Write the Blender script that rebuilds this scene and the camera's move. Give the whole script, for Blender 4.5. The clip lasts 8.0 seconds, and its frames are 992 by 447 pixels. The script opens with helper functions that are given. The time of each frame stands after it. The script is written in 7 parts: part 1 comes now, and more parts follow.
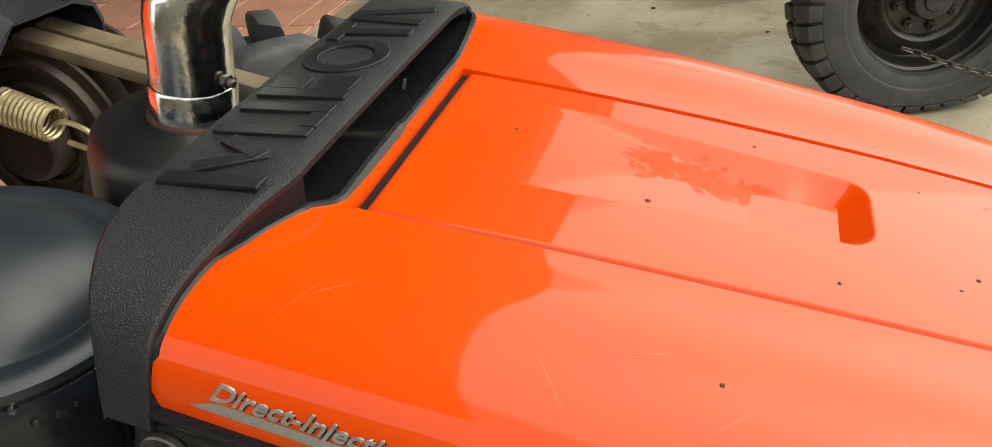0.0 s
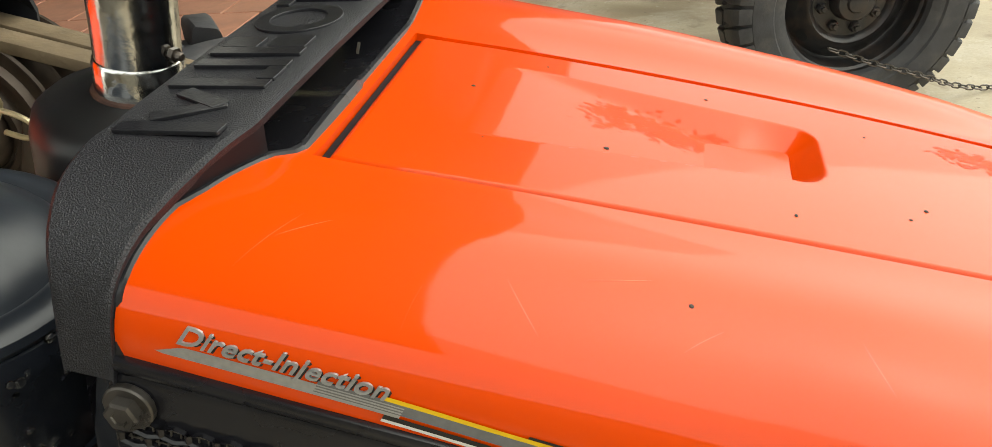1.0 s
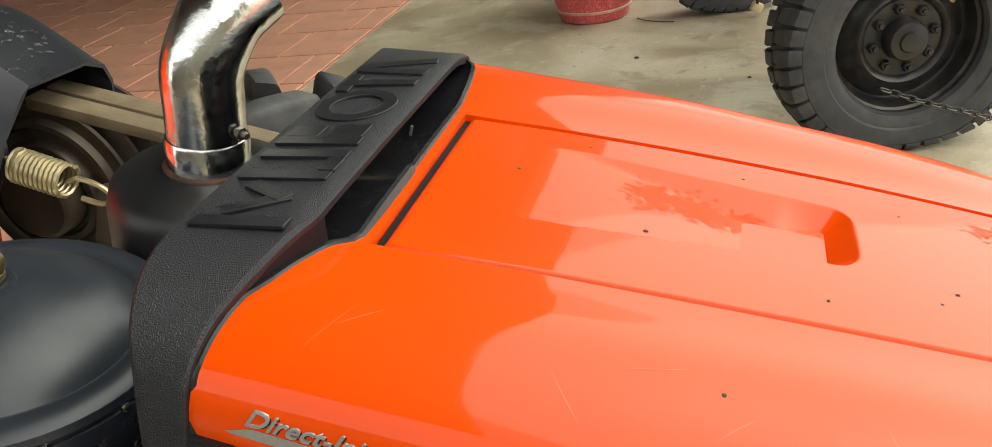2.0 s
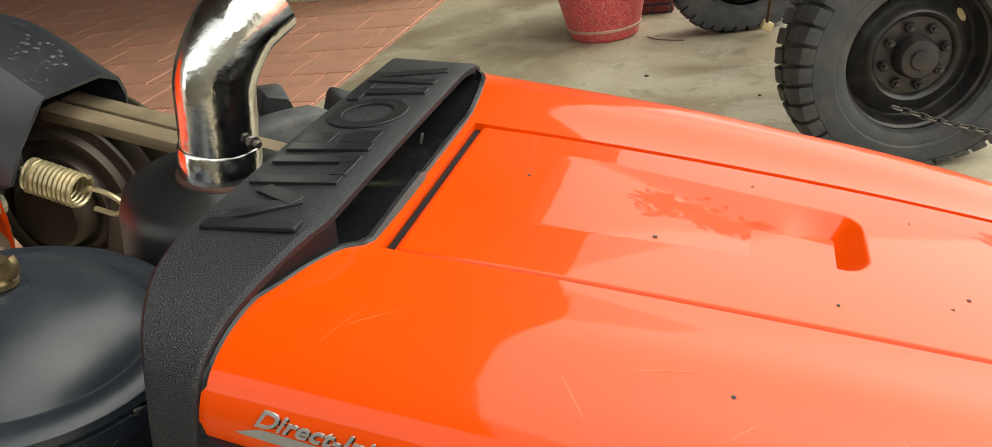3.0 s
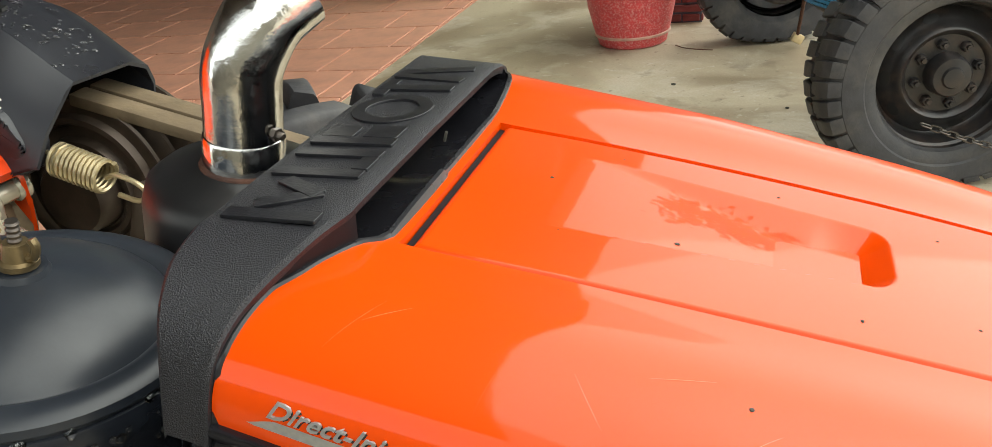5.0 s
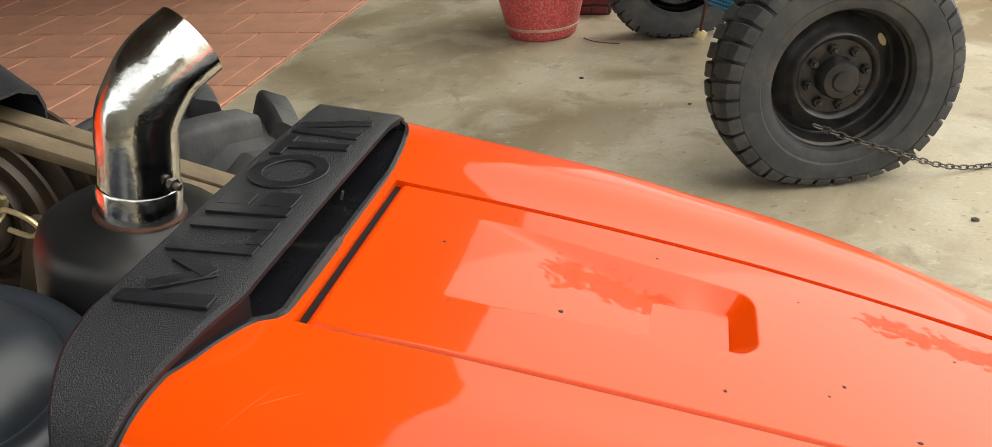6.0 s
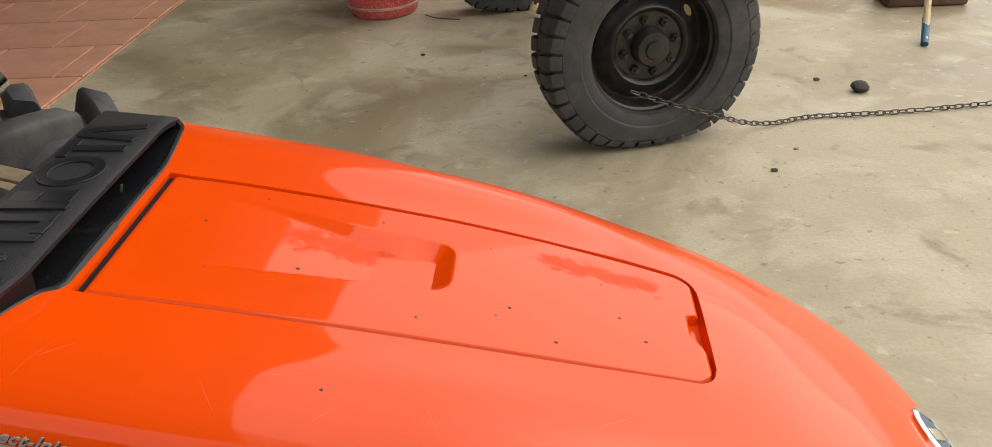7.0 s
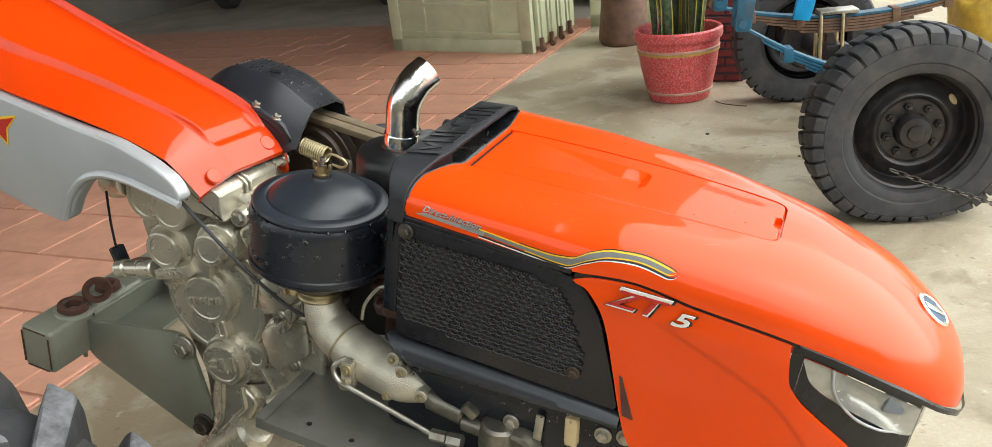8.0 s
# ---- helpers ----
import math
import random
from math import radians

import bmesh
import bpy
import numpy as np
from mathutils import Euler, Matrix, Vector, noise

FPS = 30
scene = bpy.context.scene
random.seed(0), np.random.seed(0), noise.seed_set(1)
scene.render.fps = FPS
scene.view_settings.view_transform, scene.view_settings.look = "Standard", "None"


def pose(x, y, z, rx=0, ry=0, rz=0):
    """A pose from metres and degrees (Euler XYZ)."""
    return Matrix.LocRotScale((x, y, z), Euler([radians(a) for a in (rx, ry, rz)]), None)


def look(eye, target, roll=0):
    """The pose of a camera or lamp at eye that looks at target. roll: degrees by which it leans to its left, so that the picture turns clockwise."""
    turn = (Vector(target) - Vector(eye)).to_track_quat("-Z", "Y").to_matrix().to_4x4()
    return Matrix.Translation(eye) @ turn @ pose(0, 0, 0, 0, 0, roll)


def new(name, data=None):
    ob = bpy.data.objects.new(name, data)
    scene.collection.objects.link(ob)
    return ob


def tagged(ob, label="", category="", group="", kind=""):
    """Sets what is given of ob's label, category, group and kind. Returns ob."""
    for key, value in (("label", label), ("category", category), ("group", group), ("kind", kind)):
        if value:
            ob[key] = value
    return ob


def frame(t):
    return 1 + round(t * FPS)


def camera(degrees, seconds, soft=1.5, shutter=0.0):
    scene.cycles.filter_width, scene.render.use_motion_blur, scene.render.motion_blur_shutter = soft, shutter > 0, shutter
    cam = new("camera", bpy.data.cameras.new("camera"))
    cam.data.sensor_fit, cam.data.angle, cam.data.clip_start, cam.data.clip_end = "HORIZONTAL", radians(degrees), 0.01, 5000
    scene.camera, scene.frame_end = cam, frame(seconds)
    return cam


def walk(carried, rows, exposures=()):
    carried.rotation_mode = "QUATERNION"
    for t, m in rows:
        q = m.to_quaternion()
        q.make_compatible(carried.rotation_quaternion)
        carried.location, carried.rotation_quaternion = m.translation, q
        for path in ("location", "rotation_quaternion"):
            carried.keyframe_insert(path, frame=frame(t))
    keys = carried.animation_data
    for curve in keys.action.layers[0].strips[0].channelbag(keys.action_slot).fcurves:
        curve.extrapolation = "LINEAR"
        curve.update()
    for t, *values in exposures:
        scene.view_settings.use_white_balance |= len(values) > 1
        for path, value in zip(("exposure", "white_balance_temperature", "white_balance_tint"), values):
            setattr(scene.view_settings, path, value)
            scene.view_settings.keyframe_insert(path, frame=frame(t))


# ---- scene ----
cam = camera(58.6, 8.0, soft=0.4)
PATH = [
    (0, (0.15, -0.343, 1.149), (-0.419, 1.284, 0.134), -7.4),
    (0.5, (0.148, -0.354, 1.144), (-0.335, 1.31, 0.144), -8.1),
    (1, (0.142, -0.361, 1.126), (-0.298, 1.317, 0.13), -6.9),
    (1.5, (0.148, -0.365, 1.155), (-0.355, 1.318, 0.199), -7.9),
    (3, (0.15, -0.373, 1.15), (-0.422, 1.332, 0.275), -8.6),
    (3.5, (0.143, -0.36, 1.14), (-0.436, 1.345, 0.27), -8.5),
    (4, (0.143, -0.369, 1.138), (-0.442, 1.335, 0.271), -8.1),
    (5.3, (0.156, -0.372, 1.159), (-0.463, 1.324, 0.298), -6.8),
    (5.5, (0.162, -0.378, 1.178), (-0.434, 1.327, 0.318), -6.3),
    (6, (0.162, -0.365, 1.192), (-0.262, 1.36, 0.274), -4.2),
    (6.2, (0.176, -0.351, 1.199), (-0.114, 1.377, 0.234), -3.7),
    (6.5, (0.19, -0.342, 1.212), (0.098, 1.39, 0.216), -1.3),
    (7, (0.265, -0.465, 1.245), (0.126, 1.268, 0.256), -3.6),
    (7.4, (0.367, -0.697, 1.268), (-0.135, 1.031, 0.396), -5.2),
    (7.5, (0.388, -0.75, 1.285), (-0.202, 0.968, 0.449), -5.1),
    (8, (0.446, -0.984, 1.314), (-0.329, 0.701, 0.567), -6.3),
]
walk(cam, [(t, look(eye, target, roll)) for t, eye, target, roll in PATH], exposures=[(0.0, 1.1, 6900, 1), (4.0, 1.25, 6800, 1), (5.3, 1.32, 6650, 2), (6.2, 0.86, 6850, 6), (6.5, 0.68, 6900, 8), (7.0, 0.66, 6900, 8), (7.5, 1.12, 6600, 6), (8.0, 1.32, 6350, 4)])

# ---- light: overcast sky beyond the porch roof ----
world = bpy.data.worlds.new("sky")
scene.world = world
world.use_nodes = True
wn, wl = world.node_tree.nodes, world.node_tree.links
sky = wn.new("ShaderNodeTexSky")
sky.sky_type, sky.sun_disc = "NISHITA", False
sky.sun_elevation, sky.sun_rotation = radians(55), radians(70)
sky.dust_density, sky.air_density = 1.0, 1.5
grey = wn.new("ShaderNodeHueSaturation")
grey.inputs["Saturation"].default_value = 0.05
wl.new(sky.outputs[0], grey.inputs["Color"])
wl.new(grey.outputs[0], wn["Background"].inputs["Color"])
wn["Background"].inputs["Strength"].default_value = 0.15
sun = new("sun", bpy.data.lights.new("sun", "SUN"))
sun.data.energy, sun.data.angle, sun.data.color = 1.25, radians(100), (1.0, 0.96, 0.9)
sun.matrix_world = look((4, 1.5, 6), (0, 0, 0.5))


# ---- materials ----
def mat(name, color, rough=0.5, metal=0.0, vary=0.15, scale=20.0, bump=0.0, bscale=200.0, coat=0.0, tint=None, stain=0.0, sscale=4.0, rvary=0.1, spec=0.5):
    """Principled material: grain and stains at two scales, fine relief, uneven gloss."""
    m = bpy.data.materials.new(name)
    m.use_nodes = True
    n, l = m.node_tree.nodes, m.node_tree.links
    p = n["Principled BSDF"]
    p.inputs["Metallic"].default_value = metal
    p.inputs["Specular IOR Level"].default_value = spec
    p.inputs["Coat Weight"].default_value = coat
    p.inputs["Coat Roughness"].default_value = 0.045
    if coat:
        p.inputs["Specular IOR Level"].default_value = 0.1
        p.inputs["Coat IOR"].default_value = 1.6
    co = n.new("ShaderNodeTexCoord")
    t1 = n.new("ShaderNodeTexNoise")
    t1.inputs["Scale"].default_value, t1.inputs["Detail"].default_value = scale, 6
    l.new(co.outputs["Object"], t1.inputs["Vector"])
    r1 = n.new("ShaderNodeMapRange")
    r1.inputs["From Min"].default_value, r1.inputs["From Max"].default_value = 0.3, 0.7
    r1.inputs["To Min"].default_value, r1.inputs["To Max"].default_value = 1 - vary, 1 + vary
    l.new(t1.outputs["Fac"], r1.inputs["Value"])
    mul = n.new("ShaderNodeMix")
    mul.data_type, mul.blend_type = "RGBA", "MULTIPLY"
    mul.inputs["Factor"].default_value = 1.0
    mul.inputs[6].default_value = (*color, 1)
    l.new(r1.outputs[0], mul.inputs[7])
    out = mul.outputs[2]
    if tint:
        t2 = n.new("ShaderNodeTexNoise")
        t2.inputs["Scale"].default_value, t2.inputs["Detail"].default_value = sscale, 8
        t2.inputs["Roughness"].default_value = 0.65
        l.new(co.outputs["Object"], t2.inputs["Vector"])
        r2 = n.new("ShaderNodeMapRange")
        r2.inputs["From Min"].default_value, r2.inputs["From Max"].default_value = 0.48, 0.68
        r2.inputs["To Max"].default_value = stain
        l.new(t2.outputs["Fac"], r2.inputs["Value"])
        mx = n.new("ShaderNodeMix")
        mx.data_type = "RGBA"
        l.new(r2.outputs[0], mx.inputs["Factor"])
        l.new(out, mx.inputs[6])
        mx.inputs[7].default_value = (*tint, 1)
        out = mx.outputs[2]
    l.new(out, p.inputs["Base Color"])
    r3 = n.new("ShaderNodeMapRange")
    r3.inputs["From Min"].default_value, r3.inputs["From Max"].default_value = 0.3, 0.7
    r3.inputs["To Min"].default_value, r3.inputs["To Max"].default_value = max(0.02, rough * (1 - rvary)), min(1, rough * (1 + rvary))
    l.new(t1.outputs["Fac"], r3.inputs["Value"])
    l.new(r3.outputs[0], p.inputs["Roughness"])
    if bump:
        t3 = n.new("ShaderNodeTexNoise")
        t3.inputs["Scale"].default_value, t3.inputs["Detail"].default_value = bscale, 4
        l.new(co.outputs["Object"], t3.inputs["Vector"])
        b = n.new("ShaderNodeBump")
        b.inputs["Strength"].default_value, b.inputs["Distance"].default_value = bump, 0.002
        l.new(t3.outputs["Fac"], b.inputs["Height"])
        l.new(b.outputs[0], p.inputs["Normal"])
        if coat:
            l.new(b.outputs[0], p.inputs["Coat Normal"])
    return m


ORANGE = mat("orange_paint", (0.75, 0.062, 0.0003), 0.4, vary=0.04, scale=6, coat=0.54, rvary=0.2, bump=0.035, bscale=38)
ORANGE2 = mat("orange_guard_paint", (0.68, 0.046, 0.0005), 0.4, vary=0.05, scale=8, coat=0.65, bump=0.035, bscale=30)
# blacks lean slightly blue: the sky they reflect is put into the colour
BLACK = mat("black_plastic_grained", (0.014, 0.014, 0.018), 0.42, spec=0.45, vary=0.6, scale=800, bump=0.55, bscale=1500)
BLACKGLOSS = mat("black_plastic_smooth", (0.011, 0.011, 0.014), 0.27, spec=0.5, vary=0.15, scale=30)
MARK = mat("black_plastic_satin", (0.012, 0.012, 0.015), 0.36, spec=0.45, vary=0.3, scale=300, bump=0.12, bscale=900)
FLAP = mat("dull_black_plastic", (0.010, 0.010, 0.012), 0.55, spec=0.12, vary=0.2, scale=60)
BLACKPAINT = mat("black_painted_steel", (0.010, 0.012, 0.017), 0.25, vary=0.25, scale=14, bump=0.10, bscale=90, spec=0.42, tint=(0.022, 0.026, 0.034), stain=0.5, sscale=9)
MUFFLER = mat("heat_black_steel", (0.013, 0.013, 0.014), 0.4, vary=0.25, scale=12, tint=(0.05, 0.035, 0.03), stain=0.4, sscale=8)
CAST = mat("grey_painted_casting", (0.56, 0.525, 0.43), 0.28, metal=0.68, vary=0.10, scale=18, bump=0.14, bscale=330, tint=(0.16, 0.14, 0.10), stain=0.3, sscale=9, rvary=0.25)
CASTROUGH = mat("rough_grey_casting", (0.66, 0.615, 0.50), 0.36, metal=0.7, vary=0.15, scale=30, bump=0.6, bscale=480, tint=(0.2, 0.17, 0.12), stain=0.3, sscale=9)
OILYIRON = mat("oily_brown_iron", (0.06, 0.026, 0.02), 0.4, metal=0.3, vary=0.4, scale=50, bump=0.5, bscale=120, tint=(0.02, 0.015, 0.014), stain=0.8, sscale=30)
GUARDM = mat("black_guard_paint", (0.018, 0.019, 0.024), 0.3, vary=0.2, scale=14, bump=0.05, bscale=60, spec=0.4, tint=(0.022, 0.024, 0.03), stain=0.4, sscale=12)
SLATE = mat("slate_painted_sheet", (0.026, 0.029, 0.035), 0.3, vary=0.15, scale=14, bump=0.06, bscale=90, tint=(0.05, 0.055, 0.062), stain=0.4, sscale=9)
LUGTOP = mat("worn_pale_rubber", (0.17, 0.17, 0.18), 0.6, vary=0.35, scale=70, bump=0.9, bscale=140, tint=(0.05, 0.05, 0.052), stain=0.9, sscale=20)
PUMPMETAL = mat("oily_pump_metal", (0.22, 0.205, 0.17), 0.35, metal=0.8, vary=0.3, scale=60, bump=0.3, bscale=200, tint=(0.05, 0.04, 0.03), stain=0.7, sscale=30)
JOINTSHADE = mat("dark_brown_joint_shade", (0.05, 0.008, 0.002), 0.6, vary=0.3, scale=120)
REFLECTOR = mat("grey_reflector", (0.50, 0.49, 0.45), 0.25, metal=0.5, vary=0.12, scale=90, bump=0.25, bscale=260)
SCRATCH = mat("pale_scratch", (0.78, 0.19, 0.07), 0.4, vary=0.2, scale=300)
DARKBRASS = mat("tarnished_brass", (0.24, 0.18, 0.095), 0.4, metal=0.8, vary=0.3, scale=80, tint=(0.08, 0.05, 0.03), stain=0.6, sscale=60)
WIRE = mat("dull_screen_wire", (0.13, 0.12, 0.105), 0.4, metal=0.6, vary=0.5, scale=120)
NUT = mat("oily_steel_nut", (0.12, 0.11, 0.10), 0.3, metal=0.8, vary=0.3, scale=60, tint=(0.10, 0.05, 0.03), stain=0.5, sscale=30)
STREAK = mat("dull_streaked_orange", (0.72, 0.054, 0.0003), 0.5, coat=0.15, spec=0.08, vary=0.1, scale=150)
GREYPAINT = mat("grey_green_paint", (0.20, 0.205, 0.16), 0.4, metal=0.1, vary=0.1, scale=10, bump=0.12, bscale=60, tint=(0.10, 0.075, 0.05), stain=0.3, sscale=6)
CHROME = mat("chrome", (0.84, 0.84, 0.83), 0.15, metal=1.0, vary=0.08, scale=40, tint=(0.34, 0.30, 0.25), stain=0.6, sscale=70, bump=0.22, bscale=130, rvary=0.6)
STEEL = mat("zinc_steel", (0.45, 0.43, 0.38), 0.35, metal=0.9, vary=0.2, scale=60, tint=(0.2, 0.13, 0.07), stain=0.5, sscale=40)
BRASSY = mat("yellow_zinc", (0.50, 0.42, 0.26), 0.38, metal=0.85, vary=0.2, scale=60, tint=(0.15, 0.1, 0.05), stain=0.5, sscale=30)
RUST = mat("rust", (0.085, 0.036, 0.022), 0.8, metal=0.1, vary=0.4, scale=60, bump=0.8, bscale=150, tint=(0.05, 0.025, 0.02), stain=0.8, sscale=50)
SILVER = mat("silver_paint", (0.44, 0.45, 0.46), 0.33, metal=0.35, vary=0.06, scale=8, coat=0.3)
BLUEGREY = mat("blue_grey_lamp", (0.22, 0.26, 0.31), 0.2, metal=0.3, vary=0.1, scale=100)
SILVERREF = mat("bright_reflector", (0.80, 0.80, 0.77), 0.3, metal=0.25, vary=0.05, scale=60)
SILVERFOIL = mat("silver_foil", (0.42, 0.42, 0.42), 0.35, metal=0.6, vary=0.1, scale=400)
GREYFOIL = mat("grey_foil", (0.16, 0.16, 0.16), 0.45, vary=0.1, scale=400)
YELLOW = mat("yellow_foil", (0.80, 0.50, 0.01), 0.4, vary=0.05, scale=200)
BLACKFOIL = mat("black_foil", (0.012, 0.012, 0.012), 0.35, vary=0.1, scale=200)
REDFOIL = mat("red_foil", (0.45, 0.02, 0.015), 0.3, vary=0.08, scale=200)
BLUEFOIL = mat("dark_blue_enamel", (0.015, 0.07, 0.16), 0.2, vary=0.08, scale=200)
RUBBER = mat("tyre_rubber", (0.038, 0.038, 0.042), 0.62, vary=0.25, scale=25, bump=0.4, bscale=120, tint=(0.11, 0.10, 0.085), stain=0.5, sscale=9)
BELT = mat("worn_belt_rubber", (0.17, 0.125, 0.075), 0.7, vary=0.25, scale=50, bump=0.3, bscale=200, tint=(0.05, 0.04, 0.03), stain=0.6, sscale=25)
PULLEY = mat("dirty_pulley_iron", (0.065, 0.048, 0.036), 0.42, metal=0.5, vary=0.35, scale=35, tint=(0.03, 0.02, 0.015), stain=0.8, sscale=15)
RIM = mat("black_rim_paint", (0.024, 0.023, 0.024), 0.32, metal=0.2, vary=0.3, scale=20, tint=(0.09, 0.06, 0.045), stain=0.5, sscale=14)
BLUE = mat("blue_paint", (0.026, 0.125, 0.21), 0.45, vary=0.2, scale=15, tint=(0.06, 0.05, 0.045), stain=0.7, sscale=12)
CYAN = mat("bright_blue_paint", (0.02, 0.36, 0.75), 0.4, vary=0.1, scale=15)
LEAFSPRING = mat("rusty_spring_steel", (0.20, 0.115, 0.07), 0.7, metal=0.2, vary=0.3, scale=30, tint=(0.06, 0.05, 0.05), stain=0.7, sscale=12)
LIDPAINT = mat("dusty_black_lid", (0.018, 0.022, 0.030), 0.34, vary=0.3, scale=9, bump=0.12, bscale=60, tint=(0.045, 0.050, 0.058), stain=0.55, sscale=7)
DARKGREY = mat("dark_grey_plate", (0.19, 0.185, 0.16), 0.38, metal=0.2, vary=0.15, scale=12, tint=(0.04, 0.035, 0.03), stain=0.4, sscale=10)
TILE = mat("terracotta_tile", (0.62, 0.31, 0.21), 0.5, vary=0.22, scale=5, bump=0.2, bscale=40, tint=(0.40, 0.22, 0.15), stain=0.5, sscale=3)
MORTAR = mat("mortar", (0.49, 0.25, 0.17), 0.85, vary=0.2, scale=20, bump=0.3, bscale=100)
DOORGREEN = mat("pale_green_paint", (0.52, 0.54, 0.36), 0.5, vary=0.08, scale=6, tint=(0.35, 0.33, 0.22), stain=0.4, sscale=5)
WALLP = mat("house_plaster", (0.21, 0.195, 0.17), 0.85, vary=0.12, scale=3, bump=0.3, bscale=40)
SOUTHM = mat("dark_unseen_wall", (0.20, 0.185, 0.15), 0.85, vary=0.3, scale=2, bump=0.3, bscale=30, tint=(0.08, 0.085, 0.06), stain=0.6, sscale=1.5)
ROOFM = mat("roof_sheet", (0.045, 0.04, 0.034), 0.7, vary=0.15, scale=3)
POT = mat("red_glazed_pot", (0.60, 0.06, 0.065), 0.45, vary=0.15, scale=25, bump=0.3, bscale=60, tint=(0.74, 0.40, 0.38), stain=0.75, sscale=120)
GOLD = mat("gold_band", (0.55, 0.33, 0.08), 0.45, vary=0.15, scale=30)
PINKBAND = mat("pale_band", (0.55, 0.33, 0.26), 0.5, vary=0.15, scale=30)
SOIL = mat("soil", (0.06, 0.045, 0.03), 0.95, vary=0.4, scale=60, bump=0.8, bscale=80)
LEAF = mat("snake_plant_leaf", (0.05, 0.085, 0.04), 0.4, vary=0.6, scale=35, tint=(0.13, 0.16, 0.08), stain=0.6, sscale=30)
LEAFEDGE = mat("yellow_leaf_edge", (0.52, 0.42, 0.10), 0.45, vary=0.2, scale=30)
BRICKRED = mat("dark_red_brick", (0.17, 0.035, 0.035), 0.6, vary=0.3, scale=20)
BRICKGROUT = mat("blue_grey_grout", (0.07, 0.08, 0.11), 0.8, vary=0.2, scale=20)
SACK = mat("yellow_woven_sack", (0.56, 0.36, 0.045), 0.6, vary=0.2, scale=14, bump=0.4, bscale=60, tint=(0.30, 0.19, 0.03), stain=0.5, sscale=9)
WOODBROWN = mat("brown_wood", (0.13, 0.07, 0.045), 0.7, vary=0.3, scale=15, bump=0.5, bscale=40)
STONE = mat("dark_stone", (0.05, 0.045, 0.035), 0.8, vary=0.3, scale=60, bump=0.5, bscale=100)
IVORY = mat("ivory_plastic", (0.55, 0.43, 0.24), 0.4, vary=0.1, scale=60)
CLOTHDARK = mat("inner_cement", (0.48, 0.43, 0.36), 0.6, vary=0.25, scale=4, tint=(0.16, 0.14, 0.12), stain=0.6, sscale=2)


def concrete_mat():
    """Yard concrete: worn tan cement, brown damp stains, pale scuffs and fine grit."""
    m = bpy.data.materials.new("yard_concrete")
    m.use_nodes = True
    n, l = m.node_tree.nodes, m.node_tree.links
    p = n["Principled BSDF"]
    co = n.new("ShaderNodeTexCoord")

    def layer(scale, detail, lo, hi, warp=0.0):
        t = n.new("ShaderNodeTexNoise")
        t.inputs["Scale"].default_value, t.inputs["Detail"].default_value, t.inputs["Roughness"].default_value = scale, detail, 0.62
        t.inputs["Distortion"].default_value = warp
        l.new(co.outputs["Object"], t.inputs["Vector"])
        r = n.new("ShaderNodeMapRange")
        r.inputs["From Min"].default_value, r.inputs["From Max"].default_value = lo, hi
        l.new(t.outputs["Fac"], r.inputs["Value"])
        return r.outputs[0], t.outputs["Fac"]

    def mix(fac, a, b, amount):
        k = n.new("ShaderNodeMath")
        k.operation = "MULTIPLY"
        l.new(fac, k.inputs[0])
        k.inputs[1].default_value = amount
        x = n.new("ShaderNodeMix")
        x.data_type = "RGBA"
        l.new(k.outputs[0], x.inputs["Factor"])
        if isinstance(a, tuple):
            x.inputs[6].default_value = (*a, 1)
        else:
            l.new(a, x.inputs[6])
        x.inputs[7].default_value = (*b, 1)
        return x.outputs[2]

    big, _ = layer(0.8, 9, 0.44, 0.58, 0.8)
    pale, _ = layer(3.0, 12, 0.50, 0.62, 0.45)
    chip, _ = layer(26, 7, 0.63, 0.67)
    fleck, _ = layer(15, 8, 0.62, 0.68, 0.3)
    spot, _ = layer(4.5, 8, 0.58, 0.66, 0.6)
    grit, raw = layer(90, 3, 0.35, 0.75)
    c = mix(big, (0.44, 0.375, 0.265), (0.25, 0.19, 0.12), 0.85)
    c = mix(pale, c, (0.54, 0.49, 0.39), 0.55)
    c = mix(spot, c, (0.17, 0.13, 0.085), 0.45)
    c = mix(fleck, c, (0.58, 0.54, 0.45), 0.5)
    c = mix(chip, c, (0.13, 0.10, 0.07), 0.55)
    c = mix(grit, c, (0.25, 0.21, 0.15), 0.3)
    l.new(c, p.inputs["Base Color"])
    rr = n.new("ShaderNodeMapRange")
    rr.inputs["To Min"].default_value, rr.inputs["To Max"].default_value = 0.75, 0.42
    l.new(big, rr.inputs["Value"])
    l.new(rr.outputs[0], p.inputs["Roughness"])
    bp = n.new("ShaderNodeBump")
    bp.inputs["Strength"].default_value, bp.inputs["Distance"].default_value = 0.35, 0.003
    l.new(raw, bp.inputs["Height"])
    l.new(bp.outputs[0], p.inputs["Normal"])
    return m


CONCRETE = concrete_mat()


def clear_mat(name, color, rough):
    m = bpy.data.materials.new(name)
    m.use_nodes = True
    p = m.node_tree.nodes["Principled BSDF"]
    p.inputs["Base Color"].default_value = (*color, 1)
    p.inputs["Transmission Weight"].default_value = 1.0
    p.inputs["Roughness"].default_value, p.inputs["IOR"].default_value = rough, 1.45
    return m


LENS = clear_mat("clear_lens", (0.97, 0.97, 0.95), 0.03)
WATER = clear_mat("water", (1, 1, 1), 0.0)


# ---- building helpers ----
OFFS = {}


def thing(name, m, build, label, category, group="", kind=""):
    """An Empty at pose m; its parts are built in the frame given by build (a world matrix)."""
    e = new(name)
    e.empty_display_size = 0.05
    e.matrix_world = m
    OFFS[e.name] = m.inverted() @ build
    return tagged(e, label, category, group, kind)


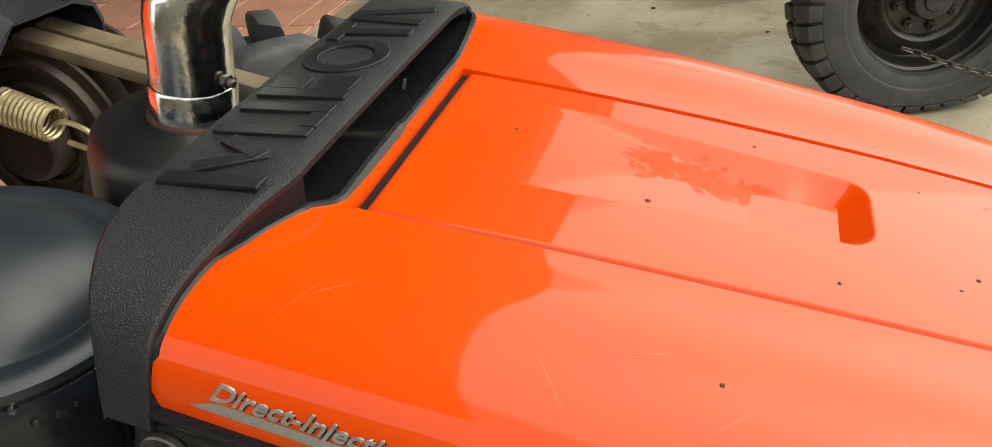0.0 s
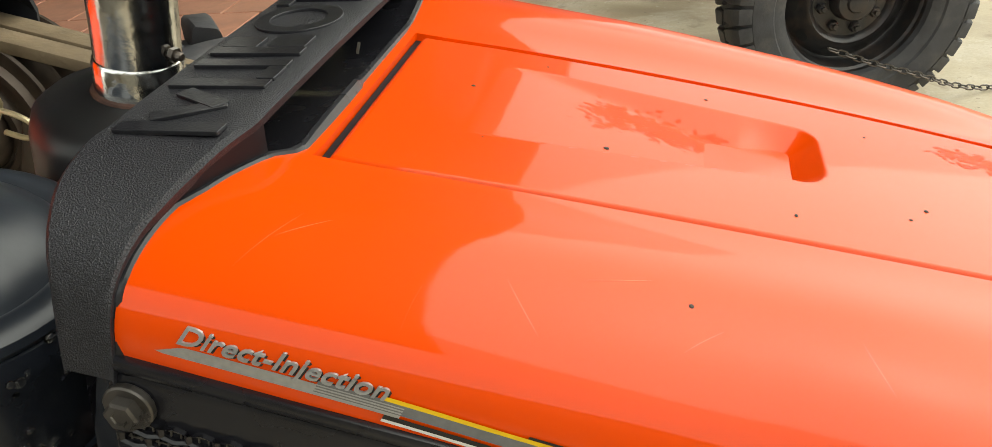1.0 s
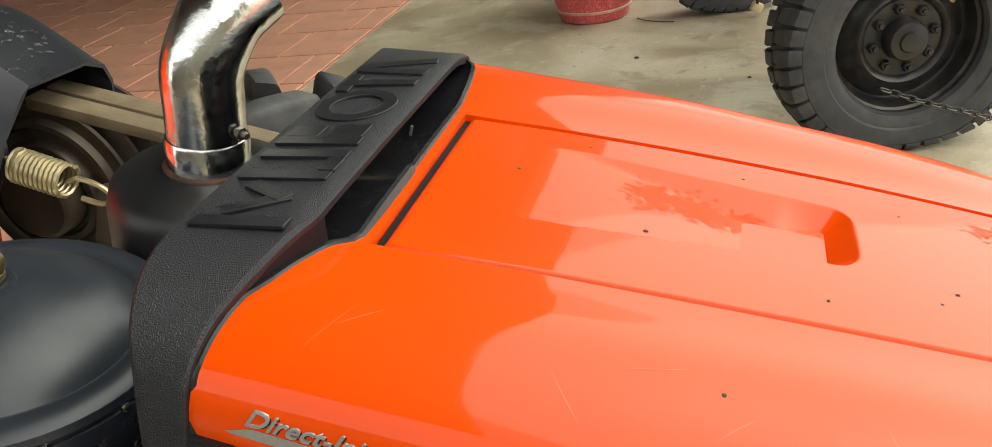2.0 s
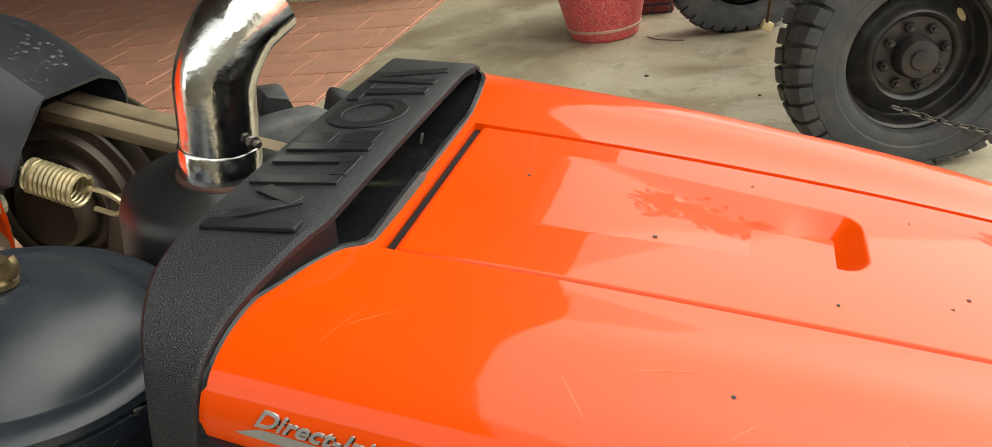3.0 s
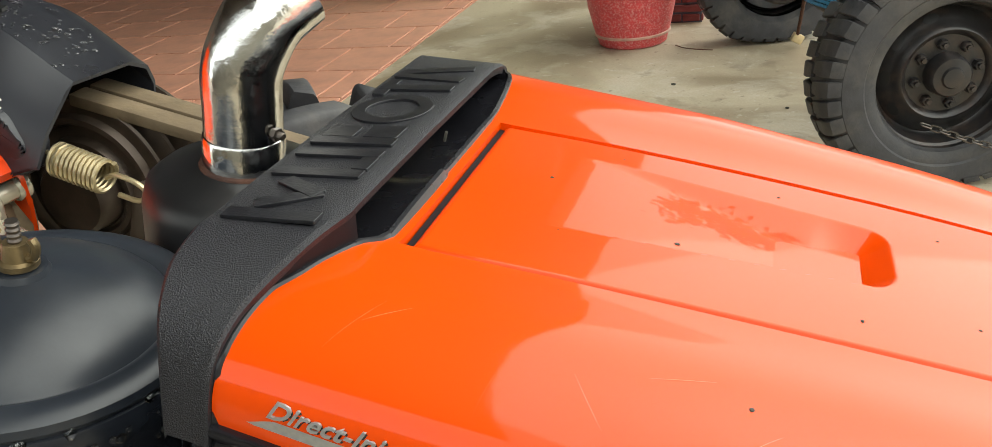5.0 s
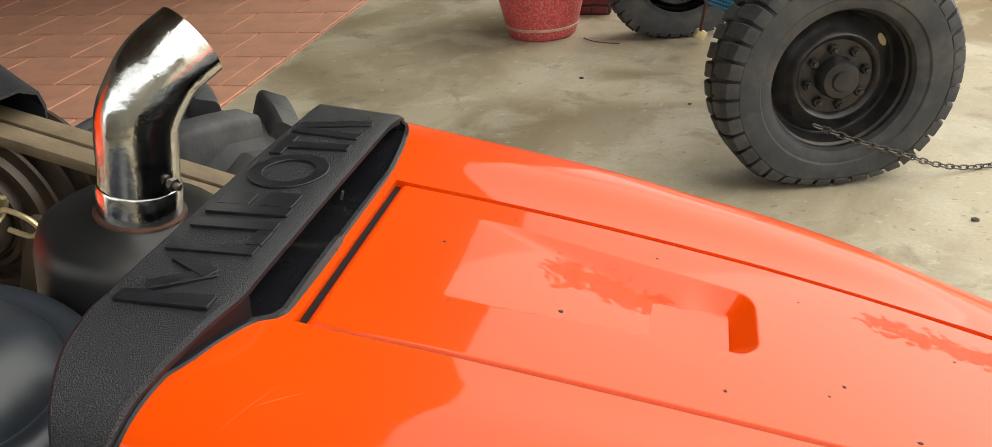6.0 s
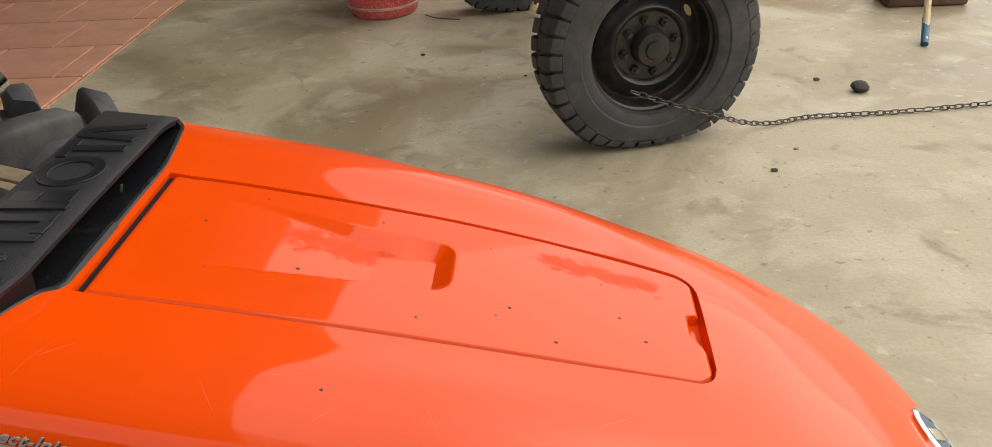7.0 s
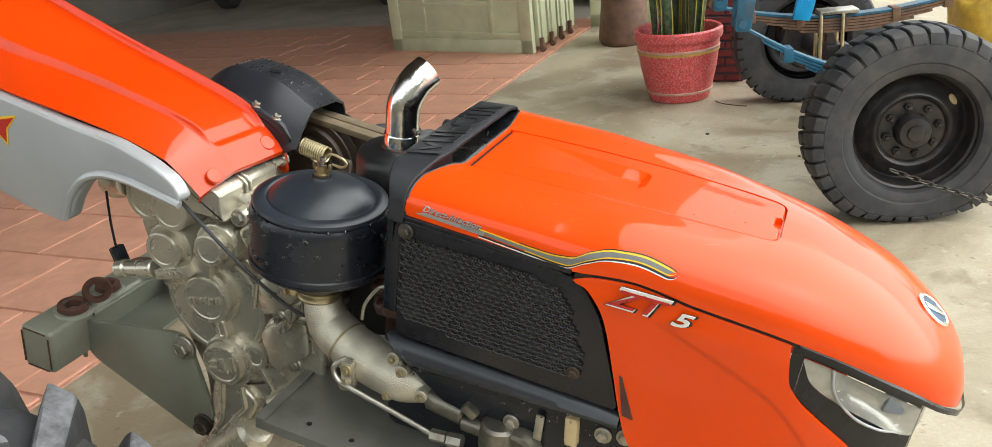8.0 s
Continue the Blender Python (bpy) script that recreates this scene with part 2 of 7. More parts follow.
def finish(bm, name, material, smooth=35):
    bmesh.ops.recalc_face_normals(bm, faces=bm.faces)
    me = bpy.data.meshes.new(name)
    bm.to_mesh(me)
    bm.free()
    me.materials.append(material)
    if smooth:
        me.shade_smooth()
        me.set_sharp_from_angle(angle=radians(smooth))
    return me


def part(name, bm, material, parent, label="", smooth=35):
    """One mesh object under a thing or under one of its parts."""
    root = parent
    while root.parent:
        root = root.parent
    bm.transform(OFFS[root.name])
    ob = new(name, finish(bm, name, material, smooth))
    ob.parent = parent
    return tagged(ob, label)


def single(name, bm, material, label, category, kind="", base=None, smooth=35, group=""):
    """A top-level thing of one mesh, built in world metres, with its origin at base."""
    if base is not None:
        bm.transform(Matrix.Translation(-Vector(base)))
    ob = new(name, finish(bm, name, material, smooth))
    if base is not None:
        ob.location = base
    return tagged(ob, label, category, group, kind)


def hermite(xs, ys):
    """A smooth curve through few knots."""
    xs, ys = np.array(xs, float), np.array(ys, float)
    d = np.diff(ys) / np.diff(xs)
    g = np.concatenate([[d[0]], np.where(d[1:] * d[:-1] > 0, 2 * d[1:] * d[:-1] / (d[1:] + d[:-1] + 1e-12), 0), [d[-1]]])

    def f(x):
        x = min(max(x, xs[0]), xs[-1])
        i = min(max(int(np.searchsorted(xs, x)) - 1, 0), len(xs) - 2)
        h = xs[i + 1] - xs[i]
        t = (x - xs[i]) / h
        return float((2 * t**3 - 3 * t**2 + 1) * ys[i] + (t**3 - 2 * t**2 + t) * h * g[i] + (3 * t**2 - 2 * t**3) * ys[i + 1] + (t**3 - t**2) * h * g[i + 1])
    return f


def sstep(a, b, x):
    t = min(max((x - a) / (b - a), 0), 1)
    return t * t * (3 - 2 * t)


def frame_z(axis):
    return Vector(axis).to_track_quat("Z", "Y").to_matrix().to_4x4()


def box(bm, c, size, m=None, bevel=0.0, seg=2):
    b2 = bmesh.new()
    bmesh.ops.create_cube(b2, size=1, matrix=Matrix.Diagonal((*size, 1)))
    if bevel:
        bmesh.ops.bevel(b2, geom=b2.edges[:], offset=bevel, segments=seg, affect="EDGES", profile=0.5)
    b2.transform(Matrix.Translation(c) @ (m or Matrix()))
    join(bm, b2)
    return bm


def join(bm, b2):
    tmp = bpy.data.meshes.new("tmp")
    b2.to_mesh(tmp)
    b2.free()
    bm.from_mesh(tmp)
    bpy.data.meshes.remove(tmp)


def lathe(bm, profile, c=(0, 0, 0), axis=(0, 0, 1), seg=32, sx=1.0, sy=1.0):
    """Turns (radius, height) pairs about an axis through c. Ends with radius 0 close."""
    m = Matrix.Translation(c) @ frame_z(axis)
    rings = []
    for r, h in profile:
        if r < 1e-6:
            rings.append([bm.verts.new(m @ Vector((0, 0, h)))])
        else:
            rings.append([bm.verts.new(m @ Vector((sx * r * math.cos(2 * math.pi * i / seg), sy * r * math.sin(2 * math.pi * i / seg), h))) for i in range(seg)])
    for a, b in zip(rings, rings[1:]):
        for i in range(seg):
            j = (i + 1) % seg
            if len(a) == 1 and len(b) == 1:
                continue
            if len(a) == 1:
                bm.faces.new((a[0], b[i], b[j]))
            elif len(b) == 1:
                bm.faces.new((a[i], a[j], b[0]))
            else:
                bm.faces.new((a[i], a[j], b[j], b[i]))
    return bm


def rod(bm, p, q, r, r2=None, seg=16, bevel=0.0):
    p, q = Vector(p), Vector(q)
    h = (q - p).length
    r2 = r if r2 is None else r2
    b = min(bevel, h / 3)
    prof = [(0, 0), (r - b, 0), (r, b), (r2, h - b), (r2 - b, h), (0, h)] if b else [(0, 0), (r, 0), (r2, h), (0, h)]
    return lathe(bm, prof, p, q - p, seg)


def smooth_path(pts, n=8):
    """Catmull-Rom points through a few knots."""
    p = [Vector(v) for v in pts]
    p = [2 * p[0] - p[1]] + p + [2 * p[-1] - p[-2]]
    out = []
    for i in range(1, len(p) - 2):
        for k in range(n):
            t = k / n
            out.append(0.5 * (2 * p[i] + (p[i + 1] - p[i - 1]) * t + (2 * p[i - 1] - 5 * p[i] + 4 * p[i + 1] - p[i + 2]) * t * t + (3 * p[i] - p[i - 1] - 3 * p[i + 1] + p[i + 2]) * t**3))
    return out + [p[-2]]


def pipe(bm, pts, radius, seg=10, caps=True, squash=1.0):
    """A tube along points; radius is a number or one per point."""
    pts = [Vector(v) for v in pts]
    rs = radius if isinstance(radius, (list, tuple)) else [radius] * len(pts)
    up = None
    rings = []
    for i, p in enumerate(pts):
        d = (pts[min(i + 1, len(pts) - 1)] - pts[max(i - 1, 0)]).normalized()
        if up is None:
            up = d.orthogonal().normalized()
        up = (up - d * up.dot(d)).normalized()
        side = d.cross(up)
        rings.append([bm.verts.new(p + rs[i] * (math.cos(a) * up * squash + math.sin(a) * side)) for a in [2 * math.pi * k / seg for k in range(seg)]])
    for a, b in zip(rings, rings[1:]):
        for i in range(seg):
            bm.faces.new((a[i], a[(i + 1) % seg], b[(i + 1) % seg], b[i]))
    if caps:
        bm.faces.new(rings[0][::-1])
        bm.faces.new(rings[-1])
    return bm


def grid(bm, rows, close=False):
    """Faces between rows of points."""
    vs = [[bm.verts.new(p) for p in r] for r in rows]
    for a, b in zip(vs, vs[1:]):
        for i in range(len(a) - (0 if close else 1)):
            j = (i + 1) % len(a)
            bm.faces.new((a[i], a[j], b[j], b[i]))
    return vs


def slab(bm, outline, y0, y1, bevel=0.0, seg=2, m=None):
    """A plate: an outline of (x, z) between y0 and y1, with rounded edges."""
    b2 = bmesh.new()
    f = b2.faces.new([b2.verts.new((x, y0, z)) for x, z in outline])
    r = bmesh.ops.extrude_face_region(b2, geom=[f])
    for v in r["geom"]:
        if isinstance(v, bmesh.types.BMVert):
            v.co.y = y1
    if bevel:
        bmesh.ops.recalc_face_normals(b2, faces=b2.faces)
        bmesh.ops.bevel(b2, geom=b2.edges[:], offset=bevel, segments=seg, affect="EDGES", profile=0.5)
    if m:
        b2.transform(m)
    join(bm, b2)
    return bm


def rounded(pts, r, n=4):
    """An outline with its corners rounded."""
    out = []
    k = len(pts)
    for i in range(k):
        p, a, b = Vector(pts[i]), Vector(pts[i - 1]), Vector(pts[(i + 1) % k])
        rr = min(r, (a - p).length * 0.45, (b - p).length * 0.45)
        u, w = p + (a - p).normalized() * rr, p + (b - p).normalized() * rr
        for j in range(n + 1):
            t = j / n
            q = u.lerp(p, t).lerp(p.lerp(w, t), t)
            out.append((q.x, q.y))
    return out


def bolt(name, p, axis, r, parent, material=None, washer=True):
    """A hexagon bolt head on a washer."""
    bm = bmesh.new()
    ax = Vector(axis).normalized()
    if washer:
        rod(bm, Vector(p) - ax * r * 0.3, Vector(p) + ax * r * 0.25, r * 1.45, seg=18, bevel=r * 0.1)
    lathe(bm, [(r, 0.1 * r), (r, 0.85 * r), (0.86 * r, 1.0 * r), (0.5 * r, 1.0 * r), (0.45 * r, 0.9 * r), (0, 0.9 * r)], p, ax, 6)
    return part(name, bm, material or STEEL, parent, smooth=20)


def text_bm(s, size, shear=0.0, depth=0.0, space=1.0, grow=0.012):
    """Built-in font as a bmesh in the xy plane, starting at the origin."""
    cu = bpy.data.curves.new("t", "FONT")
    cu.body, cu.size, cu.shear, cu.extrude, cu.space_character, cu.resolution_u = s, size, shear, depth, space, 3
    cu.offset = size * grow
    ob = new("t", cu)
    me = bpy.data.meshes.new_from_object(ob)
    bm = bmesh.new()
    bm.from_mesh(me)
    bpy.data.objects.remove(ob)
    bpy.data.curves.remove(cu)
    bpy.data.meshes.remove(me)
    return bm


# ---- the setting ----
bm = bmesh.new()
grid(bm, [[(x, y, 0) for x in (-150, -12, -6, -2, 0, 2, 6, 12, 150)] for y in (-150, -12, -4, 0, 2, 4, 8, 12, 150)])
single("ground", bm, CONCRETE, "stained tan concrete yard, damp in places", "ground", "structure")

EAVE, ROOF = 0.25, 4.0
bm = bmesh.new()
box(bm, ((-8 + EAVE) / 2, 3.4, ROOF + 0.06), (8 + EAVE, 12.8, 0.08))
for k in range(7):
    box(bm, ((-8 + EAVE) / 2, -2.6 + 2.0 * k, ROOF - 0.04), (8 + EAVE, 0.06, 0.12))
single("porch_roof", bm, ROOFM, "dark sheet roof over the porch", "roof", "structure")
bm = bmesh.new()
box(bm, (-4.95, 9.9, ROOF / 2), (6.2, 0.2, ROOF))
box(bm, (-0.9, 7.1, ROOF / 2), (2.0, 0.2, ROOF))
box(bm, (-8.1, 3.4, ROOF / 2), (0.2, 13.2, ROOF))
box(bm, (-1.85, 8.5, ROOF / 2), (0.2, 2.6, ROOF))
single("wall_north", bm, WALLP, "grey plaster house walls behind the porch", "wall", "structure")
bm = bmesh.new()
box(bm, (-4.95, 8.0, 0.006), (6.1, 3.7, 0.012))
single("inner_floor", bm, CLOTHDARK, "dark cement floor inside the house", "floor", "structure")

# unseen wall, added only to darken what the orange flank reflects
bm = bmesh.new()
box(bm, (1.2, -3.4, 0.9), (13.8, 0.2, 1.8))
box(bm, (1.2, -3.38, 1.84), (14.0, 0.30, 0.08), bevel=0.01)
single("unseen_south_wall", bm, SOUTHM, "dark unseen wall added behind the camera to dim reflections", "wall", "structure")

# pale green panelled door leaf, swung open, and its folded leaves
def door_leaf(name, p, angle, width, label):
    d = thing(name, pose(p[0], p[1], 0.012, 0, 0, angle), pose(p[0], p[1], 0.012, 0, 0, angle), label, "door", kind="structure")
    h = 2.2
    bm = bmesh.new()
    box(bm, (width / 2, 0, h / 2), (width, 0.03, h), bevel=0.004)
    part("board", bm, DOORGREEN, d)
    for x, z, w, hh in [(width / 2, 0.05, width, 0.1), (0.05, h / 2, 0.1, h), (width - 0.05, h / 2, 0.1, h), (width / 2, 0.36, width * 0.48, 0.03),
                        (width * 0.26, h / 2, 0.04, h - 0.26), (width * 0.74, h / 2, 0.04, h - 0.26), (width / 2, 0.14, width - 0.2, 0.03)]:
        bm = bmesh.new()
        box(bm, (x, -0.02, z), (w, 0.018, hh), bevel=0.005)
        part("rail", bm, DOORGREEN, d)
    return d


door_leaf("door_1", (-3.17, 5.32), math.degrees(math.atan2(-0.25, 1.32)), 1.32, "pale green panelled wooden door leaf standing open")
for k in range(4):
    d = thing("door_%d" % (k + 2), pose(-1.87, 5.2 + 0.22 * k, 0.012), pose(-1.87, 5.2 + 0.22 * k, 0.012), "narrow pale green folding door leaf with a dark roller", "door", kind="structure")
    bm = bmesh.new()
    box(bm, (0, 0, 1.14), (0.05, 0.17, 2.2), bevel=0.006)
    part("board", bm, DOORGREEN, d)
    bm = bmesh.new()
    box(bm, (0.03, 0, 1.14), (0.02, 0.1, 2.1), bevel=0.004)
    part("rail", bm, DOORGREEN, d)
    bm = bmesh.new()
    rod(bm, (0.045, -0.095, 0.026), (0.045, -0.065, 0.026), 0.026, seg=14, bevel=0.005)
    box(bm, (0.04, -0.08, 0.07), (0.03, 0.035, 0.07), bevel=0.005)
    part("roller", bm, WOODBROWN, d, "dark dirty roller")
door_leaf("door_6", (-1.75, 6.1), 5, 0.5, "grey-green panelled door leaf by the wall")

# ---- the walking tractor: built in its own frame, nose down by 13 degrees ----
O = Vector((0, 0, 0.983))
ML = Matrix.Translation(O) @ pose(0, 0, 0, 0, 13, 0)
tractor = thing("walking_tractor", pose(-0.5, 0, 0), ML, "orange two-wheel walking tractor with black cowl on the concrete", "tractor")

# hood: crown, shoulder ridges and rounded nose
X = [-0.05, 0.0, 0.1, 0.2, 0.28, 0.34, 0.4, 0.45, 0.5, 0.54, 0.57, 0.588, 0.598, 0.602]
hood_y = hermite(X, [0.1555, 0.1565, 0.158, 0.158, 0.157, 0.155, 0.15, 0.141, 0.126, 0.105, 0.082, 0.06, 0.036, 0.012])
hood_t = hermite(X, [0.0095, 0.0112, 0.0112, 0.0110, 0.0105, 0.0050, -0.002, -0.015, -0.0335, -0.055, -0.077, -0.098, -0.122, -0.142])
hood_b = hermite([-0.05, 0.0, 0.1, 0.148, 0.165, 0.188, 0.21, 0.2335, 0.304, 0.35, 0.394, 0.45, 0.5, 0.54, 0.57, 0.588, 0.598, 0.602], [-0.042, -0.043, -0.0465, -0.050, -0.0515, -0.048, -0.0445, -0.0426, -0.0513, -0.0555, -0.061, -0.0725, -0.089, -0.107, -0.125, -0.136, -0.145, -0.149])
far_y = hermite(X, [0.170, 0.172, 0.1735, 0.1735, 0.1725, 0.1715, 0.1670, 0.1590, 0.1445, 0.1225, 0.0975, 0.0725, 0.0455, 0.016])
hood_n = hermite([-0.05, 0.1, 0.25, 0.35, 0.45, 0.52, 0.602], [4.4, 4.4, 2.8, 2.15, 1.9, 2.1, 2.35])
near_t = hermite(X, [0.008, 0.008, 0.0085, 0.0085, 0.0070, 0.0040, -0.002, -0.015, -0.033, -0.055, -0.077, -0.098, -0.122, -0.142])
near_n = hermite([-0.05, 0.25, 0.45, 0.602], [2.9, 2.9, 2.7, 2.4])
lid_near = hermite([-0.05, 0.0, 0.06, 0.19, 0.31, 0.366, 0.42, 0.602], [0.0725, 0.0725, 0.0692, 0.0648, 0.0625, 0.0610, 0.054, 0.01])
lid_far = hermite([-0.05, 0.0, 0.05, 0.12, 0.19, 0.25, 0.32, 0.366, 0.42, 0.602], [0.0725, 0.0732, 0.0768, 0.0785, 0.0768, 0.0715, 0.0610, 0.0515, 0.043, 0.01])


def panel_y(x, sgn):
    return lid_near(x) if sgn < 0 else lid_far(x)


PANEL_END = 0.366
ROUND = 0.014


def corner(x):
    """How far the rounded end of the lid opening draws in at x."""
    e = max(0.0, PANEL_END - x)
    return ROUND - math.sqrt(ROUND**2 - (ROUND - e) ** 2) if e < ROUND else 0.0


def hood_z(x, y):
    n, b, t = (near_n(x), hood_b(x), near_t(x)) if y < 0 else (hood_n(x), hood_b(x), hood_t(x))
    return b + (t - b) * max(0.0, 1 - min(1, abs(y) / (hood_y(x) if y < 0 else far_y(x))) ** n) ** (1 / n)


def hood_side(x, z):
    """The half-width of the hood at height z."""
    n, b, t = near_n(x), hood_b(x), near_t(x)
    f = min(max((z - b) / (t - b), 0), 0.999)
    return hood_y(x) * (1 - f**n) ** (1 / n)


rear_line = hermite([0, 0.070, 0.079, 0.0955, 0.1115, 0.122, 0.15, 0.18], [-0.009, -0.009, -0.0185, -0.0253, -0.0305, -0.0365, -0.041, -0.042])
far_line = hermite([0, 0.072, 0.08, 0.10, 0.12, 0.14, 0.16, 0.18], [-0.009, -0.009, -0.0088, -0.0092, -0.012, -0.018, -0.033, -0.042])
xs = [-0.009, -0.0082, -0.0050, -0.0030, -0.0024, 0.011, 0.0115] + [0.02 + 0.02 * i for i in range(17)] + [0.350, 0.353, 0.356, 0.3585, 0.361, 0.363, 0.3645, 0.3654, PANEL_END, PANEL_END + 0.0008, 0.370, 0.376] + [0.385 + 0.0125 * i for i in range(13)] + [0.545, 0.555, 0.563, 0.57, 0.577, 0.583, 0.588, 0.592, 0.595, 0.598, 0.600, 0.602]
rows = []
for x in xs:
    tray = -0.0024 <= x <= PANEL_END
    depth = -0.035 if x < 0.0112 else -0.007
    row = []
    for sgn in (-1, 1):
        n, top, Y = (near_n(x), near_t(x), hood_y(x)) if sgn < 0 else (hood_n(x), hood_t(x), far_y(x))
        y0 = min(panel_y(x, sgn), hood_y(x) * 0.6)
        yp = max(y0 - corner(x), 0.3 * y0)
        sink = max(0.0, hood_z(x, sgn * y0) - 0.0012)
        half = [(yp * k / 6, depth if tray else (0.0012 if x < 0 else hood_z(x, sgn * yp * k / 6))) for k in range(6)]
        if x > PANEL_END:
            half[0] = (0.0, 0.5 * (hood_z(x, -1e-6) + hood_z(x, 0)))
        half.append((yp - 0.0008, depth if tray else (0.0012 if x < 0 else hood_z(x, sgn * yp))))
        dip = sink * (1 - 0.3 * sstep(0.28, 0.37, x)) * (1 - sstep(0.37, 0.41, x))
        half.append((yp, hood_z(x, sgn * yp) - dip))
        a0 = math.acos(min(1, (yp / Y) ** (n / 2)))
        for k in range(1, 25):
            a = a0 * (1 - k / 24)
            y, z = Y * math.cos(a) ** (2 / n), hood_b(x) + (top - hood_b(x)) * math.sin(a) ** (2 / n)
            half.append((y, z - dip * (1 - sstep(y0, y0 + 0.045, y))))
        half.append((Y * 0.985 - 0.002, hood_b(x) - 0.0012))
        half.append((Y * 0.97 - 0.006, hood_b(x) + 0.004))
        side = []
        for y, z in half:
            back = ((rear_line if sgn < 0 else far_line)(y) + 0.009) * (1 - sstep(-0.009, 0.05, x))
            side.append((x + back, sgn * y, z))
        row += side[::-1] if sgn < 0 else side[1:]
    rows.append(row)
bm = bmesh.new()
grid(bm, rows)
hood = part("hood", bm, ORANGE, tractor, "glossy orange painted hood with a rounded nose", smooth=28)

# inset lid with a finger scoop: a floor that dips forward to a steep rounded end wall
def lid_z(x, y):
    g = (x - 0.062) / 0.118
    yn, yf = -0.0265 + 0.0110 * g, 0.0530 - 0.0105 * g
    m1, h1, r = 0.0135, 0.0300, 0.0160
    qx, qy = x - (0.2020 - r), abs(y - m1) - (h1 - r)
    inner = r - math.hypot(max(qx, 0.0), max(qy, 0.0)) if qx > 0 else 1.0
    floor_dip = 0.0125 * min(1.0, max(0.0, (x - 0.048) / 0.130)) ** 1.25
    walls = (floor_dip, (y - yn) * 6.0, (yf - y) * (0.5 + 0.3 * sstep(0.165, 0.190, x)), inner * 0.80)
    dip = 0.0 if min(walls) <= 0 else -0.0007 * math.log(sum(math.exp(-w / 0.0007) for w in walls))
    dip = max(0.0, dip) * sstep(0.0, 0.0015, inner)
    return 0.0008 + 0.0016 * math.sin(math.pi * min(1, max(0, x / PANEL_END))) * (1 - (y / 0.08) ** 2) - dip


rows = []
nx, ny = 300, 190
for i in range(nx + 1):
    x = 0.0014 + (PANEL_END - 0.0014 - 0.0016) * i / nx
    e = PANEL_END - 0.0016 - x
    low = -(lid_near(x) - 0.0016 - corner(x + 0.0016))
    high = lid_far(x) - 0.0016 - corner(x + 0.0016)
    row = []
    for j in range(ny + 1):
        v = 2 * j / ny - 1
        v = math.copysign(1 - (1 - abs(v)) ** 1.25, v)
        y = low + (high - low) * (v + 1) / 2
        z = lid_z(x, y)
        edge = min(y - low, high - y, x - 0.0014, e)
        z -= 0.002 * (1 - sstep(0, 0.0022, edge))
        cut = 0.008 * sstep(0.335, PANEL_END - 0.0016, x) * sstep(-0.029, -0.012, y) * (1 - sstep(0.006, 0.0095, y))
        row.append((x - cut, y, z))
    rows.append(row)
skirt = [(x, y, z - 0.006) for x, y, z in rows[0]]
rows = [skirt] + rows + [[(x, y, z - 0.006) for x, y, z in rows[-1]]]
rows = [[(r[0][0], r[0][1], r[0][2] - 0.006)] + r + [(r[-1][0], r[-1][1], r[-1][2] - 0.006)] for r in rows]
bm = bmesh.new()
grid(bm, rows)
lid = part("fuel_lid", bm, ORANGE, hood, "orange inset lid with a finger scoop", smooth=40)

# thin uneven flecks on scoop floor and lid front: drying water plus painted reflection
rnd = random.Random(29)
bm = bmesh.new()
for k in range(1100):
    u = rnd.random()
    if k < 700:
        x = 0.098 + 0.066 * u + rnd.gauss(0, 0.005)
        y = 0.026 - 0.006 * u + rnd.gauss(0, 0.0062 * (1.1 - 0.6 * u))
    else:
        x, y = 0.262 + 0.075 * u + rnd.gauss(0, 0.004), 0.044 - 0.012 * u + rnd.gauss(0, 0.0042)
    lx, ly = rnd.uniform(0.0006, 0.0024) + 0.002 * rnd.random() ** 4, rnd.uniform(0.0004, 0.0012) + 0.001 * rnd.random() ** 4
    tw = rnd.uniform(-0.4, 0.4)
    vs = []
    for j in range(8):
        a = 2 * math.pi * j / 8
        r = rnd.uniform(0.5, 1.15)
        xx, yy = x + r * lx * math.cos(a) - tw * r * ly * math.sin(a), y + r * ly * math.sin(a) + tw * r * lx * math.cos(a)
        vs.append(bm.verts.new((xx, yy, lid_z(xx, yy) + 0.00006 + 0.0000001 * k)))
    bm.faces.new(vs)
tagged(part("dull_fleck", bm, STREAK, hood, "dull flecks on the orange lid, dried water and a painted broken reflection", smooth=0), kind="stuff")

# black filler that paints the shade inside the gap behind the lid
bm = bmesh.new()
box(bm, (-0.0002, 0, -0.0075), (0.0044, 0.1440, 0.010))
part("gap_shade", bm, FLAP, hood, "black strip standing for the shade in the gap behind the lid", smooth=0)

# dark strips that paint the shade in the open joint round the lid
for sgn in (-1, 1):
    bm = bmesh.new()
    rows = []
    for i in range(60):
        x = 0.012 + (PANEL_END - 0.016) * i / 59
        yo = panel_y(x, sgn) - corner(x)
        rows.append([(x, sgn * (yo - 0.0022), -0.0020), (x, sgn * (yo - 0.0014), 0.0003 if sgn < 0 else -0.0011), (x, sgn * (yo + 0.0002), 0.0008 if sgn < 0 else -0.0008)])
    grid(bm, rows)
    part("joint_shade", bm, JOINTSHADE, hood, "thin dark strip standing for the shade in the lid joint")

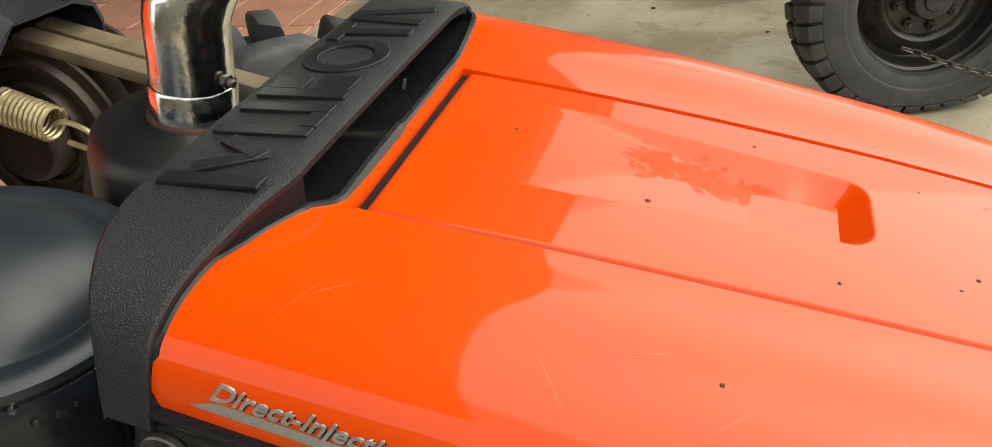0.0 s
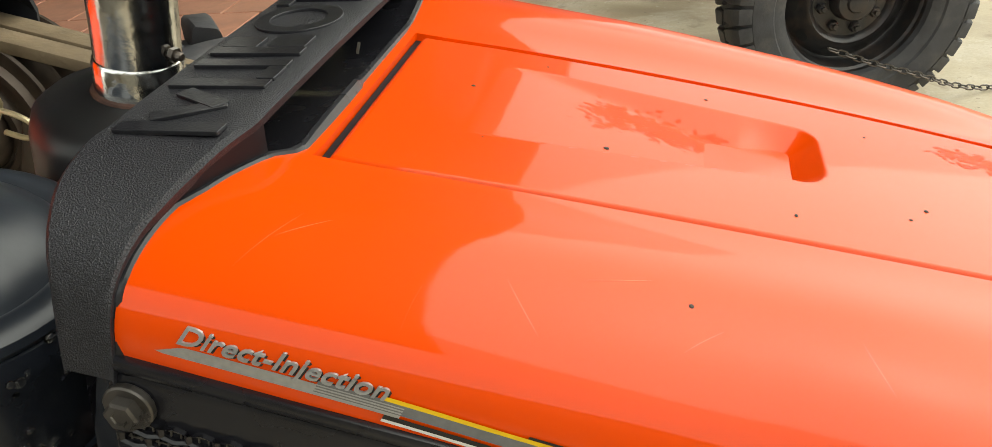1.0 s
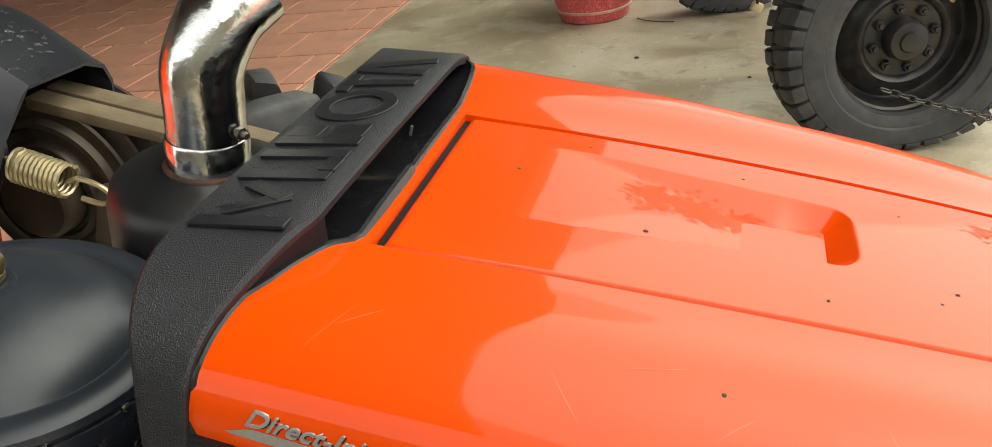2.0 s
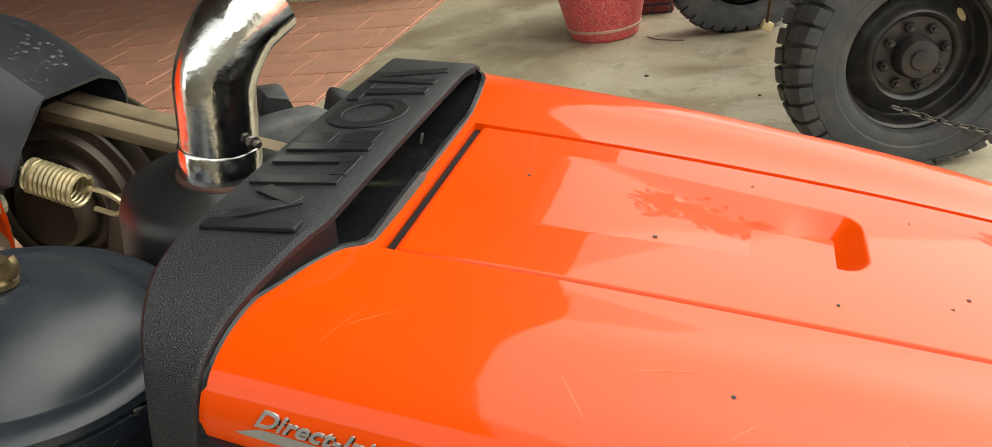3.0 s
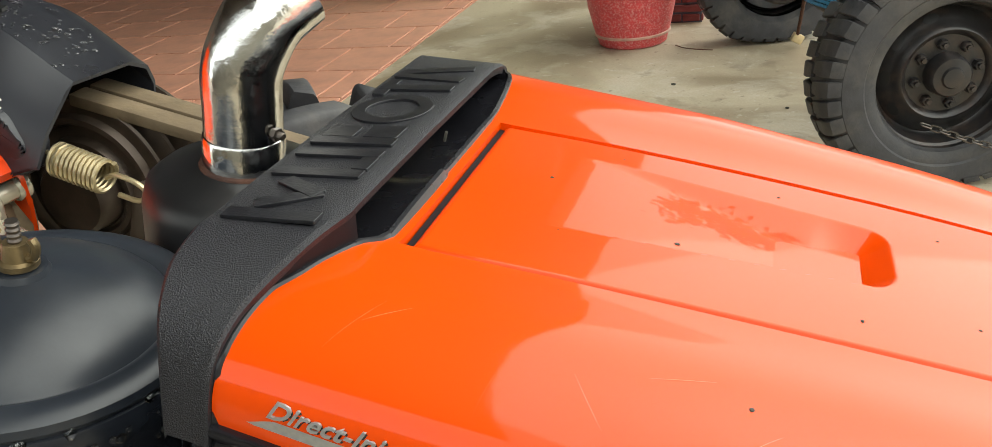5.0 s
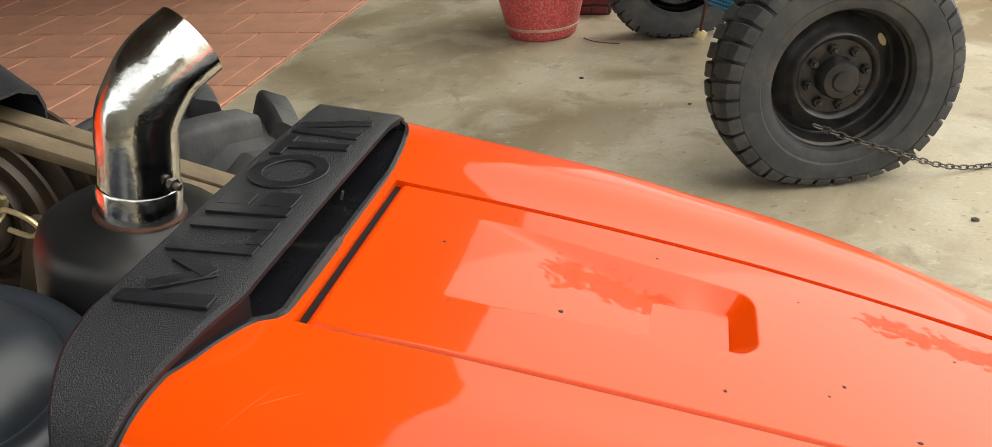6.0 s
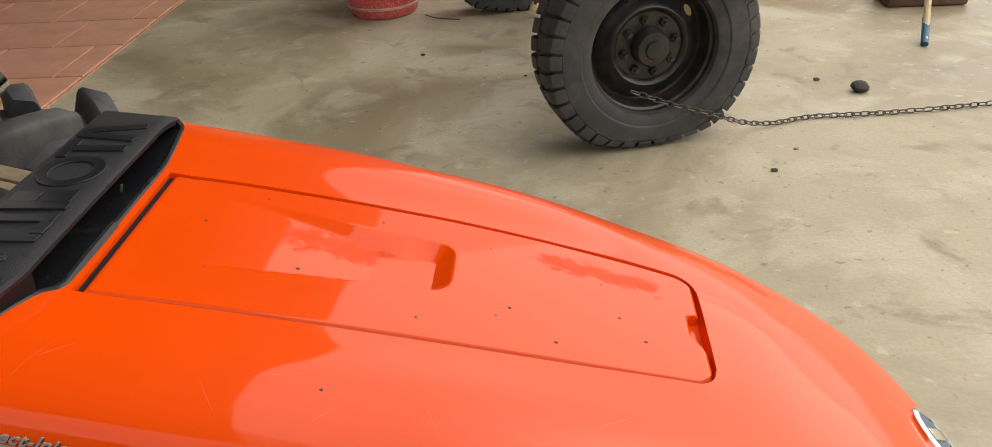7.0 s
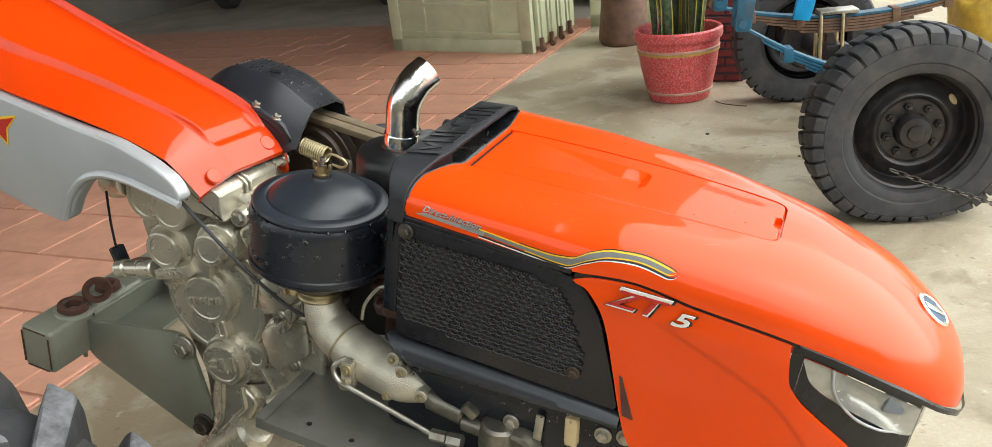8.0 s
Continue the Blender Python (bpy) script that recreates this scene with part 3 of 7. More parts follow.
rnd = random.Random(17)
for x, y in [(0.107, -0.010), (0.269, -0.046), (0.232, -0.030), (0.04, 0.02), (0.055, -0.03), (0.15, 0.055), (0.225, 0.045), (0.30, 0.025), (0.24, -0.02), (0.185, -0.045), (0.325, -0.03), (0.07, 0.06), (0.31, -0.01)]:
    sp = rnd.uniform(0.0005, 0.0011) if (x, y) != (0.107, -0.010) else 0.0013
    bm = bmesh.new()
    zz = lid_z(x, y) + 0.0001
    lathe(bm, [(sp, 0), (sp * 0.7, sp * 0.35), (0, sp * 0.45)], (x, y, zz), (0, 0, 1), 7, sx=rnd.uniform(0.7, 1.5))
    part("dirt_speck", bm, STONE, hood)
bm = bmesh.new()
lathe(bm, [(0.001, 0), (0.0007, 0.0004), (0, 0.0005)], (0.145, -0.116, hood_z(0.145, -0.116)), (0, -0.3, 1), 7)
part("dirt_speck", bm, STONE, hood)

# hairline scratches in the paint
rnd = random.Random(41)
for x, y, a, n in [(0.000, -0.125, 60, 0.030), (0.010, -0.118, 35, 0.020), (0.055, -0.138, 80, 0.018), (0.090, -0.130, -50, 0.022), (0.150, -0.128, 40, 0.016), (0.205, -0.125, -60, 0.020), (0.12, -0.112, 15, 0.024), (0.30, -0.105, 30, 0.022)]:
    bm = bmesh.new()
    rows = []
    for i in range(9):
        g = i / 8 - 0.5
        xx = x + n * g * math.cos(radians(a)) + 0.002 * g * g
        yy = y + n * g * math.sin(radians(a))
        w = 0.00011 * (1 - 4 * g * g) + 0.00002
        rows.append([(xx, yy - w, hood_z(xx, yy - w) + 0.00015), (xx, yy + w, hood_z(xx, yy + w) + 0.00015)])
    grid(bm, rows)
    part("scratch", bm, SCRATCH, hood)

# round emblem on the nose
ex = 0.545
ez = hood_z(ex, 0)
en = Vector((-(hood_z(ex + 0.004, 0) - hood_z(ex - 0.004, 0)) / 0.008, 0, 1)).normalized()
bm = bmesh.new()
lathe(bm, [(0.0225, -0.003), (0.0225, 0.0015), (0.0205, 0.0035), (0.018, 0.003), (0.0175, 0.0015), (0, 0.0015)], Vector((ex, 0, ez)), en, 40)
emblem = part("emblem", bm, CHROME, hood, "round chrome emblem with a dark blue field")
me_m = Matrix.Translation(Vector((ex, 0, ez)) + en * 0.0018) @ frame_z(en)
bm = bmesh.new()
lathe(bm, [(0.017, 0), (0.0165, 0.0006), (0, 0.0006)], (0, 0, 0), (0, 0, 1), 32)
bm.transform(me_m)
part("emblem_field", bm, BLUEFOIL, emblem)
bm = bmesh.new()
box(bm, (0, 0, 0.0012), (0.009, 0.034, 0.0016), Matrix.Rotation(radians(35), 4, "Z"), bevel=0.0006)
bm.transform(me_m)
part("emblem_bar", bm, CHROME, emblem)

# side stripes: thin foils on the flank
def flank(x, z, off=0.0004):
    return (x, -(hood_side(x, z) + off), z)


stripe_z = hermite([-0.04, 0.05, 0.115, 0.142, 0.160, 0.182, 0.205, 0.235, 0.28], [-0.0325, -0.0355, -0.0400, -0.0415, -0.0405, -0.0290, -0.0205, -0.0175, -0.0245])


def ribbon(name, x0, x1, lo, hi, material, off, label=""):
    rows = []
    for i in range(81):
        x = x0 + (x1 - x0) * i / 80
        w0 = lo(x) if callable(lo) else lo
        w1 = hi(x) if callable(hi) else hi
        taper = max(0.02, 1 - max(0.0, (x - x1 + 0.010) / 0.010) ** 2) ** 0.5 if x1 > 0.2 else 1.0
        w0, w1 = 0.002 + (w0 - 0.002) * taper, 0.002 + (w1 - 0.002) * taper
        rows.append([flank(x + 0.35 * (w0 + (w1 - w0) * k / 4), stripe_z(x) + w0 + (w1 - w0) * k / 4, off) for k in range(5)])
    bm = bmesh.new()
    grid(bm, rows)
    return part(name, bm, material, hood, label)


bulge = lambda x: 0.0025 * math.exp(-((x - 0.172) / 0.03) ** 2)
ribbon("silver_stripe", -0.029, 0.06, -0.0035, lambda x: -0.0035 + 0.0045 * sstep(-0.029, -0.015, x), SILVERFOIL, 0.0005)
ribbon("grey_stripe", 0.03, 0.272, lambda x: -0.0022 - bulge(x), lambda x: 0.0024 + bulge(x), GREYFOIL, 0.0005)
ribbon("yellow_stripe", 0.052, 0.274, lambda x: 0.0020 + bulge(x), lambda x: 0.0036 + bulge(x), YELLOW, 0.0006)
ribbon("yellow_stripe", 0.11, 0.275, lambda x: -0.0032 - bulge(x), lambda x: -0.0019 - bulge(x), YELLOW, 0.0006)
ribbon("black_stripe", 0.055, 0.278, lambda x: -0.0055 - bulge(x), lambda x: -0.0035 - bulge(x), BLACKFOIL, 0.0005)
ribbon("black_stripe", 0.10, 0.2765, lambda x: 0.0036 + bulge(x), lambda x: 0.0046 + bulge(x), BLACKFOIL, 0.0005)
ribbon("silver_line", 0.055, 0.2785, lambda x: -0.0068 - bulge(x), lambda x: -0.0055 - bulge(x), SILVERREF, 0.0005)
bm = text_bm("Direct-Injection", 0.0094, 0.42, 0.0004, 1.0)
wid = max(v.co.x for v in bm.verts)
for v in bm.verts:
    x = -0.0195 + v.co.x * 0.0745 / wid
    z = stripe_z(x) + 0.0025 + v.co.y
    v.co = flank(x, z, 0.0009 + v.co.z)
part("lettering", bm, SILVERFOIL, hood, "raised silver words on the flank", smooth=0)
bm = text_bm("Direct-Injection", 0.0094, 0.42, 0.0, 1.0)
for v in bm.verts:
    x = -0.0190 + v.co.x * 0.0745 / wid
    z = stripe_z(x) + 0.0017 + v.co.y
    v.co = flank(x, z, 0.0003)
part("lettering_outline", bm, BLACKFOIL, hood, "dark outline of the raised words", smooth=0)

# black cowl across the rear of the hood
NEAR_Y = hermite([0, 0.40, 0.60, 0.68, 0.78, 0.84, 0.89, 0.94, 1.0], [0, 0.065, 0.100, 0.120, 0.140, 0.150, 0.1555, 0.1585, 0.161])
NEAR_Z = hermite([0, 0.40, 0.60, 0.68, 0.78, 0.84, 0.89, 0.94, 1.0], [0.0135, 0.0132, 0.0112, 0.0055, -0.0035, -0.0115, -0.021, -0.033, -0.050])
FAR_Y = hermite([0, 0.50, 0.64, 0.67, 0.70, 0.80, 1.0], [0, 0.105, 0.135, 0.1405, 0.1435, 0.150, 0.170])
FAR_Z = hermite([0, 0.50, 0.64, 0.67, 0.70, 0.80, 1.0], [0.0135, 0.0125, 0.0098, 0.0080, 0.0035, -0.012, -0.052])
NEAR_X = (hermite([0, 0.60, 0.68, 0.78, 0.89, 1.0], [-0.080, -0.080, -0.0785, -0.072, -0.063, -0.059]), hermite([0, 0.50, 0.60, 0.70, 0.78, 0.89, 1.0], [-0.0205, -0.0208, -0.0255, -0.0345, -0.0395, -0.0415, -0.0405]))
FAR_X = (hermite([0, 0.60, 0.80, 1.0], [-0.080, -0.079, -0.074, -0.070]), hermite([0, 0.60, 0.70, 0.80, 1.0], [-0.0205, -0.0200, -0.0200, -0.0230, -0.0420]))


def band_point(v):
    """The cowl's outline across the tractor, v from -1 to 1: (y, z)."""
    s = abs(v)
    return (-NEAR_Y(s), NEAR_Z(s)) if v < 0 else (FAR_Y(s), FAR_Z(s))


def band_x(v):
    rear, front = NEAR_X if v < 0 else FAR_X
    return rear(abs(v)), front(abs(v))


rows = []
for i in range(161):
    v = 2 * i / 160 - 1
    y, z = band_point(v)
    x0, x1 = band_x(v)
    tilt = 0.006 * (1 - sstep(0.5, 0.8, abs(v)))
    inn = 0.0035
    yi, zi = y * (1 - inn / 0.16), z - inn * (1 - 0.7 * sstep(0.7, 0.9, abs(v)))
    row = [(x0 - 0.001, yi, zi - tilt - 0.010 * (1 - sstep(0.5, 0.8, abs(v)))), (x0, y, z - tilt - 0.0025)]
    row += [(x0 + (x1 - x0) * k, y, z - tilt + 2 * tilt * k) for k in (0.05, 0.2, 0.4, 0.6, 0.8, 0.95)]
    row += [(x1, y, z + tilt - 0.0015), (x1 - 0.0005, yi, zi + tilt - 0.002), (x0 + 0.004, yi, zi - tilt - 0.003)]
    rows.append(row)
bm = bmesh.new()
grid(bm, rows)
cowl = part("cowl", bm, BLACK, tractor, "black grained plastic cowl with an air slot", smooth=30)

# rim, slot floor and slot walls under the cowl
def hood_rear(y):
    return rear_line(-y) if y < 0 else far_line(y)


rows = []
for i in range(61):
    y = -0.157 + 0.314 * i / 60
    x = hood_rear(y)
    z = hood_z(-0.009, math.copysign(min(abs(y), 0.1568), y)) - max(0.0, hood_z(-0.009, math.copysign(0.074, y)) - 0.0012) * (1 - sstep(0.074, 0.119, abs(y)))
    low = 1 - (sstep(0.080, 0.094, -y) if y < 0 else sstep(0.126, 0.136, y))
    rows.append([(x + 0.004, y, z - 0.004), (x + 0.0005, y * 1.003, z + 0.0012), (x - 0.0015, y * 1.003, z + 0.0014), (x - 0.003, y, z - 0.002 - 0.002 * low),
                 (x - 0.012, y * (1 - 0.02 * low), z - 0.003 - 0.005 * low), (x - 0.012 - 0.038 * low, y * (1 - 0.04 * low), z - 0.006 - 0.010 * low), (x - 0.013 - 0.045 * low, y * (1 - 0.05 * low), z - 0.012 - 0.006 * low), (x - 0.013 - 0.0455 * low, y * (1 - 0.05 * low), z - 0.04)])
bm = bmesh.new()
grid(bm, rows)
part("air_slot", bm, BLACKGLOSS, cowl, "smooth black air slot with a thin rim")
for sgn in (-1, 1):
    bm = bmesh.new()
    rows = []
    for i in range(31):
        v = -(0.485 + 0.245 * i / 30) if sgn < 0 else 0.635 + 0.165 * i / 30
        y, z = band_point(v)
        x1 = band_x(v)[1]
        tilt = 0.006 * (1 - sstep(0.5, 0.8, abs(v)))
        yh = math.copysign(min(abs(y), 0.1565), y)
        hz = hood_z(-0.009, yh) - max(0.0, hood_z(-0.009, math.copysign(0.074, y)) - 0.0012) * (1 - sstep(0.074, 0.119, abs(y)))
        p, q = Vector((x1 - 0.0006, y * 0.998, z + tilt - 0.0016)), Vector((hood_rear(y) - 0.0008, y, hz + 0.0013))
        rows.append([p.lerp(q, k / 4) - Vector((0, 0, 0.0012 * math.sin(math.pi * k / 4))) for k in range(5)])
    grid(bm, rows)
    part("cowl_flap", bm, FLAP, cowl, "smooth black flap closing the slot end")
bm = bmesh.new()
slab(bm, [(-0.07, -0.03), (-0.013, -0.006), (-0.016, 0.004), (-0.022, 0.012), (-0.07, 0.002)], 0.1335, 0.1365)
part("slot_wall", bm, BLACKGLOSS, cowl)
bm = bmesh.new()
rod(bm, (-0.0255, 0.047, 0.0005), (-0.0265, 0.048, -0.0055), 0.0008, seg=8)
part("slot_pin", bm, STEEL, cowl)

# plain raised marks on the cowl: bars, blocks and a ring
def mark_frame(x, y):
    k = (x + 0.08) / 0.06
    return Matrix.Translation((x, y, 0.0141 - 0.006 + 0.012 * k - 0.0024 * (abs(y) / 0.125) ** 2)) @ Matrix.Rotation(-radians(11), 4, "Y")


def mark_bar(x, y, lx, ly, turn=0):
    bm = bmesh.new()
    slab(bm, rounded([(-lx / 2, -ly / 2), (lx / 2, -ly / 2), (lx / 2, ly / 2), (-lx / 2, ly / 2)], min(lx, ly) * 0.10, 2), -0.0011, 0.0006, bevel=0.00018, seg=1, m=Matrix.Rotation(radians(turn), 4, "Z") @ Matrix.Rotation(radians(-90), 4, "X"))
    bm.transform(mark_frame(x, y))
    part("raised_mark", bm, MARK, cowl, "smooth black raised mark")


def mark_ring(x, y, r, w):
    bm = bmesh.new()
    lathe(bm, [(r - w, -0.001), (r - w, 0.0004), (r - w * 0.97, 0.0006), (r - w * 0.03, 0.0006), (r, 0.0004), (r, -0.001)], (0, 0, 0), (0, 0, 1), 40)
    bm.transform(mark_frame(x, y))
    part("raised_mark", bm, MARK, cowl, "smooth black raised ring")


XM = -0.0510
for y, lx, ly, turn in [(-0.094, 0.043, 0.0085, 0), (-0.079, 0.029, 0.0080, 30), (-0.068, 0.026, 0.0080, -30), (-0.053, 0.043, 0.0080, 0), (-0.031, 0.043, 0.0080, 0), (-0.016, 0.043, 0.0085, 0), (0.066, 0.043, 0.0080, 0), (0.086, 0.044, 0.0075, -10), (0.101, 0.044, 0.0075, 10)]:
    mark_bar(XM, y, lx, ly, turn)
mark_bar(XM + 0.0175, -0.042, 0.0080, 0.0135)
mark_bar(XM - 0.011, -0.005, 0.017, 0.0130)
mark_bar(XM + 0.011, -0.004, 0.018, 0.0150)
mark_bar(XM - 0.0175, 0.066, 0.0075, 0.026)
mark_ring(XM, 0.0315, 0.0215, 0.0075)

# the flank parts hang a little higher than the hood's own frame
FRAME = OFFS[tractor.name]
SEAT = Vector((0.004, 0.0, 0.0125))
OFFS[tractor.name] = FRAME @ Matrix.Translation(SEAT)


def hem(x):
    """The hood's lower edge, in the flank's frame."""
    return hood_b(x + SEAT.x) - SEAT.z


# radiator grille on the flank
GY = -0.158
outer = rounded([(-0.050, -0.060), (0.150, -0.067), (0.178, -0.077), (0.203, -0.112), (0.228, -0.180), (0.243, -0.226), (-0.046, -0.219)], 0.012)
bm = bmesh.new()
slab(bm, outer, GY - 0.001, GY + 0.025, bevel=0.002)
grille = part("grille", bm, BLACKGLOSS, tractor, "black plastic radiator grille frame")
inner = [(-0.040, -0.088), (-0.030, -0.077), (0.142, -0.083), (0.166, -0.105), (0.196, -0.175), (0.188, -0.197), (-0.034, -0.193), (-0.041, -0.185)]


def inside(x, z, poly):
    c = False
    for (x1, z1), (x2, z2) in zip(poly, poly[1:] + poly[:1]):
        if (z1 > z) != (z2 > z) and x < (x2 - x1) * (z - z1) / (z2 - z1) + x1:
            c = not c
    return c


bm = bmesh.new()
px, pz = 0.0104, 0.0062
for r in range(24):
    for c in range(26):
        x, z = -0.045 + px * (c + 0.5 * (r % 2)), -0.070 - pz * r
        if not inside(x, z, inner):
            continue
        hexa = [(0.0, 0.60), (0.5, 0.34), (0.5, -0.34), (0.0, -0.60), (-0.5, -0.34), (-0.5, 0.34)]
        o = [(x + px * a, z + pz * b) for a, b in hexa]
        i_ = [(x + px * a * 0.72, z + pz * b * 0.70) for a, b in hexa]
        vo = [bm.verts.new((a, GY - 0.0038, b)) for a, b in o]
        vi = [bm.verts.new((a, GY - 0.0030, b)) for a, b in i_]
        vd = [bm.verts.new((a, GY - 0.0004, b)) for a, b in i_]
        for k in range(6):
            j = (k + 1) % 6
            bm.faces.new((vo[k], vo[j], vi[j], vi[k]))
            bm.faces.new((vi[k], vi[j], vd[j], vd[k]))
part("grille_mesh", bm, BLACKGLOSS, grille, "black honeycomb mesh", smooth=0).update_tag()
bm = bmesh.new()
rnd = random.Random(5)
for r in range(24):
    for c in range(26):
        x, z = -0.045 + px * (c + 0.5 * (r % 2)), -0.070 - pz * r
        if inside(x, z, inner):
            for dx in (-0.0018, 0.0018):
                box(bm, (x + dx, GY - 0.0016, z), (0.0006, 0.0006, 0.0038))
            box(bm, (x, GY - 0.0014, z + rnd.uniform(-0.001, 0.001)), (0.0062, 0.0006, 0.0006))
part("screen_wire", bm, WIRE, grille, "fine wire screen behind the honeycomb", smooth=0)
bolt("grille_bolt", (-0.040, GY - 0.003, -0.073), (0, -1, 0), 0.0066, grille, NUT)
bolt("grille_bolt", (0.184, GY - 0.003, -0.190), (0, -1, 0), 0.0056, grille, PULLEY)
bm = bmesh.new()
box(bm, (0.055, GY + 0.004, -0.0605), (0.215, 0.012, 0.006), Matrix.Rotation(radians(2), 4, "Y"), bevel=0.002)
part("seal_strip", bm, BLACKGLOSS, grille, "black seal under the hood edge")

# orange side cover ahead of the grille, bending in with the nose
def cover_y(x):
    return -(hood_y(x) + 0.0005)


cover_rise = hermite([0.155, 0.175, 0.2, 0.24, 0.5], [-0.078, -0.0680, -0.0600, -0.0500, -0.0500])


def top_edge(x):
    return min(cover_rise(x), hem(x) - 0.0040)



fold = hermite([0.23, 0.266, 0.336, 0.398, 0.44, 0.48], [-0.080, -0.0925, -0.1195, -0.150, -0.192, -0.240])
rear_edge = hermite([-0.30, -0.262, -0.226, -0.180, -0.112, -0.084, -0.070], [0.30, 0.262, 0.246, 0.231, 0.206, 0.183, 0.157])
front_edge = hermite([-0.30, -0.19, -0.171, -0.155, -0.141, -0.122, -0.075], [0.58, 0.488, 0.464, 0.442, 0.425, 0.411, 0.402])
rows = []
for i in range(91):
    f = i / 90
    row = []
    for j in range(81):
        g = j / 80
        z = -0.0705 - g * 0.225
        x = rear_edge(z) + (front_edge(z) - rear_edge(z)) * f
        z2 = z + (top_edge(x) + 0.0705) * (1 - g) ** 3
        y = cover_y(x) - 0.004 * sstep(0, 0.12, g) * (1 - f * 0.5)
        crease = 0.0022 * sstep(-0.0015, 0.0065, fold(x) - z2) * sstep(0.235, 0.30, x)
        row.append((x, y + crease, z2))
    rows.append(row)
edge_in = lambda r: [(x, y + 0.006, z) for x, y, z in r]
rows = [edge_in(rows[0])] + rows + [edge_in(rows[-1])]
rows = [[(r[0][0], r[0][1] + 0.006, r[0][2] - 0.001)] + r + [(r[-1][0], r[-1][1] + 0.006, r[-1][2])] for r in rows]
bm = bmesh.new()
grid(bm, rows)
cover = part("side_cover", bm, ORANGE, tractor, "orange painted side cover", smooth=40)
# solid brown strip, coloured as the shade inside a vent slot
bm = bmesh.new()
slab(bm, [(0.2365, -0.172), (0.2405, -0.174), (0.262, -0.226), (0.249, -0.224)], cover_y(0.25) - 0.0052, cover_y(0.25) + 0.002)
part("vent_slot_shade", bm, RUST, cover, "narrow dark brown strip standing for the shade in a slot")
bm = text_bm("ZT", 0.041, 0.35, 0.001, 0.95)
wid = max(v.co.x for v in bm.verts)


def place_badge(bm, x0, z0, width, wd, off, tall=1.15):
    for v in bm.verts:
        x = x0 + v.co.x * width / wd
        z = z0 + v.co.y * tall
        v.co = (x, cover_y(x) - 0.0045 - off - v.co.z, z)


place_badge(bm, 0.207, -0.0865, 0.070, wid, 0.0020, 0.92)
part("badge", bm, SILVERREF, cover, "chrome and red raised letters", smooth=0)
bm = text_bm("ZT", 0.041, 0.35, 0.0, 0.95, 0.04)
place_badge(bm, 0.2077, -0.0871, 0.071, wid, 0.0006, 0.92)
part("badge_outline", bm, BLACKFOIL, cover, "dark outline of the letters", smooth=0)
bm = text_bm("ZT", 0.041, 0.35, 0.0002, 0.95)
bmesh.ops.scale(bm, verts=bm.verts, vec=(0.9, 0.80, 1))
place_badge(bm, 0.2088, -0.0845, 0.0655, wid * 0.9, 0.0033, 0.92)
part("badge_fill", bm, REDFOIL, cover, "red inlay of the letters", smooth=0)
bm = text_bm("5", 0.030, 0.3, 0.001)
w5 = max(v.co.x for v in bm.verts)
place_badge(bm, 0.2765, -0.0880, 0.026, w5, 0.0020, 0.78)
part("badge", bm, SILVERREF, cover, "chrome raised numeral", smooth=0)
bm = text_bm("5", 0.030, 0.3, 0.0, 1.0, 0.045)
place_badge(bm, 0.2770, -0.0885, 0.027, w5, 0.0006, 0.79)
part("badge_outline", bm, BLACKFOIL, cover, "dark outline of the numeral", smooth=0)
# black strip set in the seam to stand for its shade
bm = bmesh.new()
rows = []
for i in range(60):
    x = 0.165 + (0.41 - 0.165) * i / 59
    rows.append([(x, cover_y(x) + 0.0035, hem(x) - 0.001), (x, cover_y(x) + 0.003, top_edge(x) - 0.001)])
grid(bm, rows)
part("seam_shade", bm, BLACKFOIL, cover, "black strip standing for the shade in the seam under the hood")

# headlight in a black surround, wrapped round the nose
def nose_y(x, k=1.0):
    return -hood_y(min(x, 0.6)) * k


rows, lens_rows, refl_rows, frame_rows = [], [], [], []
low_edge = hermite([0.404, 0.412, 0.44, 0.495, 0.545, 0.56], [-0.120, -0.155, -0.182, -0.212, -0.226, -0.228])
for i in range(37):
    x = 0.4045 + (0.549 - 0.4045) * i / 36
    zt, zl = hem(x) - 0.003, low_edge(x) - 0.003
    rows.append([(x, nose_y(x, 0.985) + 0.002, zt + (zl - zt) * j / 14) for j in range(15)])
back = [[(0.549 + 0.02 * g * (1 - 0.5 * g), nose_y(0.549, 0.985) * (1 - g) + 0.002, z) for _, _, z in rows[-1]] for g in (0.08, 0.3, 0.6, 1.0)]
lens_low = hermite([0.418, 0.43, 0.46, 0.50, 0.535, 0.548], [-0.096, -0.119, -0.138, -0.156, -0.172, -0.174])
for i in range(31):
    f = i / 30
    x = 0.418 + (0.547 - 0.418) * f
    zt, zl = hem(x) - 0.014, lens_low(x)
    bul = 0.004 * math.sin(math.pi * min(f, 0.95)) ** 0.5
    frame_rows.append((x, zt, zl))
    lens_rows.append([(x, nose_y(x, 0.985) - 0.001 - bul * math.sin(math.pi * k / 10) ** 0.5, zt + (zl - zt) * k / 10) for k in range(11)])
    refl_rows.append([(x, nose_y(x, 0.985) + 0.0008 + 0.012 * math.sin(math.pi * k / 10) * math.sin(math.pi * f) * sstep(0.455, 0.470, x), zt + (zl - zt) * k / 10) for k in range(11)])
lens_rows += [[(0.547 + 0.010 * g, nose_y(0.547, 0.985) + 0.03 * g, z) for _, _, z in lens_rows[-1]] for g in (0.3, 1.0)]
bm = bmesh.new()


def surround(x, z0, z1):
    return [(x, nose_y(x, 0.985) + 0.002, z0 + (z1 - z0) * j / 5) for j in range(6)]


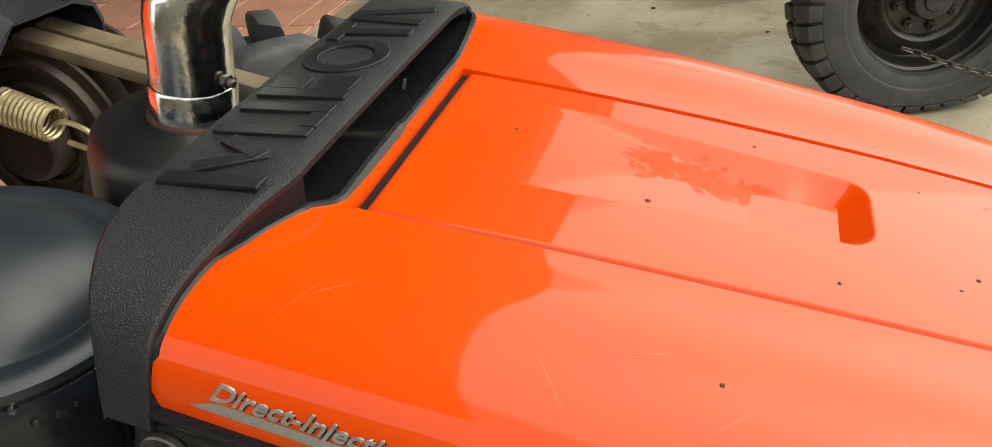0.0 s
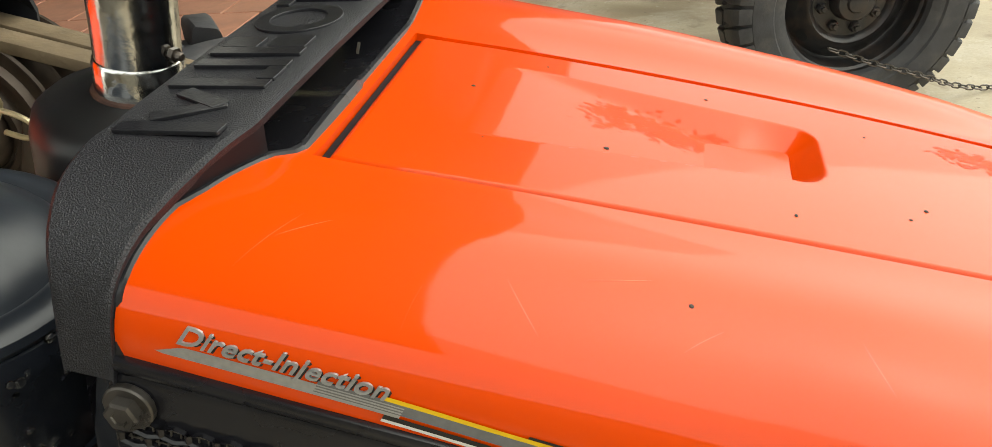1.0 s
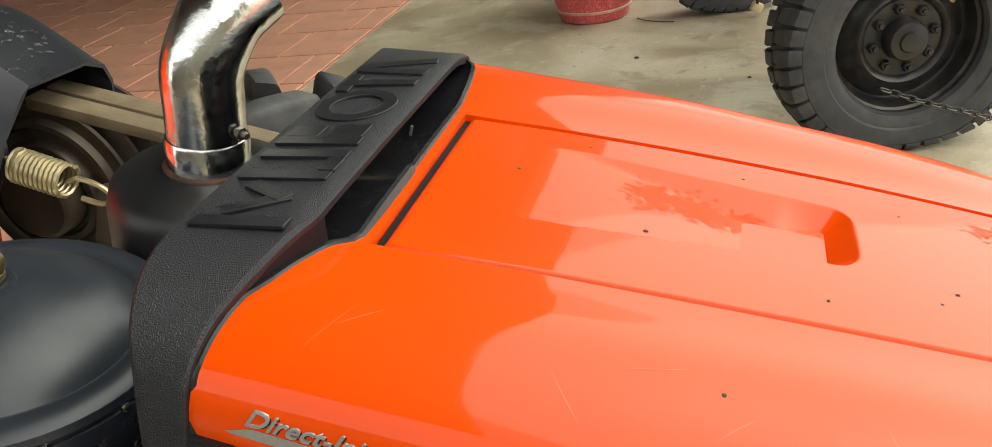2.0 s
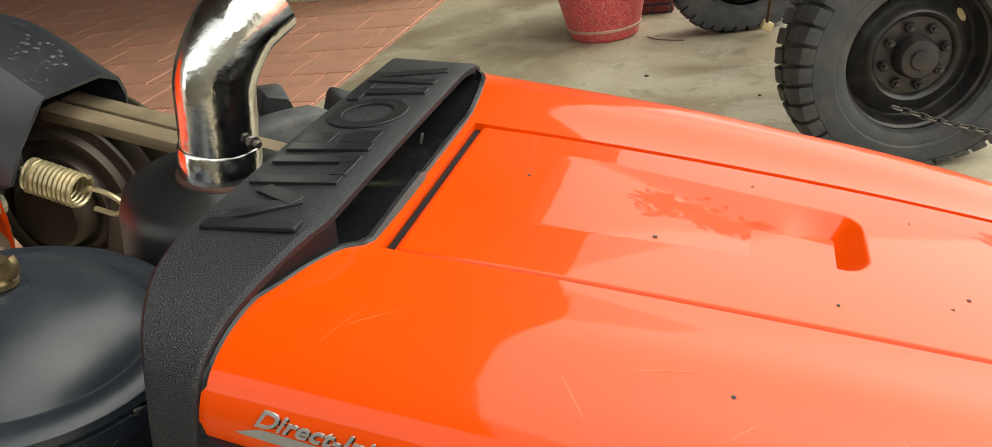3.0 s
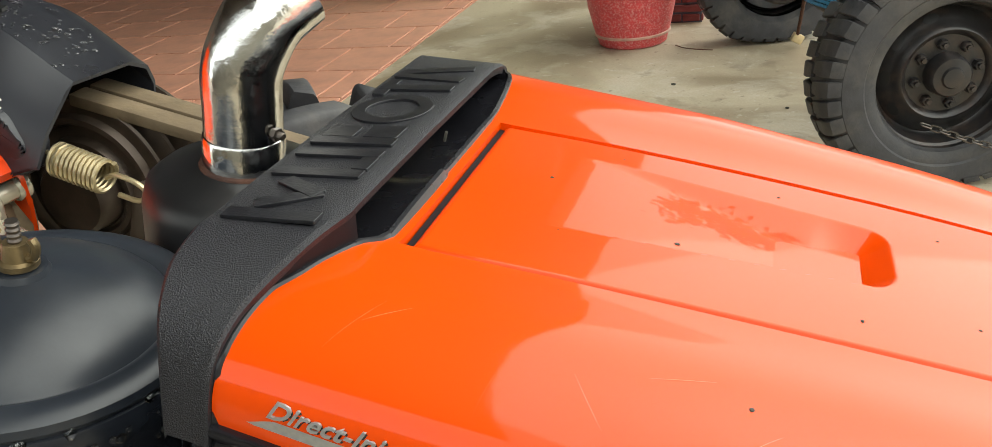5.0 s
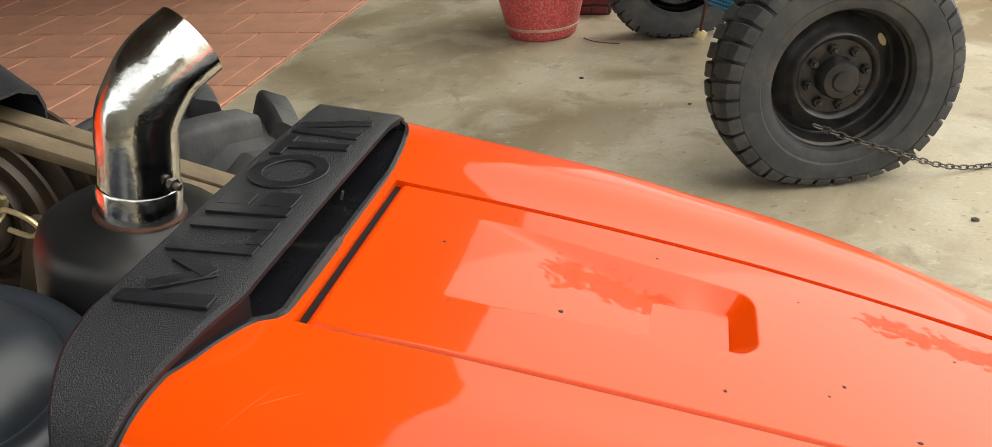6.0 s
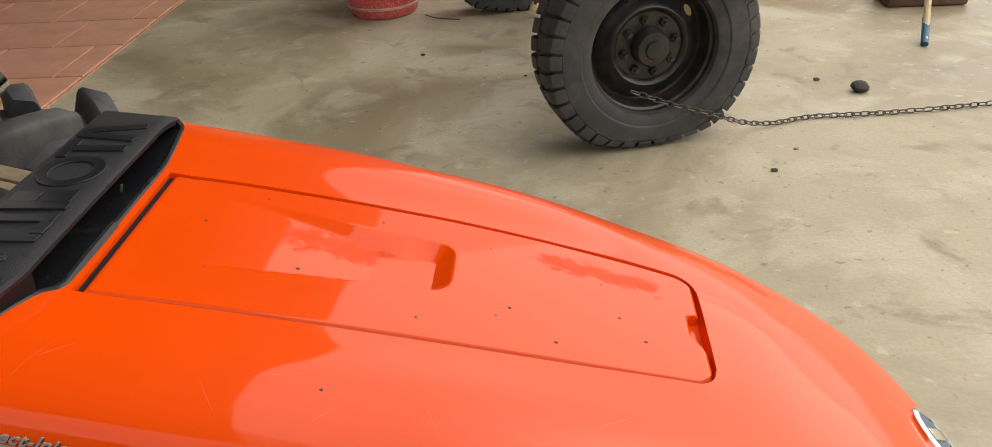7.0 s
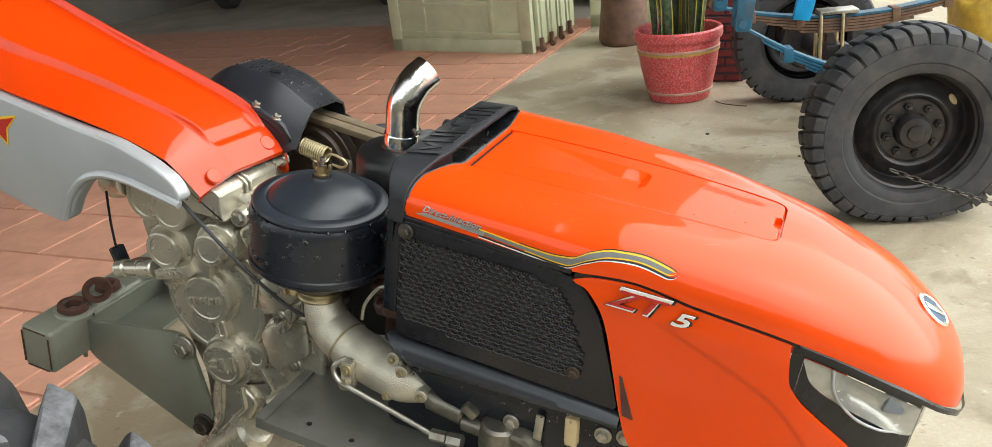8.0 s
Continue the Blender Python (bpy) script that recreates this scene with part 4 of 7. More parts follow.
grid(bm, [surround(0.4045 + 0.0133 * i / 4, hem(0.4045 + 0.0133 * i / 4) - 0.003, low_edge(0.4045 + 0.0133 * i / 4) - 0.003) for i in range(5)])
grid(bm, [surround(x, hem(x) - 0.003, zt + 0.0005) for x, zt, zl in frame_rows])
grid(bm, [surround(x, zl - 0.0005, low_edge(x) - 0.003) for x, zt, zl in frame_rows])
grid(bm, [rows[-1]] + back)
light = part("headlight", bm, BLACKGLOSS, tractor, "black headlight surround under the hood edge")
bm = bmesh.new()
grid(bm, refl_rows)
part("reflector", bm, REFLECTOR, light, "silver reflector", smooth=25)
bm = bmesh.new()
grid(bm, lens_rows)
lens = part("lens", bm, LENS, light, "clear headlight lens")
lens.visible_shadow = False
bm = bmesh.new()
box(bm, (0.518, nose_y(0.518) + 0.010, -0.134), (0.026, 0.008, 0.022), Matrix.Rotation(radians(32), 4, "Z") @ Matrix.Rotation(radians(12), 4, "Y"), bevel=0.002)
part("led_block", bm, BLUEGREY, light, "blue-grey lamp block behind the lens")
bm = bmesh.new()
pipe(bm, smooth_path([(0.449, nose_y(0.449) + 0.0005, -0.099), (0.453, nose_y(0.453) + 0.0005, -0.118), (0.464, nose_y(0.464) + 0.0005, -0.136), (0.486, nose_y(0.486) + 0.0005, -0.155), (0.512, nose_y(0.512) + 0.001, -0.166), (0.530, nose_y(0.530) + 0.001, -0.168)], 6), 0.0017, 8)
part("lens_rib", bm, SILVER, light)
bm = bmesh.new()
rows = []
for i in range(60):
    x = 0.41 + (0.602 - 0.41) * i / 59
    y, z = nose_y(x), hem(x)
    rows.append([(x, y * 0.99 + 0.001, z + 0.001), (x, y - 0.0012, z - 0.0005), (x, y - 0.0012, z - 0.006), (x, y * 0.98 + 0.002, z - 0.007)])
rows += [[(x, -y, z) for x, y, z in r] for r in rows[::-1]]
grid(bm, rows)
part("nose_seal", bm, BLACKGLOSS, light, "black rubber edge round the nose")

OFFS[tractor.name] = FRAME
# far flank, closed by a plain cover and grille of the same outline
bm = bmesh.new()
rows = []
for i in range(50):
    x = -0.05 + 0.55 * i / 49
    zl = -0.225 if x < 0.25 else -0.225 - 0.05 * sstep(0.25, 0.6, x)
    rows.append([(x, hood_y(x) * 0.985, hood_b(x) - 0.003), (x, hood_y(x) * 0.97, zl)])
grid(bm, rows)
part("far_side_cover", bm, ORANGE, tractor, "orange painted side cover")
bm = bmesh.new()
box(bm, (0.15, 0, -0.17), (0.36, 0.27, 0.19), bevel=0.01)
part("engine_block", bm, BLACKPAINT, tractor, "dark engine and radiator under the hood")

# ---- tractor: air cleaner, muffler, gearbox and the rest ----
def pillow(bm, outline, y0, y1, lip=0.0, fillet=0.006):
    """A cast panel: drafted sides, soft edge, and a face sunk inside a lip."""
    c = sum((Vector(p) for p in outline), Vector((0, 0))) / len(outline)

    def inset(d, y):
        return [(c.x + (p[0] - c.x) * k, y, c.y + (p[1] - c.y) * k) for p in outline for k in [1 - d / max(0.004, (Vector(p) - c).length)]]
    rings = [inset(-fillet, y1), inset(-fillet * 0.3, y1 + (y0 - y1) * 0.25), inset(0, y1 + (y0 - y1) * 0.8), inset(0.0012, y1 + (y0 - y1) * 0.96), inset(0.003, y0)]
    if lip:
        rings += [inset(0.0075, y0), inset(0.009, y0 + lip), inset(0.012, y0 + lip)]
    vs = grid(bm, rings, close=True)
    bm.faces.new(vs[-1])
    return bm


CX, CY = -0.203, -0.075
bm = bmesh.new()
lathe(bm, [(0.026, -0.250), (0.0275, -0.231), (0.044, -0.224), (0.070, -0.201), (0.090, -0.190), (0.0955, -0.184), (0.0965, -0.180), (0.0955, -0.1755), (0.0935, -0.174), (0.0935, -0.118), (0.0925, -0.110), (0.0895, -0.1045), (0.085, -0.103), (0.0, -0.103)], (CX, CY, 0), (0, 0, 1), 64)
cleaner = part("air_cleaner", bm, BLACKPAINT, tractor, "black painted oil-bath air cleaner, wet with drops")
bm = bmesh.new()
lathe(bm, [(0.0875, -0.105), (0.0892, -0.101), (0.0880, -0.0970), (0.0840, -0.0945), (0.0755, -0.0930), (0.0725, -0.0940), (0.0705, -0.0955), (0.0690, -0.0940), (0.0660, -0.0905), (0.0530, -0.0815), (0.0350, -0.0735), (0.0145, -0.0690), (0.0130, -0.0660), (0, -0.0660)], (CX, CY, 0), (0, 0, 1), 64)
lid2 = part("cleaner_lid", bm, LIDPAINT, cleaner, "domed black lid")
bm = bmesh.new()
rod(bm, (CX, CY, -0.066), (CX, CY, -0.040), 0.0030, seg=12)
for k in range(5):
    lathe(bm, [(0.0030, 0), (0.0036, 0.0012), (0.0030, 0.0024)], (CX, CY, -0.055 + 0.003 * k), (0, 0, 1), 12)
part("stud", bm, NUT, cleaner)
bm = bmesh.new()
lathe(bm, [(0.010, -0.065), (0.010, -0.062), (0.0075, -0.061), (0.006, -0.052), (0, -0.052)], (CX, CY, 0), (0, 0, 1), 16)
for sgn in (-1, 1):
    pipe(bm, smooth_path([(CX + sgn * 0.004, CY, -0.060), (CX + sgn * 0.010, CY, -0.058), (CX + sgn * 0.012, CY, -0.052), (CX + sgn * 0.010, CY, -0.048)], 4), 0.0024, 8)
part("wing_nut", bm, DARKBRASS, cleaner, "brassy wing nut")
bm = bmesh.new()
lathe(bm, [(0.028, -0.247), (0.0322, -0.246), (0.0328, -0.2435), (0.0318, -0.2420), (0.0318, -0.2365), (0.0328, -0.2350), (0.0322, -0.2325), (0.028, -0.2315)], (CX, CY, 0), (0, 0, 1), 40)
clamp = part("hose_clamp", bm, BRASSY, cleaner)
bm = bmesh.new()
box(bm, (CX - 0.027, CY - 0.022, -0.239), (0.016, 0.011, 0.012), Matrix.Rotation(radians(40), 4, "Z"), bevel=0.002)
rod(bm, (CX - 0.031, CY - 0.028, -0.239), (CX - 0.034, CY - 0.034, -0.239), 0.0044, seg=6)
part("clamp_screw", bm, BRASSY, clamp)
rnd = random.Random(3)
bm = bmesh.new()
for k in range(460):
    if k < 190:
        a, r = rnd.uniform(0, 6.283), 0.0936
        p, nrm = Vector((CX + r * math.cos(a), CY + r * math.sin(a), -0.110 - 0.06 * rnd.random() ** 1.8)), Vector((math.cos(a), math.sin(a), 0.1))
    elif k < 380:
        a, r = rnd.uniform(0, 6.283), rnd.uniform(0.0735, 0.0850)
        p, nrm = Vector((CX + r * math.cos(a), CY + r * math.sin(a), -0.0988)), Vector((0, 0, 1))
    else:
        a, r = rnd.uniform(0, 6.283), rnd.uniform(0.0885, 0.0895)
        p, nrm = Vector((CX + r * math.cos(a), CY + r * math.sin(a), -0.1042)), Vector((math.cos(a), math.sin(a), 1))
    s = rnd.uniform(0.0008, 0.0022) + 0.0018 * rnd.random() ** 4
    lathe(bm, [(s, -0.0001), (s * 0.9, s * 0.4), (s * 0.55, s * 0.7), (0, s * 0.8)], p, nrm, 8, sx=rnd.uniform(0.7, 1.3))
drops = part("rain_drop", bm, WATER, cleaner, "small rain drops")
tagged(drops, kind="stuff")
# water lying in the lid's gutter
bm = bmesh.new()
rows = []
for i in range(80):
    a = radians(-100 + 120 * i / 79)
    w = 0.0030 * math.sin(math.pi * i / 79) ** 0.5 * (0.75 + 0.3 * math.sin(i * 1.7) + 0.25 * math.sin(i * 0.77))
    rows.append([(CX + r * math.cos(a), CY + r * math.sin(a), -0.0978) for r in (0.0815 - w, 0.0815, 0.0815 + w)])
grid(bm, rows)
part("wet_film", bm, BLACKGLOSS, cleaner, "dark film of water")

OFFS[tractor.name] = FRAME @ Matrix.Translation((0.004, 0.008, 0.008))
# intake elbow below the cleaner, running forward to a bolted flange
path = smooth_path([(CX - 0.004, CY - 0.008, -0.244), (CX - 0.001, CY - 0.003, -0.262), (CX + 0.006, CY - 0.008, -0.280), (CX + 0.022, CY - 0.013, -0.299), (CX + 0.061, CY - 0.023, -0.3135), (CX + 0.110, CY - 0.036, -0.317), (CX + 0.150, CY - 0.046, -0.314), (CX + 0.185, CY - 0.048, -0.316), (CX + 0.215, CY - 0.044, -0.322)], 8)
bm = bmesh.new()
pipe(bm, path, [0.0272 + 0.0058 * sstep(0.1, 0.5, i / (len(path) - 1)) - 0.020 * sstep(0.74, 1.0, i / (len(path) - 1)) for i in range(len(path))], 32)
elbow = part("intake_elbow", bm, CASTROUGH, tractor, "rough cast silver-grey intake elbow")
for p in [(-0.054, -0.152, -0.266), (-0.040, -0.154, -0.281), (-0.060, -0.150, -0.328), (-0.011, -0.152, -0.310)]:
    bm = bmesh.new()
    lathe(bm, [(0, 0), (0.0078, 0), (0.0088, 0.001), (0.009, 0.014)], p, (0, 1, 0), 20)
    part("flange_boss", bm, CASTROUGH, elbow)
    bolt("flange_bolt", Vector(p) + Vector((0, -0.0015, 0)), (0, -1, 0.1), 0.0050, elbow, BRASSY, False)
bm = bmesh.new()
slab(bm, rounded([(-0.132, -0.300), (-0.115, -0.300), (-0.112, -0.345), (-0.130, -0.348)], 0.006), -0.150, -0.135, bevel=0.002)
part("union_block", bm, CAST, elbow)
for p in [(-0.122, -0.151, -0.311), (-0.124, -0.151, -0.336)]:
    bolt("union_bolt", p, (0, -1, 0.1), 0.0058, elbow, BRASSY)
bm = bmesh.new()
tq = (path[31] - path[29]).normalized()
tu = tq.orthogonal().normalized()
pipe(bm, [path[30] + 0.0335 * (math.cos(a) * tu + math.sin(a) * tq.cross(tu)) for a in [2 * math.pi * k / 36 for k in range(37)]], 0.0017, 8, caps=False)
part("tie_wire", bm, BRASSY, elbow)

OFFS[tractor.name] = FRAME
# muffler with a chrome elbow
MX, MY = -0.166, 0.075
bm = bmesh.new()
lathe(bm, [(0, -0.36), (0.056, -0.355), (0.063, -0.345), (0.063, -0.087), (0.060, -0.076), (0.052, -0.069), (0.034, -0.065), (0, -0.064)], (MX, MY, 0), (0, 0, 1), 48)
muffler = part("muffler", bm, MUFFLER, tractor, "matt black muffler drum")
pp = smooth_path([(MX, MY, -0.066), (MX, MY, -0.03), (MX, MY, -0.005), (MX + 0.003, MY + 0.004, 0.011), (MX + 0.009, MY + 0.014, 0.029), (MX + 0.019, MY + 0.032, 0.043)], 7)
bm = bmesh.new()
pipe(bm, pp, 0.0242, 40, caps=False)
pipe(bm, pp, 0.0226, 40, caps=False)
stack = part("exhaust_pipe", bm, CHROME, muffler, "bent chrome exhaust pipe with dark spots", smooth=60)
bm = bmesh.new()
lathe(bm, [(0.0242, -0.066), (0.0257, -0.065), (0.0257, -0.046), (0.0248, -0.044), (0.0242, -0.044)], (MX, MY, 0), (0, 0, 1), 40)
part("pipe_collar", bm, CHROME, muffler)
bm = bmesh.new()
lathe(bm, [(0.025, -0.066), (0.0285, -0.0655), (0.0275, -0.0635), (0.025, -0.0625)], (MX, MY, 0), (0, 0, 1), 40)
part("rust_ring", bm, RUST, muffler, "rusty ring at the pipe foot")
bm = bmesh.new()
rod(bm, (MX + 0.023, MY - 0.006, -0.036), (MX + 0.032, MY - 0.008, -0.036), 0.0026, seg=10, bevel=0.0006)
rod(bm, (MX + 0.025, MY - 0.006, -0.036), (MX + 0.028, MY - 0.007, -0.036), 0.0044, seg=6)
part("pipe_clamp", bm, NUT, muffler)

OFFS[tractor.name] = FRAME @ Matrix.Translation((0.004, 0.008, 0.008))
# gearbox: stepped casting with round covers, ribbed panels and bolt bosses
def disc(bm, x, z, r, y0, y1, seg=48, e=0.003):
    """A flat round cover with a narrow raised lip and a filleted foot."""
    h = abs(y1 - y0)
    lathe(bm, [(0, 0.0012), (r - 3.2 * e, 0.0012), (r - 2.6 * e, 0), (r - e, 0), (r - 0.3 * e, 0.3 * e), (r, e), (r + 0.0005, h * 0.55), (r + 0.0025, h * 0.8), (r + 0.007, h)], (x, y0, z), (0, 1 if y1 > y0 else -1, 0), seg)


GC = -0.006
bm = bmesh.new()
case_out = rounded([(-0.50, -0.205), (-0.415, -0.200), (-0.335, -0.195), (-0.290, -0.215), (-0.255, -0.250), (-0.252, -0.320), (-0.222, -0.330), (-0.215, -0.455), (-0.29, -0.505), (-0.335, -0.585), (-0.39, -0.69), (-0.46, -0.71), (-0.475, -0.54), (-0.535, -0.43), (-0.59, -0.29), (-0.595, -0.20)], 0.02)
slab(bm, case_out, GC, 0.05, bevel=0.006, seg=3)
slab(bm, rounded([(-0.51, -0.26), (-0.49, -0.200), (-0.440, -0.180), (-0.340, -0.205), (-0.30, -0.225), (-0.29, -0.26)], 0.012), GC + 0.002, 0.10, bevel=0.006, seg=3)
gearbox = part("gearbox", bm, CAST, tractor, "silver-grey painted cast gearbox with round covers")
for nm, x, z, r, y0 in [("upper_boss", -0.550, -0.223, 0.040, -0.034), ("upper_boss", -0.492, -0.221, 0.034, -0.052), ("shaft_cover", -0.506, -0.293, 0.031, -0.056), ("shaft_ring", -0.502, -0.293, 0.041, -0.042),
                        ("shaft_cover", -0.417, -0.265, 0.0265, -0.058), ("shaft_ring", -0.414, -0.263, 0.037, -0.042), ("name_boss", -0.436, -0.364, 0.041, -0.046), ("name_ring", -0.433, -0.363, 0.047, -0.038), ("big_cover", -0.431, -0.378, 0.093, -0.028),
                        ("badge_boss", -0.405, -0.474, 0.037, -0.052), ("badge_ring", -0.401, -0.472, 0.046, -0.040), ("side_boss", -0.352, -0.447, 0.022, -0.038)]:
    bm = bmesh.new()
    disc(bm, x, z, r, y0, GC + 0.002)
    part(nm, bm, CAST, gearbox, smooth=22)
for outline, y0, lip in [([(-0.455, -0.188), (-0.428, -0.172), (-0.415, -0.213), (-0.432, -0.235), (-0.450, -0.218)], -0.024, 0.0),
                         ([(-0.380, -0.228), (-0.335, -0.194), (-0.296, -0.205), (-0.290, -0.250), (-0.330, -0.262), (-0.362, -0.262)], -0.036, 0.003),
                         ([(-0.336, -0.295), (-0.326, -0.284), (-0.286, -0.264), (-0.262, -0.300), (-0.290, -0.334), (-0.325, -0.352), (-0.333, -0.340)], -0.050, 0.0),
                         ([(-0.329, -0.382), (-0.315, -0.364), (-0.276, -0.343), (-0.245, -0.337), (-0.238, -0.392), (-0.292, -0.439), (-0.309, -0.438)], -0.056, 0.0),
                         ([(-0.520, -0.326), (-0.458, -0.302), (-0.453, -0.264), (-0.424, -0.290), (-0.425, -0.327), (-0.443, -0.341), (-0.519, -0.366)], -0.044, 0.0),
                         ([(-0.425, -0.398), (-0.405, -0.390), (-0.396, -0.425), (-0.413, -0.434)], -0.044, 0.002), ([(-0.400, -0.520), (-0.325, -0.490), (-0.330, -0.535), (-0.375, -0.615), (-0.405, -0.615)], -0.026, 0.003)]:
    bm = bmesh.new()
    pillow(bm, rounded(outline, 0.010), y0, GC + 0.001, lip)
    part("casting_panel", bm, CAST, gearbox, smooth=50)
bm = bmesh.new()
slab(bm, rounded([(-0.519, -0.328), (-0.461, -0.304), (-0.450, -0.320), (-0.515, -0.344)], 0.002), -0.062, -0.040, bevel=0.0015)
part("name_block", bm, CAST, gearbox)
# solid blocks behind the panels and the lower case down to the foot
for outline, y0, bv in [([(-0.345, -0.31), (-0.328, -0.280), (-0.282, -0.252), (-0.240, -0.262), (-0.228, -0.33), (-0.31, -0.368)], -0.040, 0.008), ([(-0.340, -0.400), (-0.320, -0.358), (-0.275, -0.334), (-0.222, -0.328), (-0.218, -0.450), (-0.262, -0.478), (-0.305, -0.455)], -0.046, 0.009),
                        ([(-0.44, -0.50), (-0.36, -0.46), (-0.30, -0.45), (-0.232, -0.45), (-0.225, -0.485), (-0.30, -0.535), (-0.325, -0.60), (-0.39, -0.70), (-0.475, -0.70), (-0.455, -0.60)], -0.026, 0.010),
                        ([(-0.420, -0.515), (-0.392, -0.505), (-0.345, -0.535), (-0.365, -0.585), (-0.425, -0.650), (-0.445, -0.640)], -0.040, 0.008)]:
    bm = bmesh.new()
    slab(bm, rounded(outline, 0.014), y0, 0.09, bevel=bv, seg=3)
    part("casting_block", bm, CAST, gearbox)
for p, q in [((-0.348, -0.468), (-0.318, -0.512)), ((-0.318, -0.512), (-0.292, -0.520)), ((-0.412, -0.515), (-0.414, -0.590)), ((-0.414, -0.590), (-0.445, -0.650)), ((-0.375, -0.510), (-0.368, -0.550)), ((-0.368, -0.550), (-0.430, -0.640))]:
    bm = bmesh.new()
    pipe(bm, [(p[0], -0.028 if p[0] > -0.36 else -0.041, p[1]), (q[0], -0.028 if p[0] > -0.36 else -0.041, q[1])], 0.005, 10)
    part("cast_rib", bm, CAST, gearbox)
for k in range(4):
    bm = bmesh.new()
    x = -0.503 + 0.0115 * k
    box(bm, (x, -0.0625, -0.3295 + 0.0045 * k), (0.008, 0.002, 0.006), Matrix.Rotation(radians(-21), 4, "Y"), bevel=0.0005)
    part("cast_bar", bm, CAST, gearbox)
# bosses that carry the case bolts, with short square lugs beside them
for x, z, r in [(-0.323, -0.262, 0.009), (-0.296, -0.346, 0.009), (-0.270, -0.424, 0.0085)]:
    bm = bmesh.new()
    lathe(bm, [(0, 0), (r * 1.3, 0), (r * 1.5, 0.002), (r * 1.55, 0.02), (r * 1.9, 0.035)], (x, -0.050, z), (0, 1, 0), 24)
    part("bolt_boss", bm, CAST, gearbox)
    bolt("case_bolt", (x, -0.052, z), (0, -1, 0), r * 0.72, gearbox)
for outline in ([(-0.271, -0.311), (-0.254, -0.297), (-0.249, -0.315), (-0.258, -0.329)], [(-0.252, -0.292), (-0.239, -0.284), (-0.237, -0.302), (-0.244, -0.311)], [(-0.283, -0.338), (-0.272, -0.328), (-0.266, -0.346), (-0.276, -0.352)]):
    bm = bmesh.new()
    slab(bm, rounded(outline, 0.002), -0.078, -0.045, bevel=0.002)
    part("square_lug", bm, CAST, gearbox)
# top block lying across the case, with a stud at its far end, two ribs and a bolted lug
bm = bmesh.new()
slab(bm, rounded([(-0.485, -0.163), (-0.412, -0.168), (-0.402, -0.174), (-0.400, -0.207), (-0.394, -0.214), (-0.485, -0.214)], 0.004), -0.046, 0.100, bevel=0.0035, seg=2)
top_block = part("top_block", bm, CAST, gearbox, "square-edged grey casting across the top")
for y in (0.014, 0.024):
    bm = bmesh.new()
    pipe(bm, [(-0.418, y, -0.1665), (-0.404, y, -0.170), (-0.3985, y, -0.176), (-0.3975, y + 0.002, -0.215)], 0.0026, 8)
    part("cast_rib", bm, CAST, top_block)
bm = bmesh.new()
rod(bm, (-0.412, 0.098, -0.176), (-0.408, 0.124, -0.175), 0.0085, seg=18, bevel=0.002)
rod(bm, (-0.409, 0.116, -0.175), (-0.407, 0.128, -0.175), 0.0110, seg=18, bevel=0.002)
part("side_stud", bm, CAST, top_block)
bm = bmesh.new()
rod(bm, (-0.384, -0.024, -0.213), (-0.384, 0.060, -0.213), 0.0135, seg=24, bevel=0.003)
part("bolt_lug", bm, CAST, top_block)
bolt("lug_bolt", (-0.384, -0.025, -0.213), (0, -1, 0.1), 0.0095, top_block, STEEL)
# raised ribs along the right edge and on the upper block
for p, q, w in [((-0.262, -0.345), (-0.250, -0.395), 0.004), ((-0.252, -0.342), (-0.240, -0.392), 0.004), ((-0.340, -0.300), (-0.345, -0.345), 0.005)]:
    bm = bmesh.new()
    pipe(bm, [(p[0], -0.045 if p[1] < -0.2 else -0.028, p[1]), (q[0], -0.045 if p[1] < -0.2 else -0.028, q[1])], w, 10)
    part("cast_rib", bm, CAST, gearbox)
# bars in place of the cast names
for k in range(6):
    bm = bmesh.new()
    box(bm, (-0.464 + 0.0105 * k, -0.0465, -0.374 + 0.0030 * k), (0.0065, 0.004, 0.011 + 0.003 * (k % 2)), Matrix.Rotation(radians(-16), 4, "Y"), bevel=0.0008)
    part("cast_bar", bm, CAST, gearbox)
for x, z, w, h in [(-0.420, -0.472, 0.016, 0.006), (-0.421, -0.484, 0.016, 0.006), (-0.402, -0.470, 0.008, 0.022), (-0.383, -0.463, 0.008, 0.024), (-0.401, -0.483, 0.020, 0.006)]:
    bm = bmesh.new()
    box(bm, (x, -0.053, z), (w, 0.005, h), Matrix.Rotation(radians(-16), 4, "Y"), bevel=0.001)
    part("cast_bar", bm, CAST, gearbox)
bm = bmesh.new()
rod(bm, (-0.585, -0.048, -0.352), (-0.525, -0.050, -0.332), 0.012, 0.015, seg=24, bevel=0.002)
rod(bm, (-0.604, -0.048, -0.359), (-0.583, -0.048, -0.351), 0.0150, seg=24, bevel=0.003)
part("shift_shaft", bm, CAST, gearbox)
bm = bmesh.new()
rod(bm, (-0.45, -0.030, -0.70), (-0.350, -0.034, -0.590), 0.034, seg=32, bevel=0.008)
rod(bm, (-0.315, -0.040, -0.520), (-0.225, -0.045, -0.445), 0.017, seg=24, bevel=0.004)
part("foot_casting", bm, CAST, gearbox)
